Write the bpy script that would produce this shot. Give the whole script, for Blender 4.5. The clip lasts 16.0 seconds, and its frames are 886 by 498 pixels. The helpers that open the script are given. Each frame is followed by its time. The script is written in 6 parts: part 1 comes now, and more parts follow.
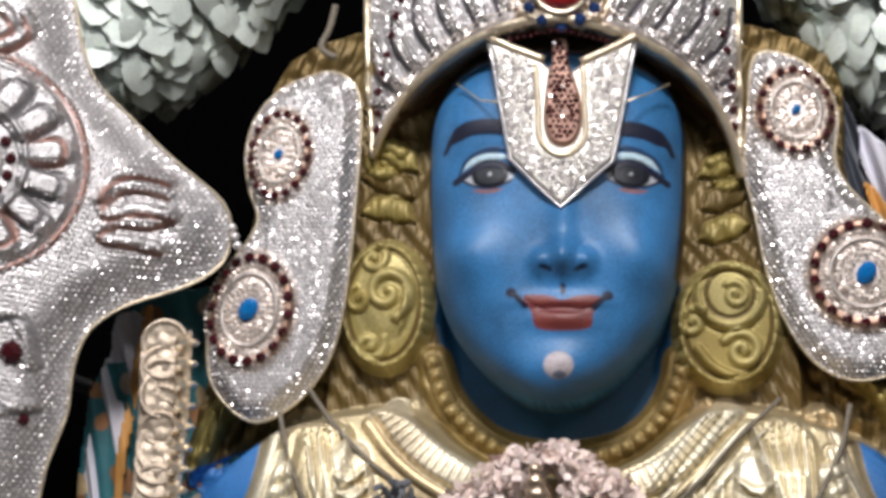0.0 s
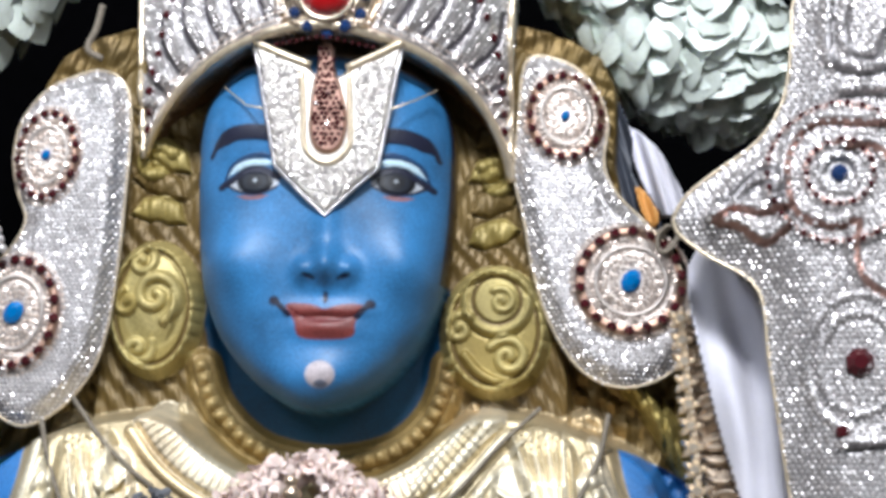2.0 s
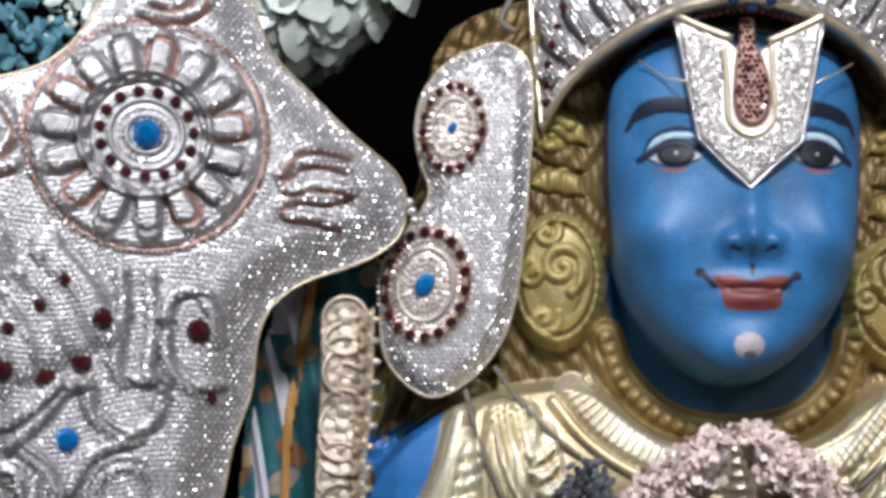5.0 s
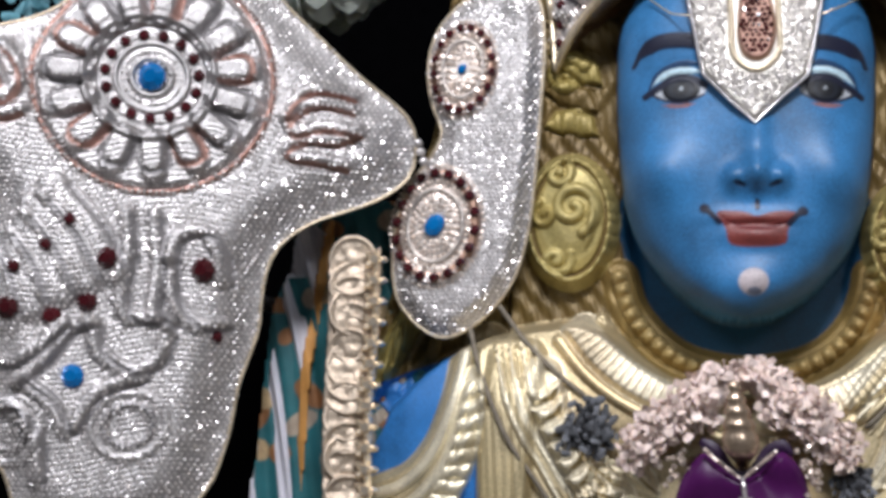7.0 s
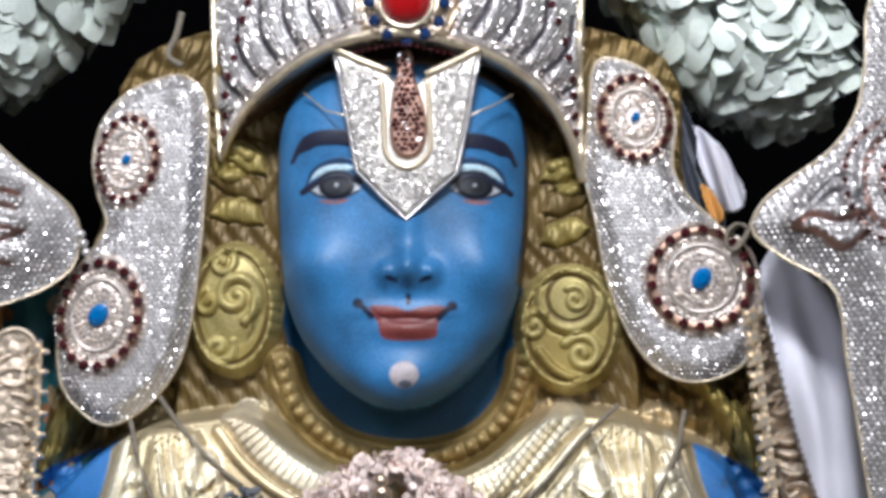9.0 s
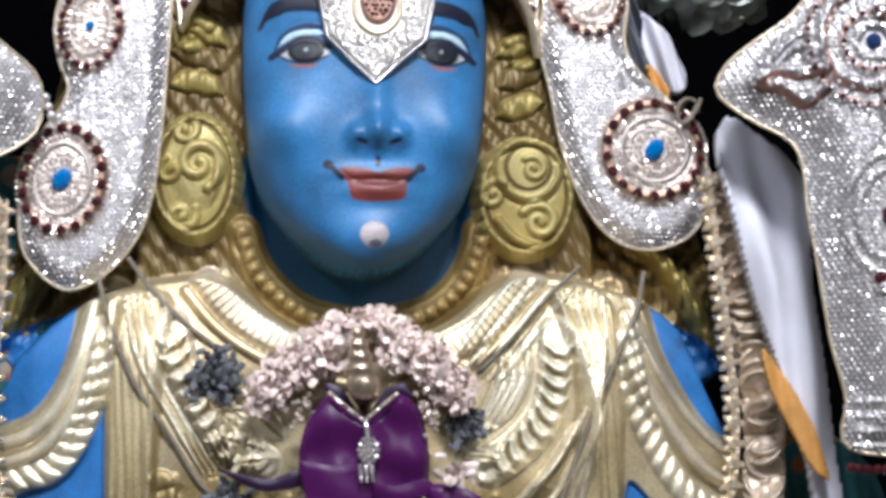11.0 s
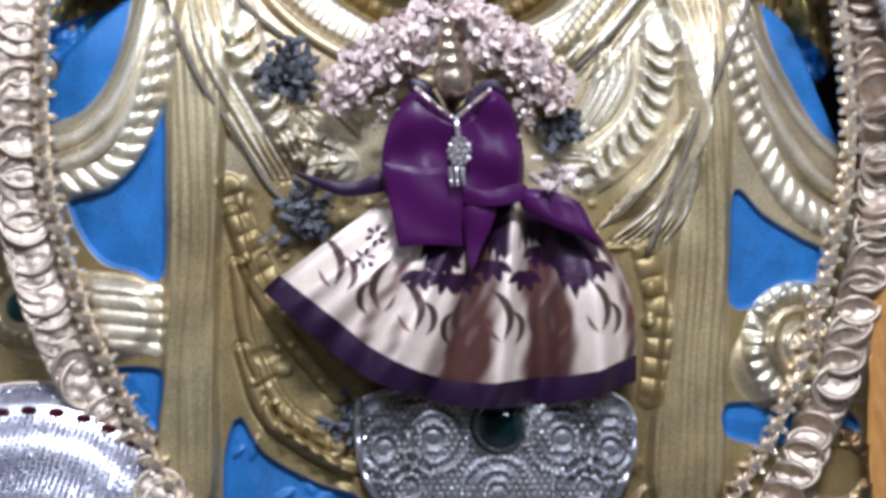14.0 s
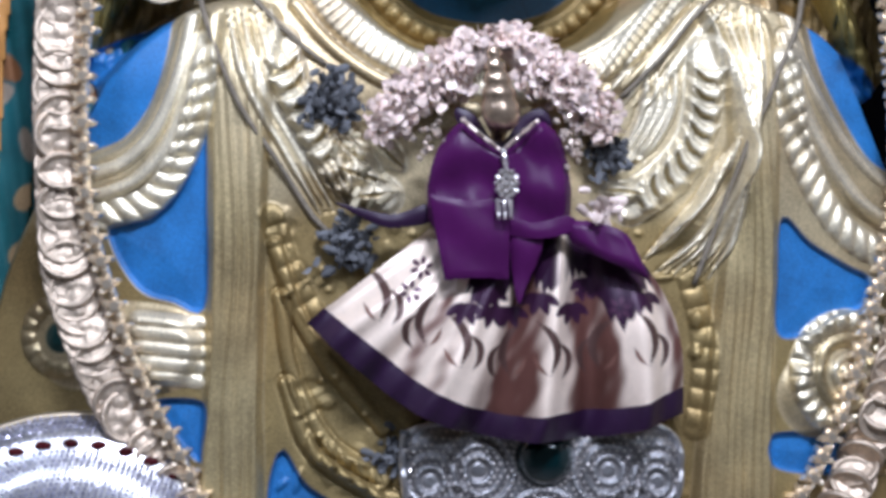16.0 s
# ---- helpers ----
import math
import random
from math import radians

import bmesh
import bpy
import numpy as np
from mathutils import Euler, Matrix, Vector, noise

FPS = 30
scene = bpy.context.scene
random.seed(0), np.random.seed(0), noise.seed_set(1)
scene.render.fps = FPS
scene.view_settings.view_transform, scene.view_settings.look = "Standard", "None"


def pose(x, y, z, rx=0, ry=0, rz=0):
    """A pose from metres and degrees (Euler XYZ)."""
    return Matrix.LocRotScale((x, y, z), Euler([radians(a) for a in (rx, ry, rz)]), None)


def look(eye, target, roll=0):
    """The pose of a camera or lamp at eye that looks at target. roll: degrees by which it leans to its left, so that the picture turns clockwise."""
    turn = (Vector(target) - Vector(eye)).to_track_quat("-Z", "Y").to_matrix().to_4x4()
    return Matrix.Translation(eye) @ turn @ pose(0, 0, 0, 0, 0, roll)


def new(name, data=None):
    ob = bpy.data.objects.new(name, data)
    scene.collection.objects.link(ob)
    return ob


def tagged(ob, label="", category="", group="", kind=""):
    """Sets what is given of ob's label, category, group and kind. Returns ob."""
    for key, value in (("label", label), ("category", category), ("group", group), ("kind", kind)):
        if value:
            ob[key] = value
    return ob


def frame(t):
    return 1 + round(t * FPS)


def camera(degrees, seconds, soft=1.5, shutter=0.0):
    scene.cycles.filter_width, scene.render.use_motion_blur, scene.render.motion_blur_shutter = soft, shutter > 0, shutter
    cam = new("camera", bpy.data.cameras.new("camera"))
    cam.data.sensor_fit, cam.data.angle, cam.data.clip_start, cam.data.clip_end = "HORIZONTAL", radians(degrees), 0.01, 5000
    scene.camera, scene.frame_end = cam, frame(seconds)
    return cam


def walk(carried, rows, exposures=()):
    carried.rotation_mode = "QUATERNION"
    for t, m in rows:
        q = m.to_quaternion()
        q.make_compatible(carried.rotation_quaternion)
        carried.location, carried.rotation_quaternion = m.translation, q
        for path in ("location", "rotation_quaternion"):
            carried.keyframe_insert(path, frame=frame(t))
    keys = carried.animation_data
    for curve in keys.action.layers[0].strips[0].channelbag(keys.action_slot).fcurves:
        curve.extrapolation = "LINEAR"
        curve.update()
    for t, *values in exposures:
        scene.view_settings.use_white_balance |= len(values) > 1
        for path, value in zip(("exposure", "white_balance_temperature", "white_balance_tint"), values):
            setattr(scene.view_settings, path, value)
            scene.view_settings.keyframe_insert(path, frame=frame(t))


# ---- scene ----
cam = camera(25.0, 16.0, 3.8)
PATH = [
    (0, (0.08, -1.248, 1.38), (-0.164, 0.705, 1.735), 1.3),
    (0.5, (0.122, -1.245, 1.41), (-0.133, 0.717, 1.701), 1.3),
    (1, (0.16, -1.245, 1.428), (-0.065, 0.722, 1.711), 1.2),
    (1.5, (0.167, -1.244, 1.438), (-0.008, 0.729, 1.716), 1.2),
    (2, (0.162, -1.245, 1.438), (0.021, 0.731, 1.714), 1.2),
    (2.5, (0.134, -1.25, 1.437), (0.015, 0.727, 1.713), 1.2),
    (3, (0.088, -1.255, 1.444), (-0.009, 0.725, 1.709), 1.2),
    (3.5, (0.025, -1.258, 1.449), (-0.047, 0.725, 1.696), 1.1),
    (4, (-0.02, -1.257, 1.441), (-0.092, 0.726, 1.691), 1.1),
    (4.5, (-0.081, -1.266, 1.444), (-0.157, 0.718, 1.685), 1),
    (5, (-0.127, -1.272, 1.435), (-0.229, 0.71, 1.678), 1),
    (5.2, (-0.13, -1.272, 1.431), (-0.26, 0.709, 1.668), 0.9),
    (7.3, (0.033, -1.256, 1.398), (-0.276, 0.705, 1.636), 1.3),
    (7.5, (0.054, -1.256, 1.412), (-0.251, 0.707, 1.639), 1.2),
    (8, (0.076, -1.271, 1.438), (-0.153, 0.705, 1.643), 1),
    (8.5, (0.089, -1.286, 1.478), (-0.067, 0.699, 1.673), 1),
    (8.7, (0.089, -1.286, 1.481), (-0.044, 0.7, 1.681), 0.8),
    (10.8, (-0.038, -1.304, 1.37), (0.096, 0.676, 1.619), 0),
    (11, (-0.043, -1.301, 1.364), (0.093, 0.679, 1.607), 0.1),
    (11.5, (-0.054, -1.284, 1.328), (0.086, 0.698, 1.554), 0.2),
    (12, (-0.071, -1.271, 1.299), (0.082, 0.713, 1.492), 0.2),
    (12.5, (-0.075, -1.258, 1.288), (0.077, 0.731, 1.426), 0.3),
    (13, (-0.089, -1.234, 1.321), (0.074, 0.758, 1.396), 0.4),
    (13.5, (-0.1, -1.202, 1.306), (0.068, 0.79, 1.37), 0.3),
    (14, (-0.107, -1.181, 1.328), (0.061, 0.811, 1.341), 0.4),
    (14.5, (-0.102, -1.177, 1.383), (0.063, 0.816, 1.345), 0.4),
    (15, (-0.11, -1.164, 1.385), (0.059, 0.829, 1.341), 0.4),
    (15.5, (-0.113, -1.164, 1.385), (0.061, 0.828, 1.339), 0.4),
    (16, (-0.136, -1.165, 1.375), (0.039, 0.827, 1.337), 0.4),
]
walk(cam, [(t, look(eye, target, roll)) for t, eye, target, roll in PATH], [(0.0, -0.3, 6650, 12), (0.5, 0.08, 6350, 10), (1.5, 0.14, 6150, 9), (3.5, 0.09, 6150, 10), (4.2, -0.05, 6200, 10), (5.0, -0.28, 6200, 11), (7.5, -0.28, 6350, 12), (8.5, -0.17, 6200, 10), (11.0, 0.08, 6100, 11), (11.5, 0.34, 5950, 10), (12.0, 0.18, 6000, 13), (13.0, 0.0, 5700, 14), (16.0, 0.03, 5600, 14)])

# ---- world and lamps ----
world = bpy.data.worlds.new("shrine_air")
scene.world = world
world.use_nodes = True
world.node_tree.nodes["Background"].inputs[0].default_value = (0.9, 0.95, 1.0, 1)
world.node_tree.nodes["Background"].inputs[1].default_value = 0.035


def area_lamp(name, eye, target, size, watts, colour):
    data = bpy.data.lights.new(name, "AREA")
    data.shape, data.size, data.size_y = "RECTANGLE", size[0], size[1]
    data.energy, data.color = watts, colour
    ob = new(name, data)
    ob.matrix_world = look(eye, target)
    return ob


area_lamp("ceiling_lamp_key", (0.08, -1.42, 2.74), (0, 0, 1.5), (0.5, 0.18), 44, (0.98, 0.98, 1.0))
# second lamp, unseen, added to light the left side
area_lamp("fill_lamp_side", (-0.95, -1.15, 2.5), (-0.2, 0, 1.5), (0.12, 0.5), 8, (0.9, 0.94, 1.0))
# unseen fill lamp, added to brighten the robe and the shell plate
area_lamp("fill_lamp_hall", (0.9, -2.3, 2.4), (0, 0, 1.45), (0.9, 0.15), 9, (0.94, 0.97, 1.0))


# ---- materials ----
def shader(name):
    mat = bpy.data.materials.new(name)
    mat.use_nodes = True
    nodes, links = mat.node_tree.nodes, mat.node_tree.links
    return mat, nodes, links, nodes["Principled BSDF"]


def add_node(nodes, kind, **inputs):
    n = nodes.new(kind)
    for key, value in inputs.items():
        n.inputs[key.replace("_", " ")].default_value = value
    return n


def grain(nodes, links, scale, detail=4.0):
    coord = nodes.new("ShaderNodeTexCoord")
    tex = add_node(nodes, "ShaderNodeTexNoise", Scale=scale, Detail=detail)
    links.new(coord.outputs["Object"], tex.inputs["Vector"])
    return tex


def varied(nodes, links, source, amount, scale, scale2):
    """Multiplies a colour by noise at two scales."""
    a, b = grain(nodes, links, scale), grain(nodes, links, scale2)
    s = nodes.new("ShaderNodeMath"); s.operation = "ADD"
    links.new(a.outputs[0], s.inputs[0]); links.new(b.outputs[0], s.inputs[1])
    r = add_node(nodes, "ShaderNodeMapRange")
    r.inputs[1].default_value, r.inputs[2].default_value = 0.7, 1.3
    r.inputs[3].default_value, r.inputs[4].default_value = 1 - amount, 1 + amount * 0.6
    links.new(s.outputs[0], r.inputs[0])
    m = nodes.new("ShaderNodeVectorMath"); m.operation = "SCALE"
    links.new(source, m.inputs[0]); links.new(r.outputs[0], m.inputs["Scale"])
    return m.outputs[0], a, b


def bump_of(nodes, links, tex_out, strength, distance, bsdf):
    b = add_node(nodes, "ShaderNodeBump", Strength=strength, Distance=distance)
    links.new(tex_out, b.inputs["Height"])
    links.new(b.outputs[0], bsdf.inputs["Normal"])
    return b


def painted(name, rough_paint, rough_metal, amount=0.25, scale=60, fine=600, bump=0.3, depth=0.0006, specular=0.4, stain=0.0):
    """Paint and metal leaf, laid on by the mesh's own colours."""
    mat, nodes, links, bsdf = shader(name)
    col = nodes.new("ShaderNodeAttribute"); col.attribute_name = "paint"
    met = nodes.new("ShaderNodeAttribute"); met.attribute_name = "metal"
    out, a, b = varied(nodes, links, col.outputs["Color"], amount, scale, fine)
    if stain:
        blot = grain(nodes, links, 7.0, 6.0)
        ramp = add_node(nodes, "ShaderNodeMapRange")
        ramp.inputs[1].default_value, ramp.inputs[2].default_value = 0.48, 0.68
        ramp.inputs[4].default_value = stain
        links.new(blot.outputs[0], ramp.inputs[0])
        by = nodes.new("ShaderNodeMath"); by.operation = "MULTIPLY"
        links.new(ramp.outputs[0], by.inputs[0]); links.new(met.outputs["Fac"], by.inputs[1])
        mix = nodes.new("ShaderNodeMix"); mix.data_type = "RGBA"; mix.blend_type = "MULTIPLY"
        links.new(by.outputs[0], mix.inputs[0]); links.new(out, mix.inputs[6])
        mix.inputs[7].default_value = (0.62, 0.43, 0.24, 1)
        out = mix.outputs[2]
    links.new(out, bsdf.inputs["Base Color"])
    links.new(met.outputs["Fac"], bsdf.inputs["Metallic"])
    r = add_node(nodes, "ShaderNodeMapRange")
    r.inputs[3].default_value, r.inputs[4].default_value = rough_paint, rough_metal
    links.new(met.outputs["Fac"], r.inputs[0])
    links.new(r.outputs[0], bsdf.inputs["Roughness"])
    bsdf.inputs["Specular IOR Level"].default_value = specular
    bump_of(nodes, links, b.outputs[0], bump, depth, bsdf)
    return mat


def plain(name, colour, rough, metal=0.0, amount=0.2, scale=80, fine=700, bump=0.2, depth=0.0005, by_piece=0.0, coat=0.0, through_light=0.0, specular=0.5):
    mat, nodes, links, bsdf = shader(name)
    rgb = nodes.new("ShaderNodeRGB"); rgb.outputs[0].default_value = (*colour, 1)
    source = rgb.outputs[0]
    if by_piece:
        geo = nodes.new("ShaderNodeNewGeometry")
        info = nodes.new("ShaderNodeObjectInfo")
        s = nodes.new("ShaderNodeMath"); s.operation = "ADD"
        links.new(geo.outputs["Random Per Island"], s.inputs[0]); links.new(info.outputs["Random"], s.inputs[1])
        r = add_node(nodes, "ShaderNodeMapRange")
        r.inputs[2].default_value = 2.0
        r.inputs[3].default_value, r.inputs[4].default_value = 1 - by_piece, 1 + by_piece
        links.new(s.outputs[0], r.inputs[0])
        m = nodes.new("ShaderNodeVectorMath"); m.operation = "SCALE"
        links.new(source, m.inputs[0]); links.new(r.outputs[0], m.inputs["Scale"])
        source = m.outputs[0]
    out, a, b = varied(nodes, links, source, amount, scale, fine)
    links.new(out, bsdf.inputs["Base Color"])
    bsdf.inputs["Roughness"].default_value, bsdf.inputs["Metallic"].default_value = rough, metal
    bsdf.inputs["Coat Weight"].default_value = coat
    bsdf.inputs["Specular IOR Level"].default_value = specular
    if through_light:
        bsdf.inputs["Subsurface Weight"].default_value = through_light
        bsdf.inputs["Subsurface Radius"].default_value = (0.004, 0.004, 0.003)
    if bump:
        bump_of(nodes, links, b.outputs[0], bump, depth, bsdf)
    return mat


M_STATUE = painted("statue_paint_and_gilding", 0.46, 0.46, amount=0.42, scale=34, fine=700, bump=0.3, specular=0.48, stain=0.8)
M_FOIL = painted("beaten_silver_foil", 0.45, 0.42, amount=0.3, scale=70, fine=1100, bump=0.5)
M_STONE = plain("clear_rhinestone", (0.71, 0.675, 0.665), 0.34, 0.7, amount=0.1, bump=0, by_piece=0.22)
M_STONE_WARM = plain("warm_rhinestone", (0.74, 0.64, 0.57), 0.34, 0.7, amount=0.1, bump=0, by_piece=0.3)
M_RUBY = plain("dark_red_glass", (0.05, 0.007, 0.01), 0.12, 0.0, amount=0.2, bump=0, by_piece=0.5, coat=0.5)
M_RED_GEM = plain("red_glass_cabochon", (0.35, 0.006, 0.008), 0.06, 0.0, amount=0.1, bump=0, coat=1.0)
M_BLUE_GEM = plain("sky_blue_glass", (0.003, 0.17, 0.5), 0.08, 0.3, amount=0.1, bump=0, by_piece=0.3, coat=1.0)
M_NAVY_GEM = plain("navy_glass", (0.01, 0.03, 0.1), 0.1, 0.0, amount=0.1, bump=0, by_piece=0.4, coat=1.0)
M_GREEN_GEM = plain("dark_green_glass", (0.002, 0.015, 0.018), 0.06, 0.0, amount=0.1, bump=0, coat=1.0)
M_TRIM = plain("worn_gold_edge", (0.62, 0.52, 0.38), 0.4, 0.7, amount=0.3)
M_PALE_TRIM = plain("pale_gold_edge", (0.8, 0.68, 0.5), 0.35, 0.7, amount=0.25)
M_COIN = plain("gilt_coin", (0.62, 0.51, 0.4), 0.46, 0.7, amount=0.4, scale=2.5, fine=14, bump=0.15, depth=0.05, by_piece=0.25)
M_CHAIN = plain("gilt_claw_setting", (0.9, 0.78, 0.62), 0.25, 0.8, amount=0.2, bump=0)
M_PETAL = plain("pale_mint_petal", (0.76, 0.83, 0.76), 0.32, 0.0, amount=0.25, scale=30, bump=0.2, by_piece=0.4, through_light=0.3)
M_CREAM_PETAL = plain("creamy_pink_flower", (0.86, 0.71, 0.65), 0.45, 0.0, amount=0.35, bump=0.3, by_piece=0.4, through_light=0.3)
M_DRIED = plain("dried_grey_flower", (0.13, 0.135, 0.15), 0.85, 0.0, amount=0.5, by_piece=0.7)
M_STALE = plain("ivory_dried_petal", (0.6, 0.53, 0.36), 0.55, 0.0, amount=0.35, by_piece=0.4)
M_BRASS = painted("polished_brass", 0.4, 0.25, amount=0.3, scale=150)
M_DRESS = painted("satin_brocade", 0.36, 0.33, specular=0.3, amount=0.18, scale=60, fine=1500, bump=0.25, depth=0.0003)
M_SATIN = plain("plum_satin", (0.062, 0.007, 0.07), 0.36, 0.0, amount=0.3, scale=40, fine=1800, bump=0.2, depth=0.0003, specular=0.25)
M_HEM = plain("dark_plum_border", (0.022, 0.006, 0.032), 0.45, 0.0, amount=0.25, scale=40, fine=1800, bump=0.2, depth=0.0003)
M_CORD = plain("dull_cotton_cord", (0.2, 0.17, 0.13), 0.85, 0.0, amount=0.4, scale=300)
M_WHITE_CLOTH = plain("white_cotton_cloth", (0.66, 0.65, 0.72), 0.75, 0.0, amount=0.12, scale=30, fine=1500, through_light=0.1)
M_SLATE = plain("dark_slate_silk", (0.045, 0.052, 0.07), 0.42, 0.0, amount=0.4, scale=60, fine=900)
M_ORANGE = plain("orange_gold_border", (0.62, 0.3, 0.08), 0.5, 0.2, amount=0.3, scale=60, fine=1500)
M_TEAL = painted("teal_brocade", 0.5, 0.4, amount=0.35, scale=50, fine=1200, bump=0.4)
M_BLACK = plain("black_velvet_backcloth", (0.0012, 0.0012, 0.0015), 1.0, 0.0, amount=0.3, specular=0.01)
M_WALL = plain("dim_plaster", (0.36, 0.34, 0.31), 0.85, 0.0, amount=0.15, scale=4, fine=60)
M_FLOOR = plain("grey_stone_floor", (0.2, 0.19, 0.18), 0.5, 0.0, amount=0.3, scale=5, fine=80)
M_STEEL = plain("chased_silver", (0.74, 0.73, 0.76), 0.28, 0.9, amount=0.3, scale=200)

GOLD = (0.63, 0.525, 0.325)
PALE_GOLD = (0.88, 0.8, 0.61)
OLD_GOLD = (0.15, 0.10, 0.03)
AGED = (0.35, 0.265, 0.115)
EAR_GOLD = (0.32, 0.25, 0.075)
EAR_PALE = (0.46, 0.385, 0.15)
BLUE = (0.034, 0.17, 0.385)
NECK_SHADE_BLUE = (0.004, 0.052, 0.125)
INK = (0.008, 0.01, 0.03)
SILVER = (0.52, 0.50, 0.50)
TARNISH = (0.42, 0.25, 0.21)
# serves dark tarnish in creases and the shade lines beside raised bands
TARNISH_AND_SHADE = (0.3, 0.285, 0.29)


# ---- building tools ----
ROOTS = {}


def thing(name, at, label, category, group=""):
    root = new(name)
    root.empty_display_size = 0.02
    root.location = at
    ROOTS[root.name] = Vector(at)
    return tagged(root, label, category, group)


def put(name, verts, faces, mat, parent=None, label="", smooth=True, kind=""):
    """One mesh object; verts are in the world."""
    base = ROOTS[parent.name] if parent is not None else Vector((0, 0, 0))
    me = bpy.data.meshes.new(name)
    v = np.asarray(verts, dtype=float) - np.array(base)
    me.from_pydata(v.tolist(), [], faces if isinstance(faces, list) else faces.tolist())
    me.polygons.foreach_set("use_smooth", np.full(len(me.polygons), smooth))
    me.materials.append(mat)
    ob = new(name, me)
    if parent is not None:
        ob.parent = parent
        ROOTS[ob.name] = base
    if label or kind:
        tagged(ob, label, kind=kind)
    return ob


def place(name, me, at, parent, turn=None, size=(1, 1, 1), label=""):
    """A part on shared mesh data, at a place in the world."""
    ob = new(name, me)
    ob.parent = parent
    ob.matrix_basis = Matrix.LocRotScale(Vector(at) - ROOTS[parent.name], turn or Euler((0, 0, 0)), size)
    ROOTS[ob.name] = ROOTS[parent.name]
    if label:
        tagged(ob, label)
    return ob


def shared(name, verts, faces, mat, smooth=False):
    me = bpy.data.meshes.new(name)
    me.from_pydata([tuple(v) for v in verts], [], [tuple(f) for f in faces])
    me.polygons.foreach_set("use_smooth", np.full(len(me.polygons), smooth))
    me.materials.append(mat)
    return me


def curve(pts, n=40, closed=False):
    """A smooth line through a few points, evenly divided."""
    p = np.array(pts, dtype=float)
    if closed:
        q = np.vstack([p[-1], p, p[0], p[1]])
    else:
        q = np.vstack([2 * p[0] - p[1], p, 2 * p[-1] - p[-2]])
    out = []
    for i in range(1, len(q) - 2):
        for k in range(16):
            t = k / 16
            a, b, c, d = q[i - 1], q[i], q[i + 1], q[i + 2]
            out.append(0.5 * (2 * b + (c - a) * t + (2 * a - 5 * b + 4 * c - d) * t * t + (3 * b - a - 3 * c + d) * t ** 3))
    if not closed:
        out.append(q[-2])
    out = np.array(out)
    loop = np.vstack([out, out[:1]]) if closed else out
    s = np.r_[0, np.cumsum(np.linalg.norm(np.diff(loop, axis=0), axis=1))]
    at = np.linspace(0, s[-1], n + 1)[:-1] if closed else np.linspace(0, s[-1], n)
    return np.column_stack([np.interp(at, s, loop[:, k]) for k in range(p.shape[1])])


def length_of(line):
    return float(np.linalg.norm(np.diff(line, axis=0), axis=1).sum())


def step01(d, a, b):
    t = np.clip((d - a) / (b - a), 0, 1)
    return t * t * (3 - 2 * t)


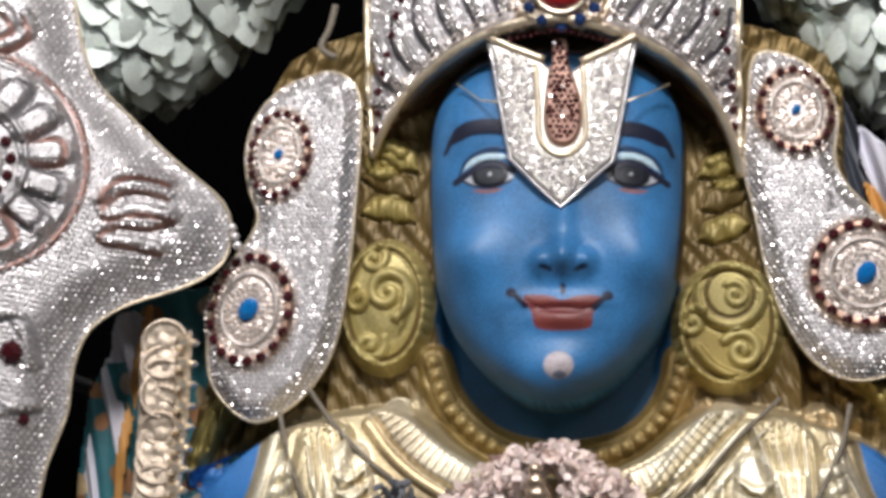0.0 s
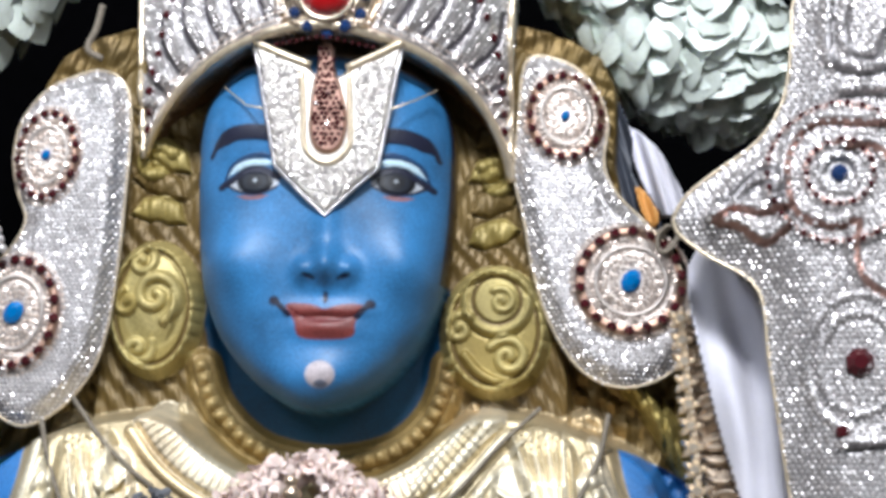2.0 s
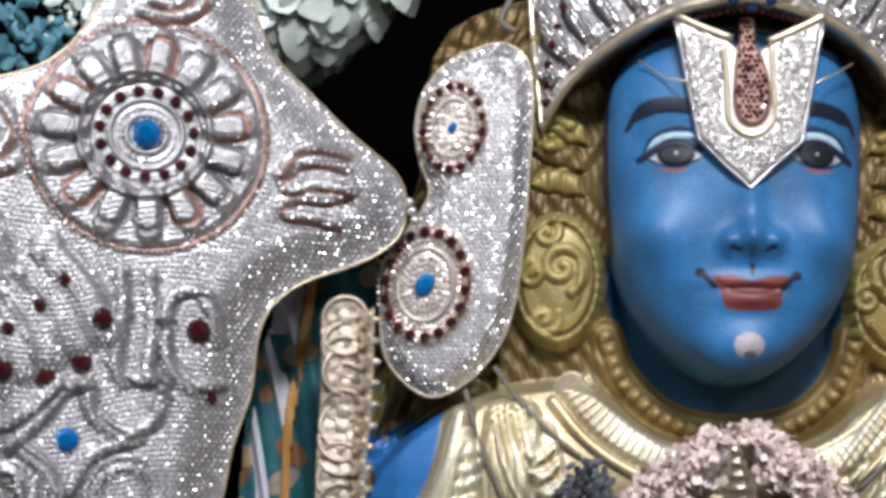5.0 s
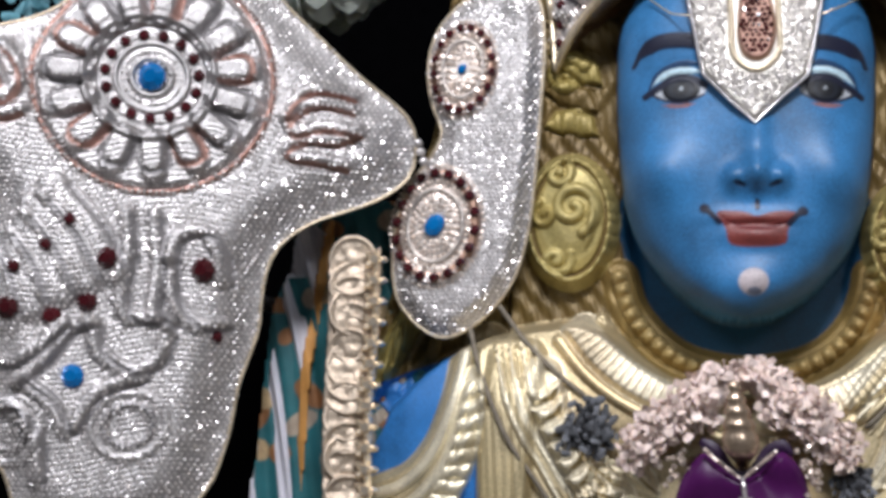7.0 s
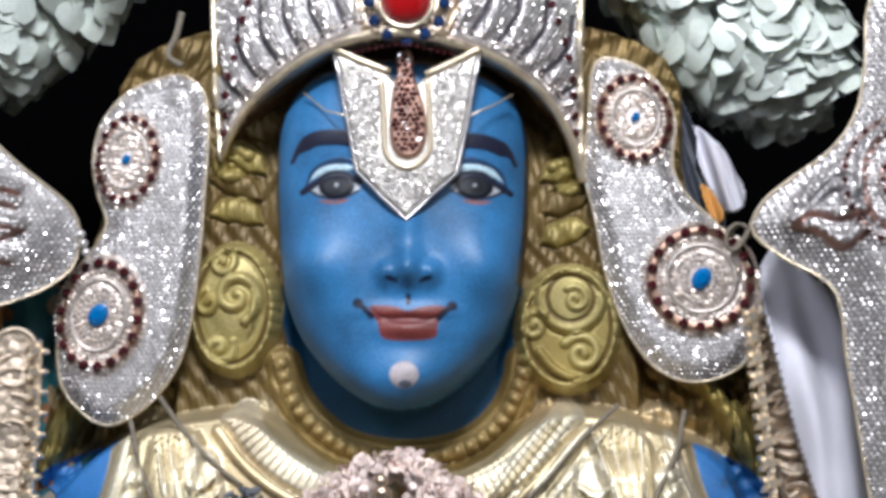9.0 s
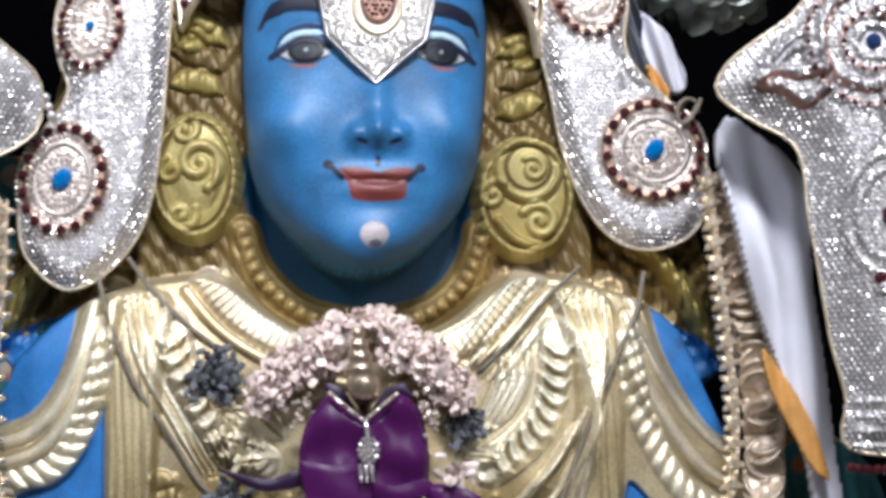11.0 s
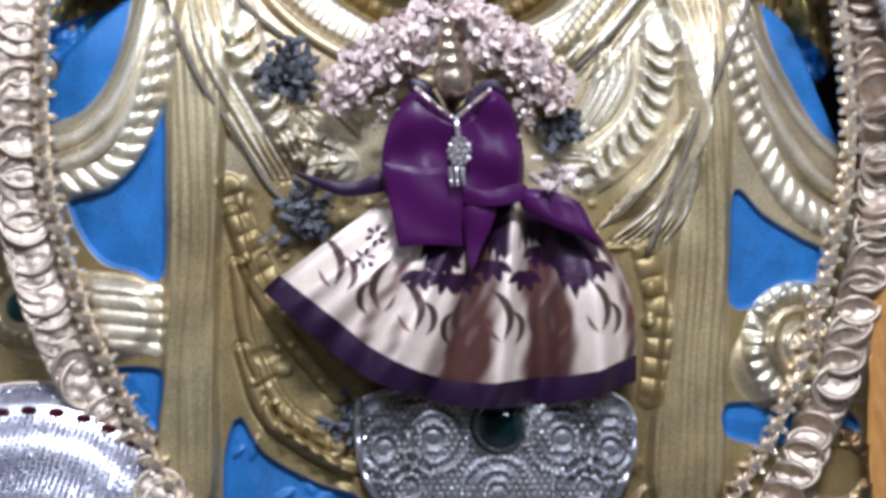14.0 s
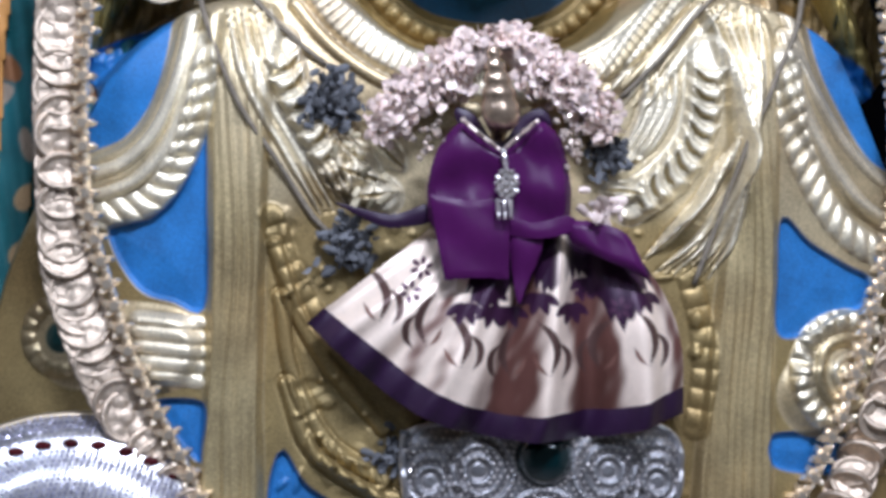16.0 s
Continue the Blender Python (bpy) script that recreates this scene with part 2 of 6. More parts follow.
class Relief:
    """A carved sheet facing -y: heights, paint and metal on a fine grid of x and z."""

    def __init__(self, x0, x1, z0, z1, step, y):
        self.xs, self.zs = np.arange(x0, x1, step), np.arange(z0, z1, step)
        self.X, self.Z = np.meshgrid(self.xs, self.zs)
        self.H = np.zeros(self.X.shape)
        self.C = np.zeros((*self.X.shape, 3))
        self.M = np.zeros(self.X.shape)
        self.keep = np.zeros(self.X.shape, bool)
        self.step, self.y = step, y

    def window(self, line, r):
        lo, hi = line.min(0) - r, line.max(0) + r
        i0, i1 = np.searchsorted(self.xs, [lo[0], hi[0]])
        j0, j1 = np.searchsorted(self.zs, [lo[1], hi[1]])
        return slice(j0, j1), slice(i0, i1)

    def away(self, line, r, closed=False):
        """Distance to a line, the way along it and the side."""
        w = self.window(line, r)
        X, Z = self.X[w], self.Z[w]
        best, along, side = np.full(X.shape, 9.0), np.zeros(X.shape), np.zeros(X.shape)
        if closed:
            line = np.vstack([line, line[:1]])
        s = 0.0
        for a, b in zip(line[:-1], line[1:]):
            d = b - a
            n = float(np.hypot(*d)) + 1e-9
            t = np.clip(((X - a[0]) * d[0] + (Z - a[1]) * d[1]) / (n * n), 0, 1)
            dx, dz = X - a[0] - t * d[0], Z - a[1] - t * d[1]
            e = np.hypot(dx, dz)
            m = e < best
            best = np.where(m, e, best)
            along = np.where(m, s + t * n, along)
            side = np.where(m, np.sign(d[0] * dz - d[1] * dx), side)
            s += n
        return w, best, along, side

    def inside(self, pts, r=0.01, n=60, smooth=True):
        """Signed depth inside a closed outline."""
        line = curve(pts, n, True) if smooth else np.array(pts)
        w, d, _, _ = self.away(line, r, True)
        X, Z = self.X[w], self.Z[w]
        odd = np.zeros(X.shape, bool)
        for a, b in zip(line, np.roll(line, -1, 0)):
            cross = (a[1] > Z) != (b[1] > Z)
            with np.errstate(divide="ignore", invalid="ignore"):
                odd ^= cross & (X < a[0] + (Z - a[1]) * (b[0] - a[0]) / (b[1] - a[1] + 1e-12))
        return w, np.where(odd, d, -d)

    def tint(self, w, m, colour, metal):
        m3 = m[..., None]
        self.C[w] = self.C[w] * (1 - m3) + np.array(colour) * m3
        self.M[w] = self.M[w] * (1 - m) + metal * m

    def fill(self, pts, colour=None, metal=0.0, lift=0.0, edge=0.002, level=None, keep=False, smooth=True, soft=0.0009):
        w, d = self.inside(pts, 0.012, smooth=smooth)
        m = step01(d, -soft, soft)
        if colour is not None:
            self.tint(w, m, colour, metal)
        up = step01(d, 0, edge)
        if level is not None:
            self.H[w] = self.H[w] * (1 - up) + level * up
        self.H[w] += lift * up
        if keep:
            self.keep[w] |= d > 0
        return w, d

    def ridge(self, pts, width, height, colour=None, metal=1.0, beads=0.0, taper=False, flat=False, n=36, closed=False, groove=0.0, slant=0.0):
        """A raised cord or band along a line; beads: the pitch of its lobes."""
        line = curve(pts, n, closed)
        w, d, s, side = self.away(line, width * 1.6, closed)
        wide = np.full(d.shape, width)
        if taper:
            f = s / max(length_of(line), 1e-6)
            wide = width * np.clip(4 * np.minimum(f, 1 - f) if taper == "both" else 1.15 - f, 0.08, 1)
        q = np.clip(d / wide, 0, 1)
        prof = step01(1 - q, 0, 0.45) if flat else np.sqrt(1 - q * q)
        if beads:
            lobe = np.abs(np.cos(math.pi * (s + slant * d * side) / beads))
            prof = prof * (0.25 + 0.75 * np.sqrt(lobe))
        self.H[w] += height * prof
        if groove:
            self.H[w] -= groove * np.exp(-((d - wide) / 0.0011) ** 2)
        if colour is not None:
            self.tint(w, step01(wide + 0.0005 - d, 0, 0.001), colour, metal)
        return w, d, s

    def spiral(self, at, r, turns, width, height, start=0.0, hand=1, colour=None, beads=0.0, metal=1.0):
        a = np.linspace(0, turns * 2 * math.pi, 14)
        rr = r * (1 - 0.86 * a / a[-1])
        self.ridge(np.column_stack([at[0] + rr * np.cos(start + hand * a), at[1] + rr * np.sin(start + hand * a)]), width, height, colour, metal, n=60, beads=beads)

    def ring(self, at, rx, rz, width, height, colour=None, beads=0.0, tilt=0.0, metal=1.0, groove=0.0):
        self.ridge(oval(at, rx, rz, 14, tilt), width, height, colour, metal, closed=True, n=60, beads=beads, groove=groove)

    def at(self, x, z):
        i = np.clip(np.searchsorted(self.xs, x), 0, len(self.xs) - 1)
        j = np.clip(np.searchsorted(self.zs, z), 0, len(self.zs) - 1)
        return self.H[j, i]

    def mesh(self, name, mat, parent=None, back=0.0, label="", extra=None):
        """The sheet as one mesh, with a back this far behind it."""
        k = self.keep
        cell = k[:-1, :-1] & k[1:, :-1] & k[:-1, 1:] & k[1:, 1:]
        use = np.zeros(k.shape, bool)
        use[:-1, :-1] |= cell; use[1:, :-1] |= cell; use[:-1, 1:] |= cell; use[1:, 1:] |= cell
        ids = np.full(k.shape, -1); ids[use] = np.arange(use.sum())
        j, i = np.nonzero(cell)
        faces = np.column_stack([ids[j, i], ids[j, i + 1], ids[j + 1, i + 1], ids[j + 1, i]])
        verts = np.column_stack([self.X[use], self.y - self.H[use], self.Z[use]])
        col, met = self.C[use], self.M[use]
        faces = faces.tolist()
        n = len(verts)
        if back:
            rear = verts.copy(); rear[:, 1] = rear[:, 1] + back
            faces += [(n + c, n + b, n + a, n + e) for e, a, b, c in faces]
            edges = {}
            for f in faces[: len(j)]:
                for a, b in zip(f, f[1:] + f[:1]):
                    edges[(a, b)] = True
            faces += [(b, a, n + a, n + b) for a, b in edges if (b, a) not in edges]
            verts, col, met = np.vstack([verts, rear]), np.vstack([col, col]), np.r_[met, met]
        if extra is not None:
            ev, ef, ec, em = extra
            n = len(verts)
            faces += [tuple(n + q for q in f) for f in ef]
            verts = np.vstack([verts, ev]); col = np.vstack([col, np.tile(ec, (len(ev), 1))]); met = np.r_[met, np.full(len(ev), em)]
        ob = put(name, verts, faces, mat, parent, label)
        colour_in(ob.data, col, met)
        return ob


def colour_in(me, col, met):
    a = me.attributes.new("paint", "FLOAT_COLOR", "POINT")
    a.data.foreach_set("color", np.column_stack([col, np.ones(len(col))]).astype(np.float32).ravel())
    b = me.attributes.new("metal", "FLOAT", "POINT")
    b.data.foreach_set("value", np.asarray(met, dtype=np.float32))


def oval(at, rx, rz, n=14, tilt=0.0):
    a = np.linspace(0, 2 * math.pi, n + 1)[:-1]
    c, s = math.cos(tilt), math.sin(tilt)
    return [(at[0] + rx * math.cos(t) * c - rz * math.sin(t) * s, at[1] + rx * math.cos(t) * s + rz * math.sin(t) * c) for t in a]


def tube(name, line, r, mat, parent=None, sides=8, closed=False, label="", taper=None):
    """A cord swept along a line of (x, y, z)."""
    p = np.array(line, dtype=float)
    n = len(p)
    verts, faces = [], []
    for i in range(n):
        a, b = (p[i - 1], p[(i + 1) % n]) if closed else (p[max(i - 1, 0)], p[min(i + 1, n - 1)])
        d = b - a
        d /= np.linalg.norm(d) + 1e-9
        u = np.cross(d, (0, 1, 0.01)); u /= np.linalg.norm(u) + 1e-9
        v = np.cross(d, u)
        rr = r * (taper(i / (n - 1)) if taper else 1)
        for k in range(sides):
            t = 2 * math.pi * k / sides
            verts.append(p[i] + rr * (math.cos(t) * u + math.sin(t) * v))
    for i in range(n if closed else n - 1):
        for k in range(sides):
            a, b = i * sides, ((i + 1) % n) * sides
            faces.append((a + k, a + (k + 1) % sides, b + (k + 1) % sides, b + k))
    if not closed:
        faces += [tuple(range(sides))[::-1], tuple((n - 1) * sides + k for k in range(sides))]
    if name is None:
        return verts, faces
    return put(name, verts, faces, mat, parent, label)


def hexgrid(outline, pitch, jitter=0.07):
    """Places on a close-packed grid inside an outline."""
    line = curve(outline, 80, True)
    lo, hi = line.min(0), line.max(0)
    xs, zs = np.arange(lo[0], hi[0], pitch), np.arange(lo[1], hi[1], pitch * 0.87)
    X, Z = np.meshgrid(xs, zs)
    X = X + (np.arange(len(zs)) % 2)[:, None] * pitch / 2
    X = X + np.random.uniform(-jitter, jitter, X.shape) * pitch
    Z = Z + np.random.uniform(-jitter, jitter, X.shape) * pitch
    odd = np.zeros(X.shape, bool)
    for a, b in zip(line, np.roll(line, -1, 0)):
        cross = (a[1] > Z) != (b[1] > Z)
        odd ^= cross & (X < a[0] + (Z - a[1]) * (b[0] - a[0]) / (b[1] - a[1] + 1e-12))
    return np.column_stack([X[odd], Z[odd]])


def stones(name, places, r, mat, parent, tilt=0.19, label=""):
    """Many small faceted stones in one mesh; places are (x, y, z) on the surface."""
    places = np.asarray(places)
    n = len(places)
    if n == 0:
        return None
    a = np.linspace(0, 2 * math.pi, 7)[:-1]
    unit = np.vstack([np.column_stack([np.cos(a), 0.2 * np.ones(6), np.sin(a)]), np.column_stack([0.55 * np.cos(a), -0.6 * np.ones(6), 0.55 * np.sin(a)])])
    spin = np.random.uniform(0, 1.05, n)
    c, s = np.cos(spin)[:, None], np.sin(spin)[:, None]
    x = unit[None, :, 0] * c - unit[None, :, 2] * s
    z = unit[None, :, 0] * s + unit[None, :, 2] * c
    tx, tz = np.random.normal(0, tilt, (n, 1)), np.random.normal(0, tilt, (n, 1))
    y = unit[None, :, 1] + tx * x + tz * z
    rr = (r * np.random.uniform(0.82, 1.12, n))[:, None]
    verts = np.stack([places[:, :1] + x * rr, places[:, 1:2] + y * rr, places[:, 2:3] + z * rr], 2).reshape(-1, 3)
    faces = []
    for k in range(n):
        o = k * 12
        for q in range(6):
            w = (q + 1) % 6
            faces.append((o + q, o + w, o + 6 + w, o + 6 + q))
        faces.append((o + 6, o + 7, o + 8, o + 9, o + 10, o + 11))
    return put(name, verts, faces, mat, parent, label, smooth=False, kind="stuff")


def gem_mesh(name, mat, sides=10):
    a = np.linspace(0, 2 * math.pi, sides + 1)[:-1]
    rows = [(1, 0.25), (0.95, -0.12), (0.45, -0.55)]
    verts = [(r * math.cos(t), y, r * math.sin(t)) for r, y in rows for t in a]
    faces = [(k * sides + q, k * sides + (q + 1) % sides, (k + 1) * sides + (q + 1) % sides, (k + 1) * sides + q) for k in range(2) for q in range(sides)]
    faces.append(tuple(2 * sides + q for q in range(sides)))
    return shared(name, verts, faces, mat)


G_RUBY, G_BLUE, G_NAVY = gem_mesh("ruby", M_RUBY, 8), gem_mesh("blue_stone", M_BLUE_GEM), gem_mesh("navy_stone", M_NAVY_GEM)


def gems(name, me, places, relief, r, parent, lift=0.0006):
    for x, z in places:
        place(name, me, (x, relief.y - relief.at(x, z) - lift, z), parent, Euler((0, random.uniform(0, 1), 0)), (r, r, r))


def ring_places(at, rx, rz, n, tilt=0.0, start=0.0, span=2 * math.pi):
    c, s = math.cos(tilt), math.sin(tilt)
    out = []
    for k in range(n):
        t = start + span * k / n
        out.append((at[0] + rx * math.cos(t) * c - rz * math.sin(t) * s, at[1] + rx * math.cos(t) * s + rz * math.sin(t) * c))
    return out


def on(relief, places, lift=0.0):
    p = np.asarray(places)
    return np.column_stack([p[:, 0], relief.y - relief.at(p[:, 0], p[:, 1]) - lift, p[:, 1]])


# ---- the shrine's shell ----
def box(name, x0, x1, y0, y1, z0, z1, mat):
    v = [(x, y, z) for x in (x0, x1) for y in (y0, y1) for z in (z0, z1)]
    f = [(0, 1, 3, 2), (4, 6, 7, 5), (0, 4, 5, 1), (2, 3, 7, 6), (0, 2, 6, 4), (1, 5, 7, 3)]
    return tagged(put(name, v, f, mat, smooth=False), kind="structure")


box("floor", -2.1, 2.1, -3.3, 0.7, -0.1, 0.0, M_FLOOR)
box("ceiling", -2.1, 2.1, -3.3, 0.7, 2.9, 3.0, M_WALL)
box("wall_back", -2.0, 2.0, 0.6, 0.7, 0.0, 2.9, M_BLACK)
box("wall_front", -2.0, 2.0, -3.3, -3.2, 0.0, 2.9, M_WALL)
box("wall_left", -2.1, -2.0, -3.3, 0.7, 0.0, 2.9, M_WALL)
box("wall_right", 2.0, 2.1, -3.3, 0.7, 0.0, 2.9, M_WALL)


# ---- the statue: one carved and painted mesh ----
def statue():
    R = Relief(-0.315, 0.30, 1.1, 1.8, 0.0009, 0.0)
    X, Z = R.X, R.Z
    R.H[:] = -0.11
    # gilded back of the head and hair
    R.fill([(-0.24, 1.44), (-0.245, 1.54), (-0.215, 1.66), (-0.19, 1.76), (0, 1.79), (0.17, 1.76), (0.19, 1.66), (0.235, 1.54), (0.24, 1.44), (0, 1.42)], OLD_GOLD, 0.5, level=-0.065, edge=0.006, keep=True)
    m = R.keep * 1.0
    R.H += 0.0016 * np.sin(X * 150 + 6 * np.sin(Z * 60)) * np.sin(Z * 170 + 5 * np.sin(X * 70)) * m
    for k in range(5):
        for sx, x0 in ((-1, -0.03), (1, 0.015)):
            R.ridge([(x0 + sx * (0.15 + 0.012 * k), 1.55 - 0.006 * k), (x0 + sx * (0.185 + 0.008 * k), 1.525 - 0.012 * k), (x0 + sx * (0.2 + 0.007 * k), 1.49 - 0.012 * k)], 0.006, 0.006, EAR_GOLD, 0.5, taper="both")
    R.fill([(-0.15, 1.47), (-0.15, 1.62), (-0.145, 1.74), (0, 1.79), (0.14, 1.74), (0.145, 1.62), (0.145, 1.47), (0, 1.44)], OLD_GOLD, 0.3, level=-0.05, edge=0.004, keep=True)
    # neck, its blue darkened to carry the shade under the chin
    R.fill([(-0.082, 1.44), (-0.08, 1.53), (-0.078, 1.6), (0.066, 1.6), (0.068, 1.53), (0.07, 1.44), (0, 1.43)], NECK_SHADE_BLUE, 0.0, level=-0.055, edge=0.012)
    # torso with shoulders and arms
    body = [(-0.2472, 1.4393), (-0.2299, 1.4646), (-0.2088, 1.4846), (-0.1872, 1.4967), (-0.1547, 1.5068), (-0.1077, 1.5127), (-0.0822, 1.5022), (-0.0567, 1.4811), (-0.0316, 1.4726), (-0.0016, 1.4713), (0.03, 1.4745), (0.0492, 1.4842), (0.0701, 1.502), (0.0944, 1.5146), (0.1325, 1.5139), (0.16, 1.5054), (0.1872, 1.4974), (0.2107, 1.481), (0.2237, 1.4538)]
    body = body + [(0.285, 1.3), (0.285, 1.05), (-0.31, 1.05), (-0.31, 1.3)]
    w, d = R.inside(body, 0.02, n=120)
    up = step01(d, 0, 0.012)
    form = 0.014 - 0.3 * np.maximum(np.abs(X[w]) - 0.1, 0) ** 2 / 0.2 - 0.014 * step01(Z[w], 1.44, 1.52)
    R.H[w] = R.H[w] * (1 - up) + form * up
    R.tint(w, step01(d, -0.001, 0.001), GOLD, 0.64)
    R.keep[w] |= d > 0

    # browner, worn gilding below the chest
    R.fill([(-0.31, 1.345), (-0.2, 1.352), (-0.135, 1.372), (-0.10, 1.385), (0.0, 1.36), (0.085, 1.378), (0.115, 1.362), (0.2, 1.335), (0.3, 1.32), (0.3, 1.0), (-0.31, 1.0)], AGED, 0.5, soft=0.014)
    dents = np.random.default_rng(6)
    for k in range(160):
        x, z = dents.uniform(-0.13, 0.115), dents.uniform(1.12, 1.37)
        w, d = R.inside(oval((x, z), dents.uniform(0.004, 0.012), dents.uniform(0.003, 0.007), 9, dents.uniform(0, 3)), 0.004, n=16)
        R.H[w] += dents.uniform(-0.002, 0.003) * step01(d, 0, 0.004)

    # long pleats of the two hanging panels
    for pts, amp in (
        ([(-0.1728, 1.4906), (-0.1708, 1.4475), (-0.1716, 1.4143), (-0.1717, 1.3481), (-0.1737, 1.2686), (-0.1754, 1.1885), (-0.1392, 1.1884), (-0.1375, 1.2687), (-0.1361, 1.3484), (-0.1335, 1.4315), (-0.1283, 1.4914)], 1.0),
        ([(0.1158, 1.496), (0.1299, 1.4353), (0.127, 1.3506), (0.1172, 1.2694), (0.1143, 1.1877), (0.1589, 1.1875), (0.1629, 1.2695), (0.1641, 1.3509), (0.1643, 1.4358), (0.1535, 1.4967)], 1.0),
    ):
        w, d = R.inside(pts, 0.01, n=80)
        up = step01(d, 0, 0.006)
        R.H[w] += 0.009 * up
        warp = X[w] + 0.003 * np.sin(Z[w] * 22)
        rake = np.random.default_rng(8)
        at0, bed = np.arange(-0.2, 0.2, 0.0021), None
        for q in range(4):
            row = np.interp(warp + 0.0012 * np.sin(Z[w] * (31 + 9 * q) + q), at0, rake.uniform(-1, 1, len(at0)))
            fade = 0.5 + 0.5 * np.sin(Z[w] * (14 + 5 * q) + 1.7 * q)
            bed = row * fade if bed is None else bed + row * fade
        R.H[w] += amp * up * (0.0010 * bed + 0.0004 * np.sin(warp * 1150))
        R.tint(w, step01(d, -0.0006, 0.0012), GOLD, 0.6)
        R.tint(w, step01(d, -0.0006, 0.0012) * step01(Z[w] + 0.012 * np.sin(X[w] * 160), 1.46, 1.36), (0.50, 0.405, 0.215), 0.58)

    # bare arms and gaps, painted blue
    def skin(pts, lift=0.002, colour=(0.028, 0.165, 0.45)):
        w, d = R.fill(pts, colour, 0.0, lift=-0.004, edge=0.002)
        R.H[w] += lift * step01(d, 0, 0.03)
    skin([(-0.2538, 1.4001), (-0.2542, 1.4462), (-0.2478, 1.4661), (-0.2186, 1.4798), (-0.186, 1.4887), (-0.1891, 1.4737), (-0.1971, 1.4504), (-0.2084, 1.4238), (-0.2246, 1.4087)])
    skin([(-0.1717, 1.4309), (-0.1707, 1.3812), (-0.1715, 1.3189), (-0.1912, 1.3214), (-0.2092, 1.3273), (-0.2241, 1.3476), (-0.2275, 1.3657), (-0.2047, 1.3693), (-0.1868, 1.386), (-0.1771, 1.4076)])
    skin([(-0.1727, 1.2636), (-0.1728, 1.2388), (-0.1757, 1.2289), (-0.1972, 1.252), (-0.2038, 1.2635)])
    skin([(-0.1359, 1.1884), (-0.1345, 1.2189), (-0.1264, 1.2372), (-0.1113, 1.2156), (-0.0813, 1.1989), (-0.0546, 1.1882), (-0.0544, 1.1622), (-0.1357, 1.1625)])
    skin([(0.1733, 1.4835), (0.1829, 1.4888), (0.202, 1.484), (0.2264, 1.4708), (0.2474, 1.4472), (0.2582, 1.3995), (0.2372, 1.3986), (0.2059, 1.4193), (0.1884, 1.4429), (0.1761, 1.4665)])
    skin([(0.1667, 1.373), (0.1854, 1.3579), (0.2098, 1.3445), (0.2254, 1.3361), (0.2203, 1.319), (0.1996, 1.3121), (0.1858, 1.3035), (0.1647, 1.3034), (0.1638, 1.3373)])
    skin([(0.1603, 1.2441), (0.2034, 1.2441), (0.2451, 1.2374), (0.2505, 1.2203), (0.2209, 1.2179), (0.1656, 1.2238)])
    skin([(0.2524, 1.1872), (0.2698, 1.1947), (0.2735, 1.1606), (0.2386, 1.1607)])

    # draped scarves over the upper arms with scalloped hems
    for band, hem, folds in (
        ([(-0.1735, 1.4939), (-0.1791, 1.4573), (-0.1904, 1.4257), (-0.2098, 1.4023), (-0.2358, 1.3911)], [(-0.1726, 1.4608), (-0.1773, 1.4308), (-0.1869, 1.4026), (-0.2031, 1.3809), (-0.2324, 1.3706)],
         ([(-0.1794, 1.4872), (-0.1873, 1.4506), (-0.2002, 1.4206), (-0.218, 1.4022), (-0.2359, 1.3953)], [(-0.1743, 1.474), (-0.1817, 1.444), (-0.1936, 1.4124), (-0.213, 1.3907), (-0.2341, 1.3822)])),
        ([(0.1646, 1.5003), (0.1745, 1.4563), (0.192, 1.4226), (0.2129, 1.3956), (0.2374, 1.3805)], [(0.1675, 1.4664), (0.173, 1.4223), (0.1905, 1.3851), (0.2097, 1.3632), (0.234, 1.3498)],
         ([(0.1691, 1.4936), (0.1814, 1.4564), (0.1989, 1.4261), (0.2163, 1.4058), (0.239, 1.3891)], [(0.1667, 1.48), (0.178, 1.4394), (0.1955, 1.4073), (0.2165, 1.382), (0.2374, 1.3686)])),
    ):
        R.ridge(band, 0.017, 0.006, GOLD, 0.64, flat=True, n=48)
        R.ridge(hem, 0.0085, 0.006, PALE_GOLD, 0.64, beads=0.0105, n=48, slant=0.5)
        for f in folds:
            R.ridge(f, 0.004, 0.0025, PALE_GOLD, 0.64, n=40, groove=0.001)

    # armlets
    for band in ([(-0.2464, 1.2947), (-0.2237, 1.2958), (-0.2073, 1.2952), (-0.1969, 1.2943)], [(0.1901, 1.2679), (0.2033, 1.2696), (0.2171, 1.2697), (0.2519, 1.2698)]):
        R.ridge(band, 0.026, 0.008, GOLD, 0.64, flat=True)
    for k in range(5):
        dy = -50 + 25 * k
        R.ridge([(x, z + dy * 0.00034) for x, z in [(-0.2106, 1.2955), (-0.1943, 1.2943), (-0.1752, 1.2924)]], 0.004, 0.0022, PALE_GOLD, 0.64)
    c = (-0.2562, 1.2996)
    R.ring(c, 0.02, 0.02, 0.005, 0.004, GOLD, beads=0.008)
    R.fill(oval(c, 0.009, 0.009), (0.0, 0.05, 0.05), 0.0, lift=0.004, edge=0.006)
    c = (0.2091, 1.2798)
    R.ring(c, 0.031, 0.031, 0.007, 0.005, PALE_GOLD, beads=0.0085)
    R.ring(c, 0.02, 0.02, 0.004, 0.004, GOLD)
    R.spiral(c, 0.013, 1.6, 0.0028, 0.003, colour=PALE_GOLD)
    c = (0.2349, 1.2016)
    R.ring(c, 0.026, 0.022, 0.006, 0.005, GOLD, beads=0.01)

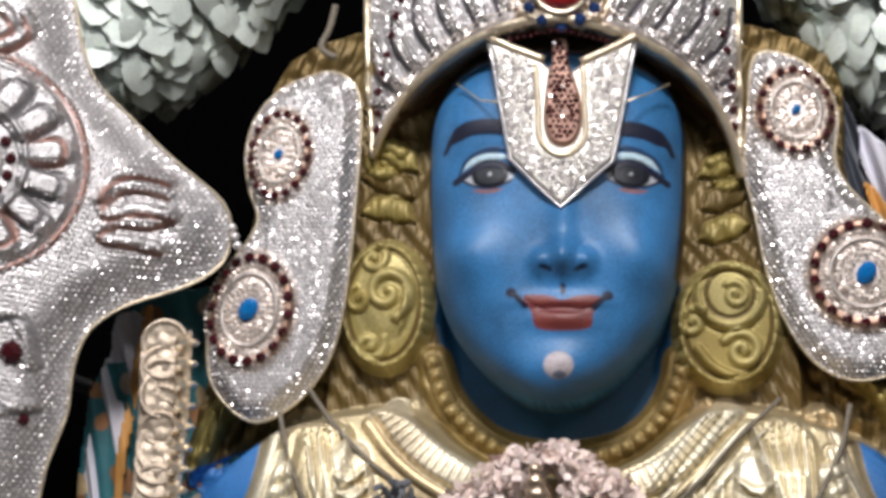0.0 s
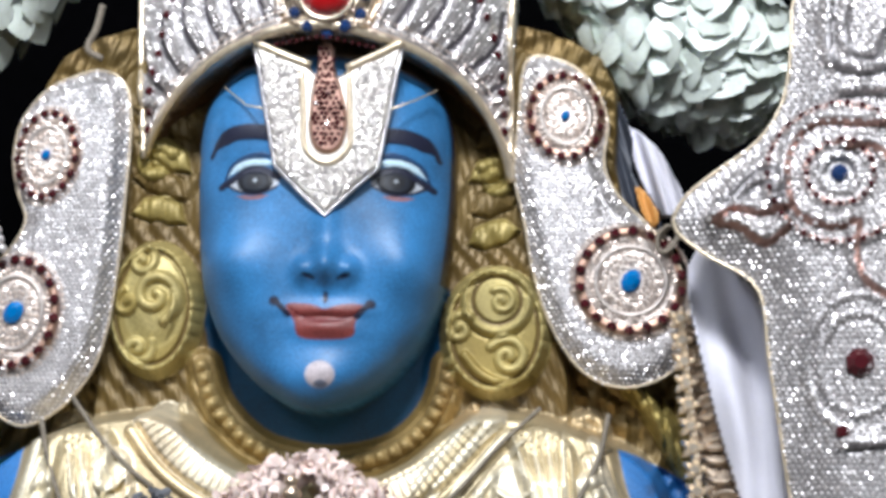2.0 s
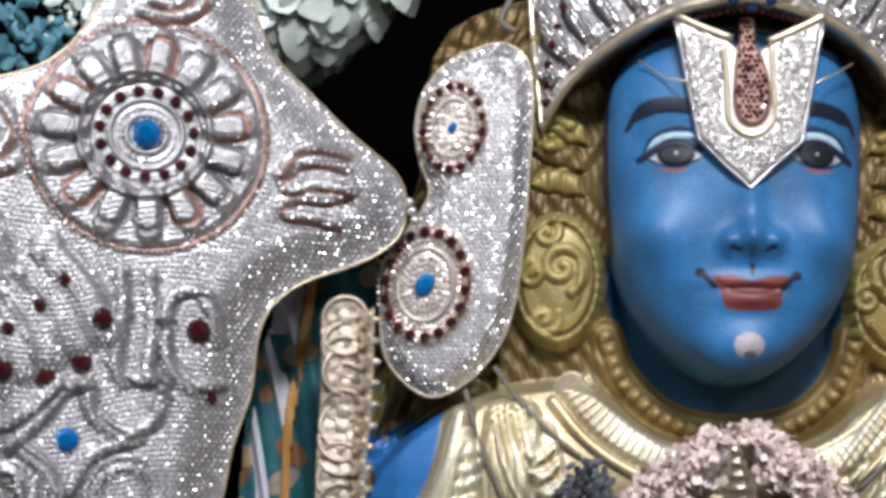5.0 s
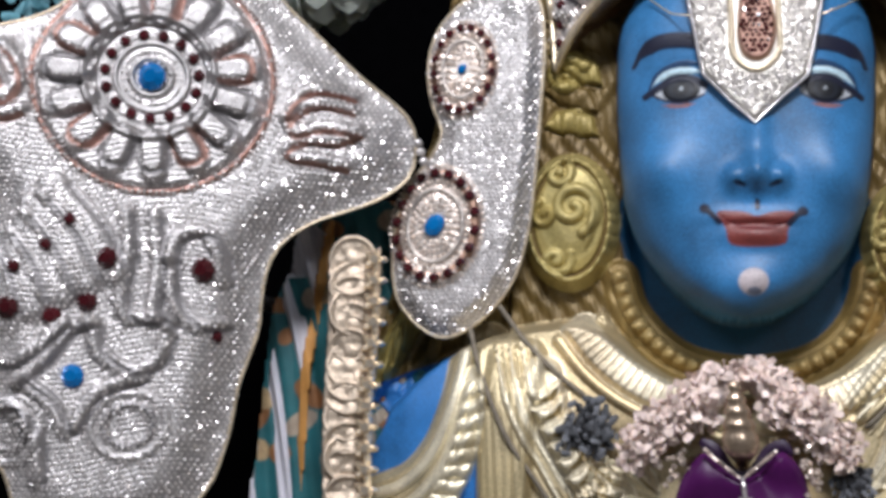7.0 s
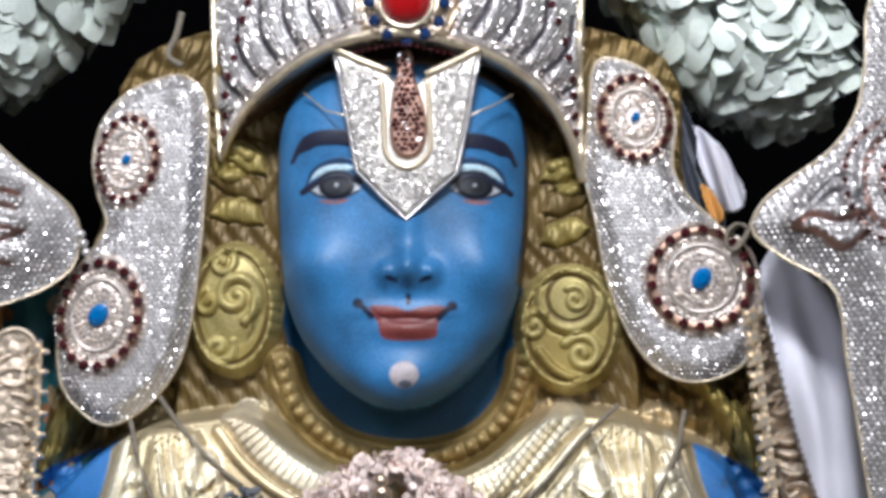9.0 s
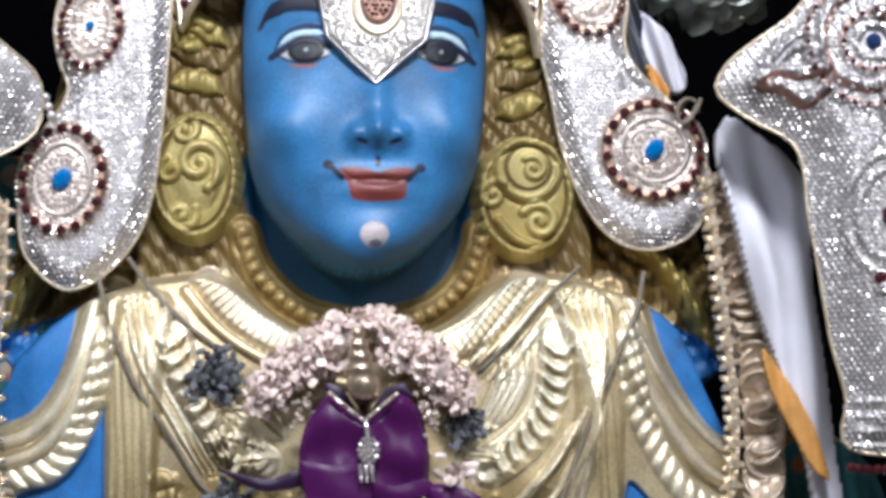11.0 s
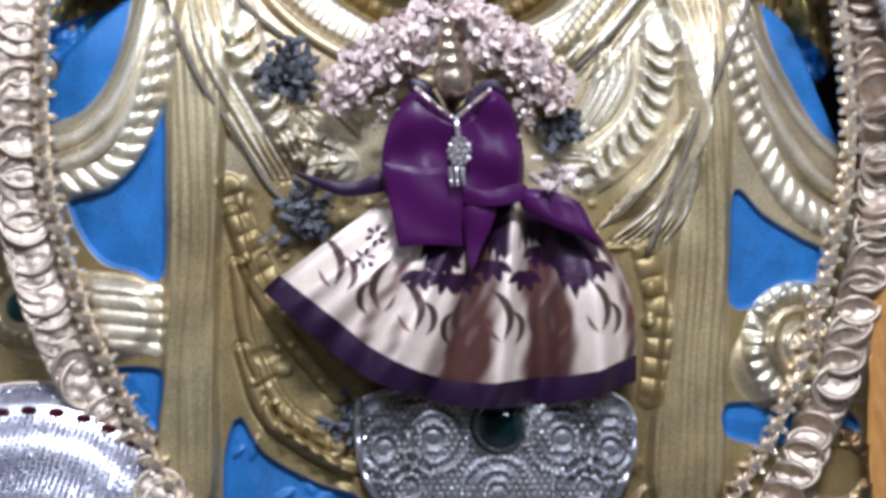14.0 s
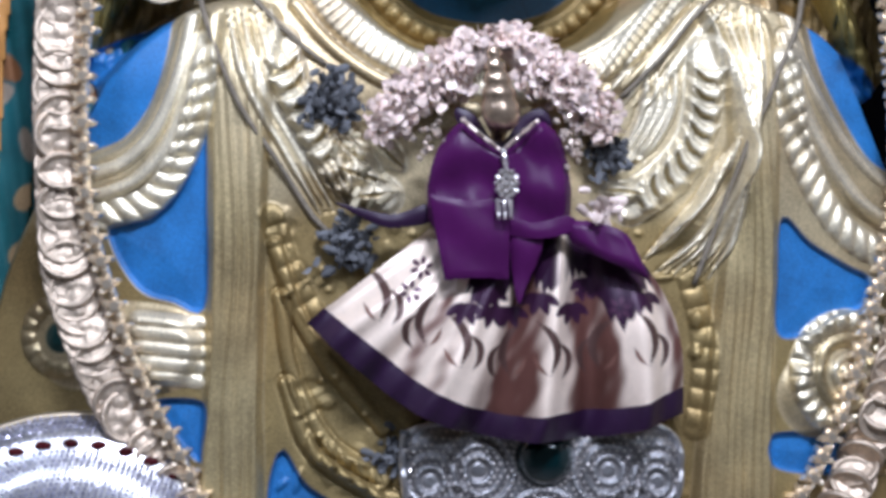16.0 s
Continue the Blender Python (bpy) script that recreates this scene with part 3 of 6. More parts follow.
    # broad ribbed collar and the beaded necklace round the neck
    for c in ([(-0.1081, 1.5039), (-0.0913, 1.4838), (-0.0692, 1.4674), (-0.0397, 1.4547), (-0.014, 1.4493)], [(0.1027, 1.5059), (0.0858, 1.4852), (0.0672, 1.4683), (0.0413, 1.4552), (0.0118, 1.4476)]):
        R.ridge(c, 0.0125, 0.005, PALE_GOLD, 0.64, flat=True, n=50)
        R.ridge(c, 0.0115, 0.003, None, beads=0.0052, n=50)
    for off in (38, -44):
        for pts in ([(-0.1081, 1.5039), (-0.0913, 1.4838), (-0.0692, 1.4674), (-0.0397, 1.4547), (-0.014, 1.4493)], [(0.1027, 1.5059), (0.0858, 1.4852), (0.0672, 1.4683), (0.0413, 1.4552), (0.0118, 1.4476)]):
            line = curve(pts, 20)
            t = np.gradient(line, axis=0); t /= np.linalg.norm(t, axis=1)[:, None]
            sgn = 1 if pts[0][0] < 0 else -1
            R.ridge(np.column_stack([line[:, 0] - sgn * t[:, 1] * off * 0.00036, line[:, 1] + sgn * t[:, 0] * off * 0.00036]), 0.0042, 0.004, GOLD, 0.64, n=40)
    throat = [(-0.0866, 1.5394), (-0.079, 1.5172), (-0.0622, 1.497), (-0.04, 1.4831), (-0.0068, 1.477), (0.0264, 1.481), (0.0486, 1.4912), (0.0654, 1.5093), (0.074, 1.5299), (0.0755, 1.5412)]
    R.ridge(throat, 0.013, 0.004, (0.26, 0.18, 0.06), 0.3, flat=True, n=60)
    R.ridge(throat, 0.0052, 0.008, (0.42, 0.31, 0.13), 0.35, beads=0.0088, n=60)

    # sweeping folds on the chest
    for k in range(7):
        f = k / 6
        tone = (PALE_GOLD, GOLD)[k % 2]
        R.ridge([(a + 0.0040 * k, b + 0.0008 * k) for a, b in [(-0.1600, 1.4900), (-0.1490, 1.4486), (-0.1275, 1.4109), (-0.1060, 1.3732)]], 0.0026, 0.0042, tone, 0.6, taper="both", groove=0.001)
        R.ridge([(a - 0.0052 * k * (1 - 0.5 * q), b - 0.0006 * k) for q, (a, b) in enumerate([(0.1500, 1.5000), (0.1510, 1.4532), (0.1420, 1.4073), (0.1190, 1.3650), (0.0900, 1.3400)])], 0.0028, 0.0045, tone, 0.6, taper="both", groove=0.001)
        R.ridge([(a - 0.0052 * k, b + 0.0022 * k) for a, b in [(0.1300, 1.4960), (0.1170, 1.4820), (0.0970, 1.4560), (0.0800, 1.4330)]], 0.0028, 0.0024, tone, 0.6, taper="both")
    for k in range(4):
        R.ridge([(a - 0.0058 * k, b - 0.0012 * k) for a, b in [(0.1010, 1.4600), (0.0985, 1.4360), (0.0890, 1.4171), (0.0750, 1.4010)]], 0.0034, 0.0034, PALE_GOLD, 0.6, taper="both", groove=0.001)
        R.ridge([(a + 0.0040 * k, b + 0.0050 * k) for a, b in [(0.0830, 1.3480), (0.1010, 1.3640), (0.1160, 1.3830), (0.1262, 1.4050)]], 0.0030, 0.0045, PALE_GOLD, 0.6, taper="both", groove=0.001)
    # curved leaf bands with overlapping teeth
    for path, hand, count in (([(0.1190, 1.4680), (0.1160, 1.4315), (0.1100, 1.4125), (0.0955, 1.3950), (0.0740, 1.3790)], 1, 9), ([(-0.1290, 1.4720), (-0.1210, 1.4439), (-0.1070, 1.4181), (-0.0930, 1.3975), (-0.0700, 1.3830)], -1, 9)):
        R.ridge(path, 0.0125, 0.0050, PALE_GOLD, 0.58, flat=True, n=60)
        line = curve(path, count + 2)
        slope = np.gradient(line, axis=0)
        slope /= np.linalg.norm(slope, axis=1)[:, None]
        for p, d in list(zip(line, slope))[1:-1]:
            n = np.array((-d[1], d[0])) * hand
            R.ridge([p - n * 0.011 - d * 0.006, p - n * 0.004 + d * 0.001, p + n * 0.005 + d * 0.003, p + n * 0.012 - d * 0.003], 0.0042, 0.0042, PALE_GOLD, 0.58, taper="both")
            R.ridge([p - n * 0.008 - d * 0.001, p - n * 0.001 + d * 0.005, p + n * 0.007 + d * 0.006], 0.0014, -0.0030, AGED, 0.5, taper="both")
    # broad acanthus leaves beside the doll
    for base, tip in (((-0.0700, 1.3960), (-0.1010, 1.4190)), ((-0.0640, 1.3900), (-0.1000, 1.4010)), ((-0.0600, 1.3860), (-0.0900, 1.3830)), ((-0.0560, 1.3980), (-0.0780, 1.4200)), ((0.0560, 1.3960), (0.0830, 1.4060)), ((0.0560, 1.3880), (0.0820, 1.3850))):
        a, b = np.array(base), np.array(tip)
        d = b - a
        n = np.array((-d[1], d[0])) / np.linalg.norm(d)
        R.fill([a, a + d * 0.4 + n * 0.0075, a + d * 0.8 + n * 0.006, b, a + d * 0.8 - n * 0.005, a + d * 0.4 - n * 0.0075], PALE_GOLD, 0.5, lift=0.006, edge=0.006)
        R.ridge([a, a + d * 0.5 + n * 0.001, b], 0.0012, -0.0022, AGED, 0.5, taper="both")
    # sashes below the chest
    for pts in ([(-0.134, 1.3716), (-0.1222, 1.3385), (-0.1021, 1.3054), (-0.0753, 1.2788), (-0.0517, 1.2556)], [(0.1099, 1.3369), (0.117, 1.3099), (0.1188, 1.2829), (0.1139, 1.2491)]):
        R.ridge(pts, 0.0075, 0.0032, AGED, 0.55, beads=0.012)
    for pts in ([(-0.1322, 1.355), (-0.1187, 1.3153), (-0.0952, 1.2788), (-0.0684, 1.2489)], [(-0.1287, 1.3252), (-0.1218, 1.282), (-0.1016, 1.2422), (-0.0682, 1.2189)], [(-0.125, 1.2754), (-0.1115, 1.2388), (-0.0815, 1.2155), (-0.048, 1.2055)]):
        R.ridge(pts, 0.005, 0.004, AGED, 0.55, groove=0.0015)
    for k in range(5):
        R.ridge([(x + 0.009 * k, z - 0.006 * k) for x, z in [(-0.1116, 1.2488), (-0.1075, 1.2338), (-0.0948, 1.2272)]], 0.0038, 0.004, AGED, 0.64, taper="both")
    dots = np.random.default_rng(4)
    for k in range(70):
        x, z = dots.uniform(-0.12, 0.1), dots.uniform(1.2, 1.4)
        w, d = R.inside(oval((x, z), 0.0035, 0.003, 8), 0.002, n=12)
        R.H[w] += 0.002 * step01(d, 0, 0.003)

    # wavy strands on the gilded hair
    bare = (R.H < -0.04) & (np.abs(X + 0.005) > 0.08) & (Z > 1.46)
    R.H += bare * (0.0008 * np.sin(X * 420 + 5 * np.sin(Z * 70) + 60 * Z) + 0.0003 * np.sin(X * 1100 + 7 * np.sin(Z * 45)))
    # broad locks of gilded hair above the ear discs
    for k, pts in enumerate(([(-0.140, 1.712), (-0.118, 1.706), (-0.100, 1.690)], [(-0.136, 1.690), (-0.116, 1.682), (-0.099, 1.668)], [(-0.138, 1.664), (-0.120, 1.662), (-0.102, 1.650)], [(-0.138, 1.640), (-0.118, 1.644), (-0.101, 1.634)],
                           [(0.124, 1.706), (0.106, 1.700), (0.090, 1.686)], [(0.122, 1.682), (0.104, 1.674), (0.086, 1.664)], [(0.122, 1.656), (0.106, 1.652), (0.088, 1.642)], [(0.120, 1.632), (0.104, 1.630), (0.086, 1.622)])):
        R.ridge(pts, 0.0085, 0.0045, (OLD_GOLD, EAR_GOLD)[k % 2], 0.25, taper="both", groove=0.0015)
    R.spiral((-0.122, 1.6735), 0.013, 1.2, 0.0045, 0.004, start=0.6, colour=EAR_GOLD, metal=0.25)
    R.spiral((0.104, 1.6650), 0.013, 1.2, 0.0045, 0.004, start=2.4, hand=-1, colour=EAR_GOLD, metal=0.25)
    # gilded ear discs: a dished plate, a scalloped border and scrolls
    for at, rx, rz in (((-0.1190, 1.5760), 0.0325, 0.0460), ((0.1052, 1.5640), 0.0365, 0.0440)):
        R.fill(oval(at, rx, rz), EAR_GOLD, 0.3, level=-0.034, edge=0.007)
        R.ring(at, rx - 0.0035, rz - 0.0035, 0.0036, 0.0035, EAR_PALE, beads=0.0085, metal=0.3)
        R.ring(at, rx - 0.0085, rz - 0.0095, 0.0013, -0.0022, OLD_GOLD, metal=0.3)
    R.fill(oval((-0.1170, 1.5800), 0.021, 0.031), EAR_PALE, 0.3, lift=0.003, edge=0.012)
    R.spiral((-0.1161, 1.5835), 0.0175, 1.35, 0.0036, 0.0045, start=-1.2, colour=EAR_PALE, metal=0.3)
    R.spiral((-0.1262, 1.6065), 0.0095, 1.1, 0.0030, 0.0040, start=1.0, hand=-1, colour=EAR_PALE, metal=0.3)
    R.spiral((-0.1345, 1.5790), 0.0090, 1.1, 0.0028, 0.0035, start=2.0, colour=EAR_GOLD, metal=0.3)
    R.spiral((-0.1275, 1.5490), 0.0110, 1.2, 0.0030, 0.0035, start=0.4, hand=-1, colour=EAR_PALE, metal=0.3)
    R.ridge([(-0.1080, 1.5560), (-0.1040, 1.5720), (-0.1050, 1.5900)], 0.0026, 0.003, EAR_PALE, 0.3, taper="both")
    c = (0.1065, 1.5835)
    R.fill(oval(c, 0.0235, 0.0235), EAR_PALE, 0.3, lift=0.004, edge=0.005)
    R.ring(c, 0.0215, 0.0215, 0.0030, 0.0035, EAR_PALE, metal=0.3, groove=0.0015)
    R.ring(c, 0.0155, 0.0155, 0.0014, -0.0020, OLD_GOLD, metal=0.3)
    R.spiral((0.1095, 1.5825), 0.0090, 1.3, 0.0026, 0.0035, start=2.2, hand=-1, colour=EAR_PALE, metal=0.3)
    R.spiral((0.0825, 1.5650), 0.0100, 1.3, 0.0030, 0.0038, start=0.8, colour=EAR_PALE, metal=0.3)
    R.spiral((0.1140, 1.5470), 0.0130, 1.4, 0.0032, 0.0040, start=2.6, hand=-1, colour=EAR_PALE, metal=0.3)
    R.ridge([(0.0860, 1.5480), (0.0960, 1.5370), (0.1120, 1.5300), (0.1290, 1.5330)], 0.0030, 0.0035, EAR_GOLD, 0.3)

    # head
    cx = -0.0055
    form = curve([(1.509, 0.0), (1.5115, 0.0160), (1.517, 0.0275), (1.526, 0.0405), (1.540, 0.0545), (1.558, 0.0672), (1.577, 0.0748), (1.596, 0.0790), (1.628, 0.0822), (1.660, 0.0835), (1.690, 0.0825), (1.715, 0.0745), (1.745, 0.0520), (1.770, 0.0)], 240)
    zs, ws = form[:, 0], form[:, 1]
    wide = np.interp(Z, zs, ws)
    q = np.abs(X - cx) / np.maximum(wide, 1e-5)
    head = (q < 1) & (Z > zs[0]) & (Z < zs[-1])
    qq = np.clip(q, 0, 1)
    h = 0.022 - 0.055 * (1 - np.sqrt(1 - qq ** 3.2))
    h -= 0.022 * (1 - np.sqrt(1 - np.clip((1.535 - Z) / 0.0262, 0, 1) ** 2.6))
    h -= 0.03 * np.clip((Z - 1.68) / 0.09, 0, 1) ** 2
    x = X - cx

    def lump(px, pz, sx, sz, a):
        return a * np.exp(-((x - px) / sx) ** 2 - ((Z - pz) / sz) ** 2)
    h += 0.0140 * np.exp(-((x - 0.008) / 0.0092) ** 2 - ((Z - 1.5970) / np.where(Z > 1.5970, 0.0125, 0.0120)) ** 2)
    h += lump(0.0075, 1.628, 0.0075, 0.022, 0.0045)
    for wing in (-0.0068, 0.0228):
        h += 0.0070 * np.exp(-((x - wing) / 0.0060) ** 2 - ((Z - 1.5955) / np.where(Z > 1.5955, 0.0068, 0.0085)) ** 2)
    h -= lump(-0.04, 1.6505, 0.022, 0.014, 0.004) + lump(0.050, 1.6505, 0.022, 0.014, 0.004)
    h += lump(-0.04, 1.6485, 0.015, 0.009, 0.003) + lump(0.050, 1.6485, 0.015, 0.009, 0.003)
    h += lump(-0.055, 1.5985, 0.023, 0.021, 0.0115) + lump(0.062, 1.5990, 0.023, 0.021, 0.0115)
    h += lump(0.0075, 1.57, 0.026, 0.006, 0.0035) + lump(0.0075, 1.5585, 0.018, 0.006, 0.0045)
    h -= lump(0.0075, 1.5655, 0.015, 0.0018, 0.002)
    h += lump(0.0075, 1.53, 0.016, 0.012, 0.005)
    h -= lump(0.0075, 1.583, 0.0028, 0.006, 0.0012)
    R.H = np.where(head, np.maximum(h, R.H), R.H)
    full = (slice(None), slice(None))
    R.tint(full, head * 1.0, BLUE, 0.0)
    R.tint(full, head * step01(q, 0.962, 0.985) * (Z > 1.59), INK, 0.0)
    # dark brown band, slightly raised, across the top of the forehead
    line = np.interp(X, [-0.0917, -0.0897, -0.0761, -0.0544, -0.0061, 0.0425, 0.0644, 0.0756, 0.0782], [1.6706, 1.6990, 1.7152, 1.7249, 1.7316, 1.7240, 1.7163, 1.6990, 1.6723])
    dark_band = head * step01(Z - line, -0.0015, 0.003)
    R.H += 0.003 * dark_band
    R.tint(full, dark_band, (0.045, 0.027, 0.014), 0.0)

    # painted brows, eyes, mouth and marks
    for pts in ([(-0.0754, 1.6686), (-0.0704, 1.676), (-0.0578, 1.6823), (-0.0371, 1.6814), (-0.0233, 1.675)], [(0.0698, 1.6678), (0.0655, 1.6744), (0.052, 1.6797), (0.036, 1.6801), (0.0235, 1.6747)]):
        R.ridge(pts, 0.0052, 0.0005, INK, 0.0, taper="both")
        R.ridge(pts[:3], 0.0016, 0.0, INK, 0.0)
    for c, flip in (((-0.0463, 1.651), 1), ((0.0454, 1.6514), -1)):
        ex, ez = c

        def at(u, v):
            return (ex + flip * u * 0.000353, ez - v * 0.000353)
        R.ridge([at(-58, 2), at(-36, -29), at(0, -45), at(44, -45)], 0.0024, 0.0004, (0.012, 0.045, 0.12), 0.0, taper="both")
        R.ridge([at(-48, -10), at(-28, -26), at(2, -34), at(46, -31)], 0.0021, 0.0008, (0.6, 0.8, 0.9), 0.0, taper="both")
        R.fill([at(-50, 5), at(-25, -15), at(5, -20), at(40, -11), at(46, 8), at(15, 21), at(-20, 18)], (0.5, 0.53, 0.58), 0.0, soft=0.0006)
        R.fill(oval(at(4, 0), 0.0120, 0.0082), (0.003, 0.004, 0.008), 0.0, lift=0.0006, soft=0.0006)
        R.fill(oval(at(3, 0), 0.0078, 0.0066), (0.010, 0.014, 0.024), 0.0, soft=0.0007)
        R.fill(oval(at(3, 0), 0.0050, 0.0046), (0.003, 0.004, 0.008), 0.0, soft=0.0006)
        # pale dot painted as the pupil's highlight
        R.fill(oval(at(4, -2), 0.0011, 0.0011, 8), (0.45, 0.5, 0.55), 0.0, soft=0.0005)
        R.ridge([at(-60, 8), at(-36, -6), at(-10, -21), at(20, -21), at(46, -8)], 0.0023, 0.0004, INK, 0.0)
        R.ridge([at(-50, 5), at(-22, 19), at(12, 23), at(44, 10)], 0.0009, 0.0, INK, 0.0)
        R.ridge([at(-30, 26), at(0, 30), at(30, 26)], 0.0012, 0.0, (0.26, 0.12, 0.12), 0.0, taper="both")
    R.fill([(-0.0223, 1.5727), (-0.0135, 1.5738), (-0.0047, 1.5728), (0.0023, 1.5703), (0.0103, 1.5728), (0.0198, 1.5739), (0.0278, 1.5718), (0.0216, 1.563), (0.0196, 1.5538), (0.0043, 1.5513), (-0.0132, 1.5529), (-0.0169, 1.5628)], (0.19, 0.04, 0.035), 0.0)
    R.ridge([(-0.0223, 1.572), (-0.0099, 1.565), (0.0031, 1.5629), (0.0163, 1.5651), (0.0271, 1.5715)], 0.0011, -0.0006, (0.12, 0.012, 0.015), 0.0, taper="both")
    for pts in ([(-0.0298, 1.5753), (-0.0262, 1.5724), (-0.0208, 1.5668)], [(0.0304, 1.5737), (0.0269, 1.5712), (0.022, 1.5659)]):
        R.ridge(pts, 0.0018, 0.0, INK, 0.0)
        R.fill(oval(pts[0], 0.0034, 0.003), INK, 0.0)
    R.ridge([(0.0022, 1.582), (0.0026, 1.5778), (0.0023, 1.5732)], 0.0017, 0.0, INK, 0.0, taper="both")
    for c, lean in (((-0.0080, 1.5900), -0.35), ((0.0138, 1.5902), 0.35)):
        R.fill(oval(c, 0.0045, 0.0017, 12, lean), (0.006, 0.02, 0.06), 0.0, lift=-0.0015)
    R.fill(oval((0.0004, 1.5298), 0.0092, 0.0084), (0.5, 0.44, 0.46), 0.0, lift=0.0006)
    R.fill(oval((0.0011, 1.5239), 0.0042, 0.0025), (0.12, 0.14, 0.2), 0.0)

    # paint-flake and age stains on the arms
    for c, r in (((0.216, 1.457), 0.006), ((0.2056, 1.4636), 0.003), ((0.2301, 1.4299), 0.004)):
        R.fill(oval(c, r, r * 1.3), (0.03, 0.1, 0.25), 0.0, soft=0.003)

    # the body behind the carving, down to the floor
    ev, ef = [], []
    rings = [(0.0, 0.30, 0.20), (0.3, 0.29, 0.19), (0.7, 0.27, 0.17), (1.1, 0.285, 0.08), (1.35, 0.27, 0.07), (1.45, 0.22, 0.06), (1.5, 0.09, 0.06), (1.6, 0.085, 0.07), (1.7, 0.08, 0.07), (1.76, 0.04, 0.04)]
    n = 48
    for z, rx, ry in rings:
        for k in range(n):
            a = 2 * math.pi * k / n
            f = 1 + (0.03 * math.cos(12 * a) if z < 1.0 else 0)
            ev.append((-0.01 + rx * f * math.cos(a), 0.125 + ry * f * math.sin(a), z))
    for i in range(len(rings) - 1):
        for k in range(n):
            ef.append((i * n + k, i * n + (k + 1) % n, (i + 1) * n + (k + 1) % n, (i + 1) * n + k))
    ef += [tuple(range(n))[::-1], tuple((len(rings) - 1) * n + k for k in range(n))]
    ob = R.mesh("statue", M_STATUE, extra=(np.array(ev), ef, GOLD, 0.7))
    tagged(ob, "blue-painted statue in carved and gilded robes", "statue")
    return R


BODY = statue()


def plate_body(R, outline, base, dome, edge, colour=SILVER, metal=0.9, smooth=True):
    """A beaten plate that swells from its edge."""
    w, d = R.inside(outline, 0.02, n=110, smooth=smooth)
    R.H[w] = base + dome * step01(d, 0, edge)
    R.C[:] = colour
    R.M[:] = metal
    R.keep[w] |= d > 0
    return w, d


def rim(R, outline, r, mat, parent, lift=0.0):
    line = curve(outline, 140, True)
    h = np.array([R.at(x, z) for x, z in line])
    return tube("edge_trim", [(x, R.y - b - lift, z) for (x, z), b in zip(line, h)], r, mat, parent, closed=True, sides=7)


def crust(R, outline, pitch, r, parent, avoid=(), mat=None, lines=(), clear=0.0021):
    p = hexgrid(outline, pitch)
    ok = np.ones(len(p), bool)
    for (ax, az), rr in avoid:
        ok &= np.hypot(p[:, 0] - ax, p[:, 1] - az) > rr
    for line in lines:
        for ax, az in curve(line, 22):
            ok &= np.hypot(p[:, 0] - ax, p[:, 1] - az) > clear
    p = p[ok]
    return stones("rhinestone_crust", on(R, p), r, mat or M_STONE, parent)


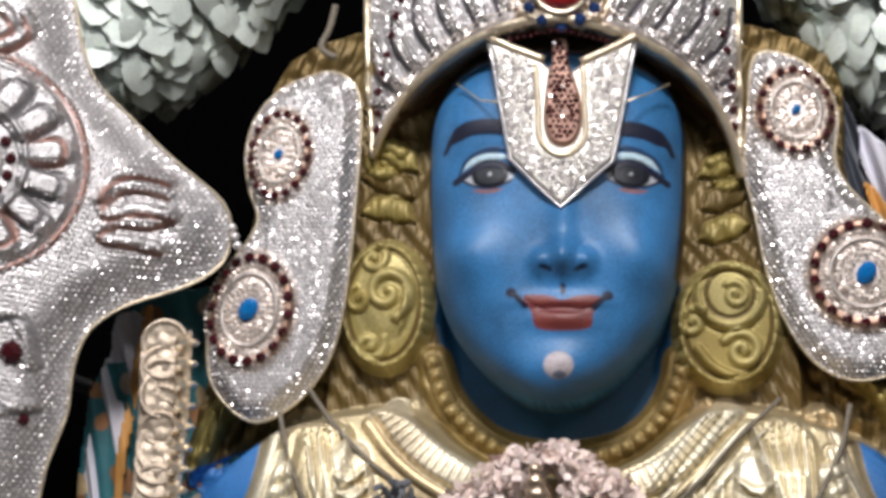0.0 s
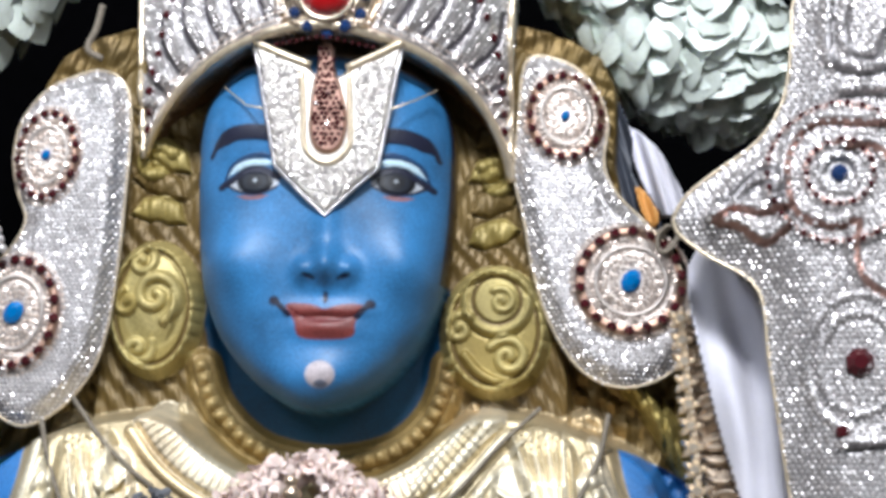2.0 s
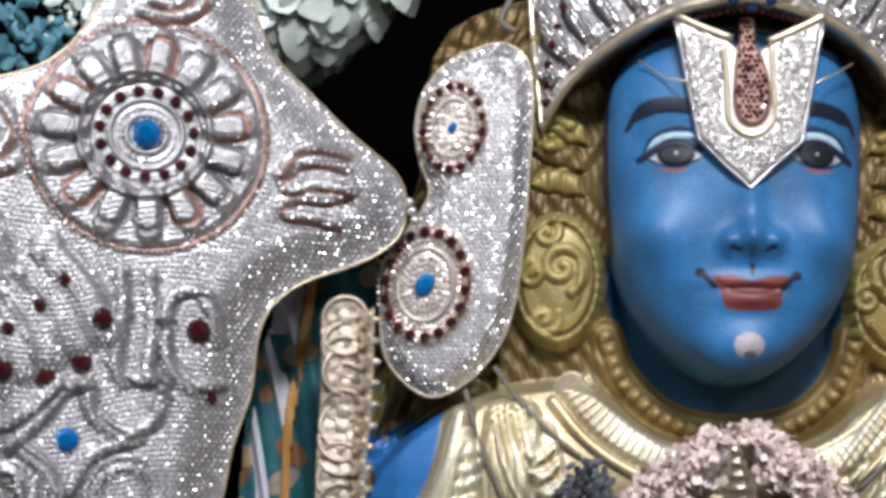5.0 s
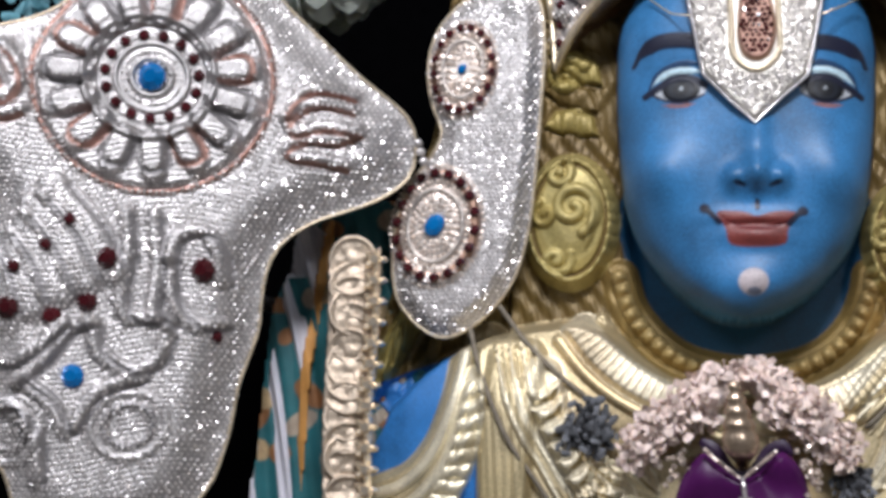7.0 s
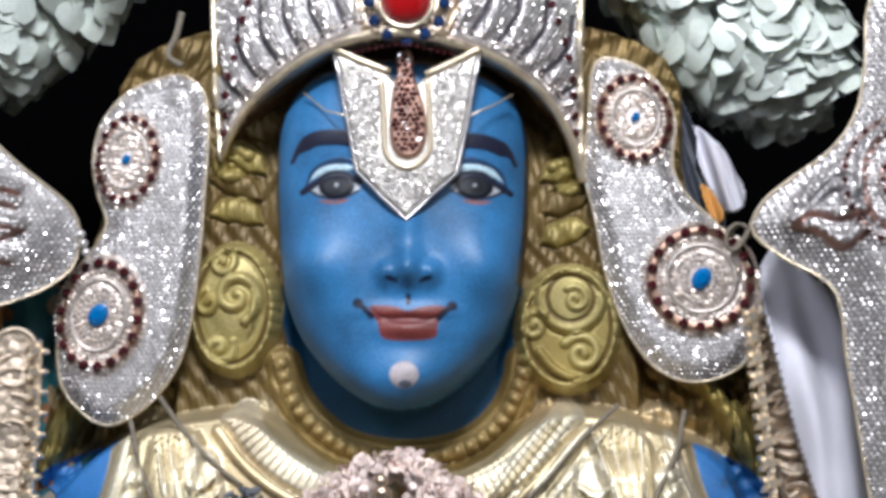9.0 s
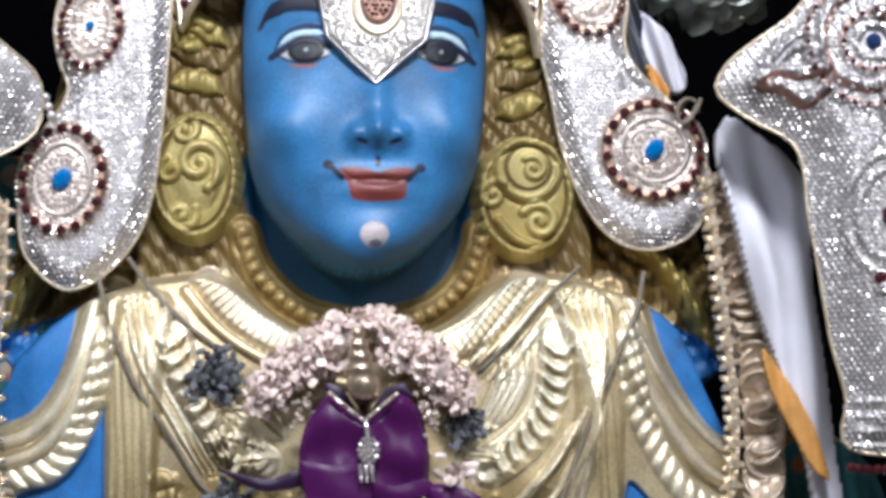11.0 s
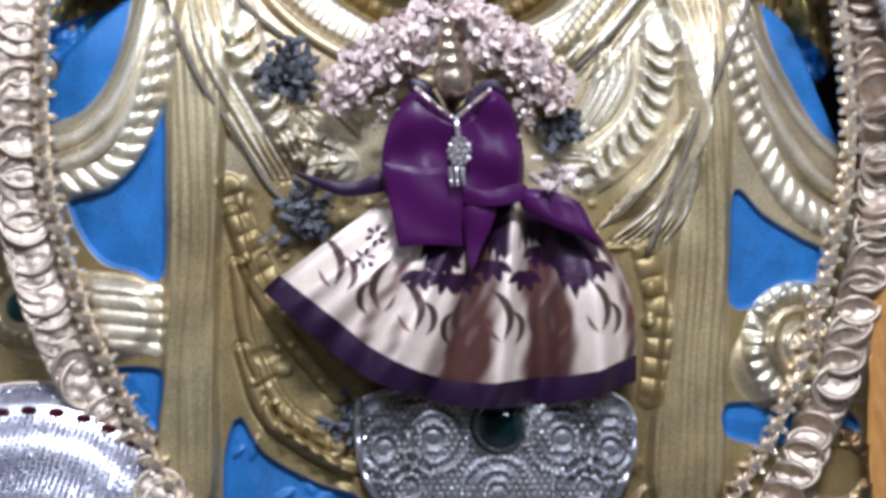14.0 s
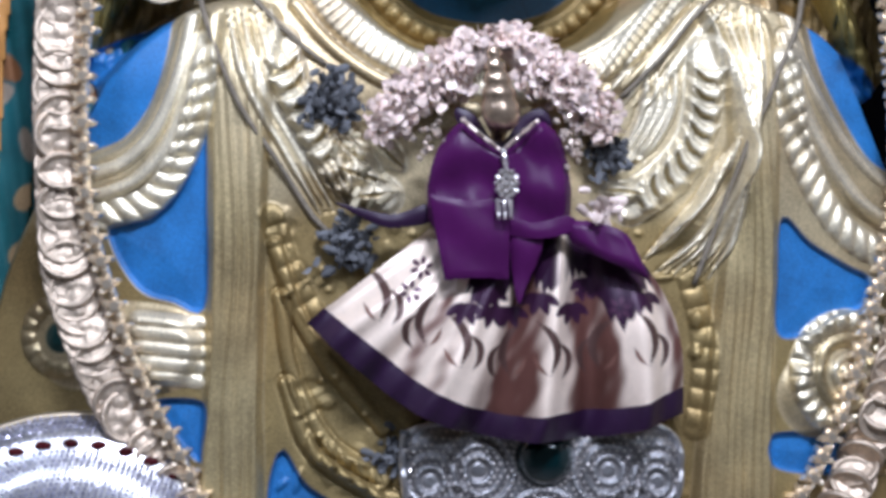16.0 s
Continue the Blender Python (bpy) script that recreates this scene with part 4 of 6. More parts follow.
# ---- crown ----
def crown():
    root = thing("crown", (-0.005, 0.03, 1.7), "silver crown crusted with rhinestones and dark red stones", "crown")
    R = Relief(-0.142, 0.128, 1.62, 1.86, 0.0009, 0.0)
    outline = [(-0.1328, 1.6735), (-0.1371, 1.716), (-0.1404, 1.7735), (-0.1388, 1.8202), (-0.1131, 1.8511), (-0.0065, 1.8722), (0.1022, 1.8462), (0.1166, 1.8152), (0.1157, 1.7696), (0.1141, 1.7246), (0.1152, 1.6582), (0.1075, 1.6802), (0.0954, 1.7025), (0.075, 1.7221), (0.0443, 1.7348), (0.0152, 1.7416), (-0.0049, 1.7433), (-0.0251, 1.7421), (-0.0507, 1.7359), (-0.0837, 1.7211), (-0.1092, 1.7043), (-0.1229, 1.6885)]
    w, d = plate_body(R, outline, 0.0, 0.004, 0.006, smooth=False)
    xc = -0.005
    R.H += 0.036 - 0.085 * (np.abs(R.X - xc) / 0.125) ** 2 - 0.10 * np.clip(R.Z - 1.76, 0, 1)
    arch = [(-0.1307, 1.678), (-0.1222, 1.6916), (-0.1078, 1.7081), (-0.083, 1.7249), (-0.05, 1.7393), (-0.0251, 1.7451), (-0.005, 1.7464), (0.0152, 1.7446), (0.0443, 1.7382), (0.075, 1.7251), (0.0954, 1.7062), (0.1082, 1.6839), (0.1145, 1.6618)]
    R.ridge(arch, 0.0035, 0.004, (0.75, 0.6, 0.48), 0.8, n=70)
    line = curve(arch, 40)
    # petal ribs that fan up from the arch
    mid = np.array((xc, 1.60))
    grooves = []
    for k, p in enumerate(curve(arch, 21)[1:-1]):
        out = p - mid
        out /= np.linalg.norm(out)
        side = 1 if p[0] > xc else -1
        a = p + out * 0.009
        b = p + out * 0.03 + np.array((side * 0.004, 0.004))
        c = p + out * 0.05 + np.array((side * -0.004, 0.012))
        R.ridge([a, b, c], 0.006, 0.0052, None, taper="both")
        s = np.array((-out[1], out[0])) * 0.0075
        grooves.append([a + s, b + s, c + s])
        # groove coloured near black, a painted depth that sets off the ribs
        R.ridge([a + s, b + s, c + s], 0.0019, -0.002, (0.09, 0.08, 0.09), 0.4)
    gem = (0.0006, 1.7654)
    R.ring(gem, 0.029, 0.029, 0.004, 0.002, (0.6, 0.45, 0.3), groove=0.001)
    R.fill(oval(gem, 0.029, 0.029), (0.66, 0.55, 0.42), 0.9, lift=0.002)
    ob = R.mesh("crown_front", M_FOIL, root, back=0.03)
    # rhinestones in rows along the ribs, under the arch line and on the top
    rows = []
    for off, pitch in ((0.006, 0.0026), (0.0105, 0.0028)):
        for p in curve(arch, int(0.34 / pitch)):
            out = p - mid
            rows.append(p + out / np.linalg.norm(out) * off)
    stones("stone_border", on(R, rows), 0.0014, M_STONE_WARM, root)
    area = [(-0.1309, 1.6818), (-0.1356, 1.7045), (-0.1375, 1.7274), (-0.1398, 1.7929), (-0.1318, 1.8397), (-0.0064, 1.8643), (0.1022, 1.8347), (0.1147, 1.7886), (0.113, 1.7247), (0.1132, 1.6802), (0.1089, 1.6894), (0.0955, 1.7137), (0.075, 1.7326), (0.0443, 1.7457), (-0.0051, 1.7547), (-0.0509, 1.747), (-0.0839, 1.7325), (-0.1095, 1.7157)]
    crust(R, area, 0.003, 0.00135, root, avoid=[(gem, 0.026)], lines=grooves, clear=0.002)
    # bands of dark red stones up both sides
    for pts in ([(-0.1268, 1.695), (-0.1264, 1.7196), (-0.1197, 1.7463), (-0.1111, 1.7731), (-0.1044, 1.804)], [(0.109, 1.6931), (0.1076, 1.721), (0.1034, 1.7472), (0.0955, 1.7699), (0.0876, 1.8005)]):
        gems("ruby", G_RUBY, curve(pts, 10), R, 0.0033, root, 0.001)
    gems("ruby", G_RUBY, curve([(-0.0319, 1.7354), (-0.0032, 1.7387), (0.029, 1.7346)], 15), R, 0.0014, root, 0.001)
    gems("navy_stone", G_NAVY, ring_places(gem, 0.0235, 0.0235, 12, start=math.pi / 2), R, 0.0042, root, 0.0012)
    # the round red stone in its claw ring
    a = np.linspace(0, 2 * math.pi, 25)[:-1]
    verts, faces = [], []
    for f, y in ((1, 0.0), (0.92, -0.004), (0.7, -0.0075), (0.35, -0.0095)):
        verts += [(gem[0] + 0.0155 * f * math.cos(t), -R.at(*gem) + y, gem[1] + 0.0155 * f * math.sin(t)) for t in a]
    for i in range(3):
        faces += [(i * 24 + k, i * 24 + (k + 1) % 24, (i + 1) * 24 + (k + 1) % 24, (i + 1) * 24 + k) for k in range(24)]
    faces.append(tuple(72 + k for k in range(24)))
    cabochon = put("red_cabochon", verts, faces, M_RED_GEM, root, "round glossy red stone")
    tube("claw_ring", [(gem[0] + 0.0168 * math.cos(t), -R.at(*gem) - 0.001, gem[1] + 0.0168 * math.sin(t)) for t in a], 0.0016, M_CHAIN, cabochon, closed=True)
    # gilt edge under the arch and cords at the sides
    arc = np.array([(x, -R.at(x, z + 0.003) + 0.001, z) for x, z in curve(arch, 60)])
    tube("arch_edge", arc, 0.0032, M_PALE_TRIM, root)
    # the brown lining that runs back from the arch
    back = arc.copy(); back[:, 1] = 0.075; back[:, 0] = xc + (back[:, 0] - xc) * 0.95; back[:, 2] -= 0.004
    n = len(arc)
    put("lining", np.vstack([arc, back]), [(k, k + 1, n + k + 1, n + k) for k in range(n - 1)], plain("brown_gilt_lining", (0.22, 0.12, 0.06), 0.5, 0.4), root)
    for pts in ([(-0.1411, 1.7968), (-0.1374, 1.7504), (-0.1341, 1.7159), (-0.1299, 1.6762)], [(0.1136, 1.7924), (0.112, 1.7471), (0.1133, 1.7135), (0.1131, 1.6765)]):
        tube("side_cord", [(x, -R.at(x, z) - 0.003, z) for x, z in curve(pts, 20)], 0.0021, M_PALE_TRIM, root)
    return R


CROWN = crown()


# ---- forehead plate ----
def forehead_plate():
    root = thing("forehead_plate", (0.0, -0.03, 1.72), "silver forehead plate with a dark red strip", "ornament")
    y = -0.026
    outline = [(-0.0474, 1.7378), (-0.0436, 1.7229), (-0.0388, 1.697), (-0.0314, 1.6596), (-0.0144, 1.6421), (0.001, 1.6283), (0.0174, 1.6438), (0.0335, 1.6582), (0.0396, 1.6926), (0.0444, 1.7219), (0.0478, 1.7381), (0.0326, 1.7301), (0.0131, 1.7215), (0.0067, 1.7172), (-0.0061, 1.7173), (-0.0112, 1.7233), (-0.03, 1.7302)]
    R = Relief(-0.055, 0.055, 1.61, 1.745, 0.0008, y)
    w, d = R.inside(outline, 0.01, n=120, smooth=False)
    R.H[w] = 0.003 * step01(d, 0, 0.003)
    R.keep[w] |= d > 0
    R.C[:] = (0.72, 0.68, 0.62); R.M[:] = 0.9
    strip = [(-0.0057, 1.7373), (0.0036, 1.7372), (0.0052, 1.7223), (0.0119, 1.7002), (0.0135, 1.6819), (0.0094, 1.6703), (0.0016, 1.6667), (-0.0063, 1.6704), (-0.01, 1.6821), (-0.0095, 1.7004), (-0.0069, 1.7225)]
    R.fill(strip, (0.40, 0.24, 0.19), 0.7, lift=0.003, edge=0.002, keep=True)
    R.mesh("silver_plate", M_FOIL, root, back=0.003)
    area = [(-0.0407, 1.7266), (-0.0355, 1.6933), (-0.0282, 1.6617), (-0.0127, 1.6464), (0.0009, 1.6348), (0.016, 1.6474), (0.0299, 1.6607), (0.0361, 1.6927), (0.0415, 1.7256), (0.0195, 1.7192), (0.0192, 1.6746), (0.0119, 1.6622), (0.001, 1.6587), (-0.0104, 1.6631), (-0.017, 1.6748), (-0.0183, 1.7196)]
    p = hexgrid(area, 0.0026)
    stones("rhinestone_crust", on(R, p), 0.0015, M_STONE, root, tilt=0.3)
    p = hexgrid([(-0.0042, 1.7358), (0.0022, 1.7357), (0.0046, 1.7187), (0.0105, 1.6965), (0.0114, 1.6819), (0.0072, 1.6725), (0.0016, 1.6696), (-0.0041, 1.6725), (-0.0078, 1.682), (-0.0073, 1.6967), (-0.0054, 1.7188)], 0.0037, 0.1)
    stones("dark_red_crust", on(R, p), 0.0020, M_RUBY, root, label="rows of tiny dark red stones")
    u = curve([(-0.0162, 1.7196), (-0.014, 1.6931), (-0.013, 1.6729), (-0.0069, 1.6645), (0.0013, 1.6612), (0.0094, 1.6644), (0.0157, 1.6735), (0.0152, 1.6928), (0.0138, 1.7193)], 40)
    tube("cream_border", [(x, y - 0.0035, z) for x, z in u], 0.0019, M_PALE_TRIM, root)
    for pts in ([(-0.0475, 1.7393), (-0.0318, 1.7317), (-0.0105, 1.7233)], [(0.0478, 1.7388), (0.0326, 1.7309), (0.0124, 1.7215)]):
        tube("top_arm", [(x, y - 0.003, z) for x, z in curve(pts, 12)], 0.0024, M_PALE_TRIM, root)
    edge = [(-0.0474, 1.7378), (-0.0436, 1.7229), (-0.0388, 1.697), (-0.0314, 1.6596), (-0.0144, 1.6421), (0.001, 1.6283), (0.0174, 1.6438), (0.0335, 1.6582), (0.0396, 1.6926), (0.0444, 1.7219), (0.0478, 1.7381)]
    tube("edge_trim", [(x, y - 0.001, z) for x, z in edge], 0.0011, M_STEEL, root)
    tube("tie_wire", [(x, yy, z) for (x, z), yy in zip([(-0.0683, 1.7136), (-0.0517, 1.6994), (-0.0389, 1.6941)], (-0.008, -0.02, -0.036))], 0.0006, M_PALE_TRIM, root)
    tube("tie_wire", [(x, yy, z) for (x, z), yy in zip([(0.0415, 1.6941), (0.0557, 1.7032), (0.068, 1.7123)], (-0.036, -0.02, -0.008))], 0.0006, M_PALE_TRIM, root)


forehead_plate()


# ---- ear plates ----
def ear_plate(y, outline, low, high, tilt, label):
    root = thing("ear_plate", (outline[0][0], y + 0.02, outline[0][1]), label, "ear ornament", "ear plates")
    lo, hi = np.array(outline).min(0), np.array(outline).max(0)
    R = Relief(lo[0] - 0.012, hi[0] + 0.012, lo[1] - 0.012, hi[1] + 0.012, 0.0009, y)
    plate_body(R, outline, 0.0, 0.009, 0.012)
    for (c, r, rz) in (low, high):
        R.fill(oval(c, r * 1.02, rz * 1.02, 14, tilt), (0.6, 0.54, 0.5), 0.9, lift=0.003, edge=0.006)
        R.ring(c, r * 0.58, rz * 0.58, 0.0022, 0.002, None, tilt=tilt, groove=0.001)
        R.ring(c, r * 0.84, rz * 0.84, 0.0032, 0.001, (0.5, 0.32, 0.24), tilt=tilt)
    c = (np.array(low[0]) + np.array(high[0])) / 2
    R.ridge([c + (0.0, 0.011), c, c + (0.001, -0.012)], 0.0011, -0.0015, TARNISH_AND_SHADE, 0.5)
    R.mesh("silver_plate", M_FOIL, root, back=0.004)
    rim(R, outline, 0.0011, M_TRIM, root)
    avoid = [(low[0], low[1] * 0.98), (high[0], high[1] * 0.98)]
    crust(R, outline, 0.0032, 0.00155, root, avoid=avoid)
    for (c, r, rz), n, size in ((low, 18, 0.0037), (high, 17, 0.003)):
        gems("ruby", G_RUBY, ring_places(c, r * 0.84, rz * 0.84, n, tilt), R, size, root, 0.001)
        ring = []
        for f in (0.98, 0.72, 0.64, 0.5, 0.42, 0.33, 0.25):
            ring += ring_places(c, r * f, rz * f, int(r * f * 6.28 / 0.0031), tilt)
        stones("stone_ring", on(R, ring), 0.0018, M_STONE_WARM, root, tilt=0.3)
    for (c, r, rz), size in ((low, 0.0072), (high, 0.0032)):
        place("blue_stone", G_BLUE, (c[0], y - R.at(*c) - 0.002, c[1]), root, Euler((0, 0.6, 0)), (size * 0.85, size * 0.7, size * 1.15), "bright blue faceted stone")
    return R


EAR_L = [(-0.1473, 1.729), (-0.1659, 1.7254), (-0.1852, 1.7157), (-0.2006, 1.6956), (-0.2053, 1.6709), (-0.2017, 1.6483), (-0.1954, 1.6295), (-0.2029, 1.6127), (-0.2163, 1.5941), (-0.2241, 1.5664), (-0.2258, 1.537), (-0.2188, 1.5134), (-0.1945, 1.4945), (-0.1692, 1.5041), (-0.1481, 1.5285), (-0.1381, 1.5576), (-0.1328, 1.5998), (-0.1298, 1.648), (-0.1281, 1.6893), (-0.1319, 1.7178)]
ear_plate(0.028, [(x - 0.008, z + 0.003) for x, z in EAR_L], ((-0.2046, 1.5695), 0.0315, 0.041), ((-0.1885, 1.673), 0.023, 0.033), -0.12, "silver ear plate with red stone rings and blue studs")
EAR_R = [(0.1166, 1.7355), (0.1363, 1.7377), (0.1568, 1.725), (0.1702, 1.6983), (0.1682, 1.6683), (0.1772, 1.6479), (0.1961, 1.629), (0.214, 1.6063), (0.2247, 1.5804), (0.2235, 1.5513), (0.2096, 1.5312), (0.1809, 1.523), (0.1551, 1.5336), (0.1355, 1.5614), (0.1236, 1.5954), (0.1166, 1.6315), (0.1099, 1.6612), (0.112, 1.6945)]
ear_plate(0.038, [(x + 0.006, z + 0.006) for x, z in EAR_R], ((0.1920, 1.5963), 0.039, 0.038), ((0.149, 1.7034), 0.027, 0.032), 0.15, "silver ear plate tied with cord beside the cloth")


# ---- large silver plates on both sides ----
def star_plate():
    y = 0.01
    outline = [(-0.4095, 1.7311), (-0.4229, 1.7083), (-0.4441, 1.6906), (-0.4804, 1.6785), (-0.516, 1.6701), (-0.5299, 1.649), (-0.5165, 1.6103), (-0.4889, 1.5872), (-0.4742, 1.5792), (-0.4703, 1.5568), (-0.4747, 1.5302), (-0.4714, 1.491), (-0.4653, 1.4392), (-0.452, 1.4006), (-0.4327, 1.3652), (-0.3685, 1.3651), (-0.3379, 1.3949), (-0.3261, 1.4284), (-0.3205, 1.4622), (-0.3103, 1.4965), (-0.3078, 1.5274), (-0.2998, 1.5502), (-0.2803, 1.5668), (-0.2419, 1.5836), (-0.2233, 1.5981), (-0.2181, 1.6127), (-0.219, 1.6305), (-0.2275, 1.6442), (-0.2553, 1.6665), (-0.2829, 1.6928), (-0.3035, 1.7137), (-0.3141, 1.7405), (-0.3215, 1.7719), (-0.3451, 1.7908), (-0.381, 1.7903), (-0.4009, 1.7599)]
    root = thing("silver_star_plate", (outline[0][0], 0.1, 1.5), "four-armed silver plate with wheel boss and blue centre stone", "silver plate", "side plates")
    lo, hi = np.array(outline).min(0), np.array(outline).max(0)
    R = Relief(lo[0] - 0.01, hi[0] + 0.01, lo[1] - 0.01, hi[1] + 0.01, 0.0011, y)
    plate_body(R, outline, 0.0, 0.012, 0.03)
    R.H -= 0.4 * (R.X + 0.225)
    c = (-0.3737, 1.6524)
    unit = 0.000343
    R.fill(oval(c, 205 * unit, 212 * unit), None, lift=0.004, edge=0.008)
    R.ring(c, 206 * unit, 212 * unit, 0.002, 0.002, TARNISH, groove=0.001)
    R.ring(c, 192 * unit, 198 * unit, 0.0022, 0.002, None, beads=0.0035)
    lines = []
    for k in range(15):
        a = 2 * math.pi * (k + 0.4) / 15
        o = np.array((math.cos(a), math.sin(a)))
        s = np.array((-o[1], o[0]))
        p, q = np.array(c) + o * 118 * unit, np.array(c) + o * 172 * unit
        R.ridge([p, (p + q) / 2, q], 0.0088, 0.0062, None, flat=True)
        ring = [p + s * 0.007, q + s * 0.008 - o * 0.003, q + o * 0.002, q - s * 0.008 - o * 0.003, p - s * 0.007]
        lines.append(ring)
        R.ridge(ring, 0.0021, -0.0025, TARNISH if k % 3 == 0 else TARNISH_AND_SHADE, 0.5, n=24)
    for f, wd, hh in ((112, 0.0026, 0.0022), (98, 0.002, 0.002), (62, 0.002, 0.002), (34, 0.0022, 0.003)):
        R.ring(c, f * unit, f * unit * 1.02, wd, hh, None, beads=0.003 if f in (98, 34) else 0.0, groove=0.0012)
    # flame curls on the arms
    curls = (
        [(-0.2549, 1.6416), (-0.2718, 1.6446), (-0.2852, 1.6401), (-0.2916, 1.6308), (-0.2882, 1.624), (-0.2715, 1.6287), (-0.2512, 1.6265)],
        [(-0.255, 1.6511), (-0.2703, 1.6536), (-0.2837, 1.6501), (-0.2902, 1.6415), (-0.2934, 1.6342)],
        [(-0.2495, 1.6266), (-0.2646, 1.6203), (-0.2814, 1.621), (-0.2913, 1.615), (-0.2928, 1.6097), (-0.2744, 1.6074), (-0.2576, 1.6049)],
        [(-0.4618, 1.6696), (-0.4522, 1.6585), (-0.4502, 1.6451), (-0.4605, 1.6342), (-0.4729, 1.6401), (-0.4792, 1.6463)],
        [(-0.4707, 1.6638), (-0.4627, 1.6526), (-0.4608, 1.6427), (-0.4724, 1.6283), (-0.4601, 1.6242), (-0.4481, 1.6284)],
        [(-0.3792, 1.7306), (-0.3663, 1.7283), (-0.3501, 1.7316), (-0.3406, 1.7414), (-0.3441, 1.7517)],
        [(-0.373, 1.7382), (-0.36, 1.736), (-0.3505, 1.744), (-0.3572, 1.7539)],
    )
    for p in curls:
        R.ridge(p, 0.0042, 0.0055, None, n=40)
        lines.append([(x, z - 0.0044) for x, z in p])
        R.ridge(lines[-1], 0.0018, -0.0018, TARNISH, 0.5, n=40)
    # shell-like fan, rings and bands on the lower body
    for k in range(5):
        a, b = [(-0.4279, 1.5792), (-0.384, 1.5681)]
        f = k / 4
        t = np.array(a) * (1 - f) + np.array((-0.4659, 1.5339)) * f
        e = np.array((-0.3938, 1.5305)) * (1 - f) + np.array((-0.4525, 1.4982)) * f
        R.ridge([t, (t + e) / 2 + (0.004, 0.002), e], 0.0105, 0.006, None, n=20)
        lines.append([t + (0.009, 0.002), (t + e) / 2 + (0.012, 0.003), e + (0.009, 0.002)])
        R.ridge(lines[-1], 0.0018, -0.002, TARNISH_AND_SHADE, 0.5, n=20)
    bands = (
        [(-0.3855, 1.5663), (-0.3838, 1.5411), (-0.387, 1.514), (-0.3819, 1.5014), (-0.3662, 1.5013)], [(-0.3696, 1.5655), (-0.3665, 1.5351), (-0.368, 1.508), (-0.3592, 1.4982)],
        [(-0.4667, 1.4749), (-0.4515, 1.4704), (-0.4337, 1.4808), (-0.419, 1.4961)], [(-0.4436, 1.4592), (-0.4275, 1.476), (-0.4158, 1.4929), (-0.4036, 1.4967)],
        [(-0.402, 1.4967), (-0.3984, 1.4802), (-0.381, 1.469), (-0.3654, 1.4745), (-0.3596, 1.4915)], [(-0.4421, 1.4608), (-0.4234, 1.4465), (-0.4137, 1.4303), (-0.3991, 1.4537), (-0.3746, 1.4642)],
        [(-0.4656, 1.4456), (-0.4445, 1.4428), (-0.4319, 1.4268), (-0.431, 1.4008)], [(-0.3593, 1.5388), (-0.3565, 1.5525), (-0.3422, 1.5567), (-0.3323, 1.5469), (-0.3285, 1.5265)],
        [(-0.3593, 1.5388), (-0.3571, 1.5152), (-0.3439, 1.4987), (-0.3278, 1.4993)],
    )
    for p in bands:
        R.ridge(p, 0.0048, 0.005, None, n=40)
        # shade line just below each band, laid into the foil's colour
        lines.append([(x + 0.004, z - 0.003) for x, z in p])
        R.ridge(lines[-1], 0.002, -0.002, TARNISH_AND_SHADE, 0.5, n=40)
    for p in ((-0.3799, 1.4342), (-0.45, 1.4297)):
        for f in (0.022, 0.014):
            R.ring(p, f, f * 0.9, 0.0022, 0.002, TARNISH_AND_SHADE if f < 0.02 else None, tilt=0.4)
    # ripples in the foil
    R.H += 0.0004 * np.sin(R.Z * 1900 + 14 * np.sin(R.X * 40)) * (R.Z < c[1] - 0.02)
    R.mesh("silver_sheet", M_FOIL, root, back=0.004)
    rim(R, outline, 0.0012, M_TRIM, root)
    crust(R, outline, 0.0034, 0.0016, root, avoid=[(c, 0.0705)], lines=lines)
    crust(R, oval(c, 0.069, 0.071, 20), 0.0028, 0.00105, root, avoid=[(c, 0.041)], lines=lines, clear=0.0017)
    rings = []
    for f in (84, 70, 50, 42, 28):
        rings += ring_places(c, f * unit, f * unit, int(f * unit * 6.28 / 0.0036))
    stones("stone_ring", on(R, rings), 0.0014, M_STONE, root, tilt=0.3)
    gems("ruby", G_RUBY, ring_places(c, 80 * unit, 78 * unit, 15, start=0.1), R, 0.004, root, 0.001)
    gems("ruby", G_RUBY, [(-0.3949, 1.5365), (-0.4071, 1.5099), (-0.4268, 1.4998), (-0.4497, 1.5036)], R, 0.0074, root, 0.001)
    gems("ruby", G_RUBY, [(-0.3409, 1.5321)], R, 0.0084, root, 0.001)
    gems("ruby", G_RUBY, [(-0.4165, 1.5596), (-0.4298, 1.5429), (-0.4467, 1.5288), (-0.4634, 1.5314), (-0.3325, 1.4907)], R, 0.0042, root, 0.001)
    place("blue_stone", G_BLUE, (c[0], y - R.at(*c) - 0.002, c[1]), root, Euler((0, 0.3, 0)), (0.0095, 0.007, 0.0095), "bright blue faceted stone")
    b = (-0.4133, 1.4632)
    place("blue_stone", G_BLUE, (b[0], y - R.at(*b) - 0.001, b[1]), root, Euler((0, 0.3, 0)), (0.0078, 0.006, 0.0078), "bright blue faceted stone")
    tube("holding_rod", [(-0.4, y - R.at(-0.4, 1.55) + 0.004, 1.55), (-0.4, 0.2, 1.55), (-0.4, 0.6, 1.55)], 0.006, M_STEEL, root)
    # beads strung at the tip
    tip = (-0.215, 1.6157)
    for k in range(3):
        place("tip_bead", BEAD, (tip[0] + 0.002 * k, y - 0.006, tip[1] + 0.006 - 0.006 * k), root, None, (0.003, 0.003, 0.003))
    return R


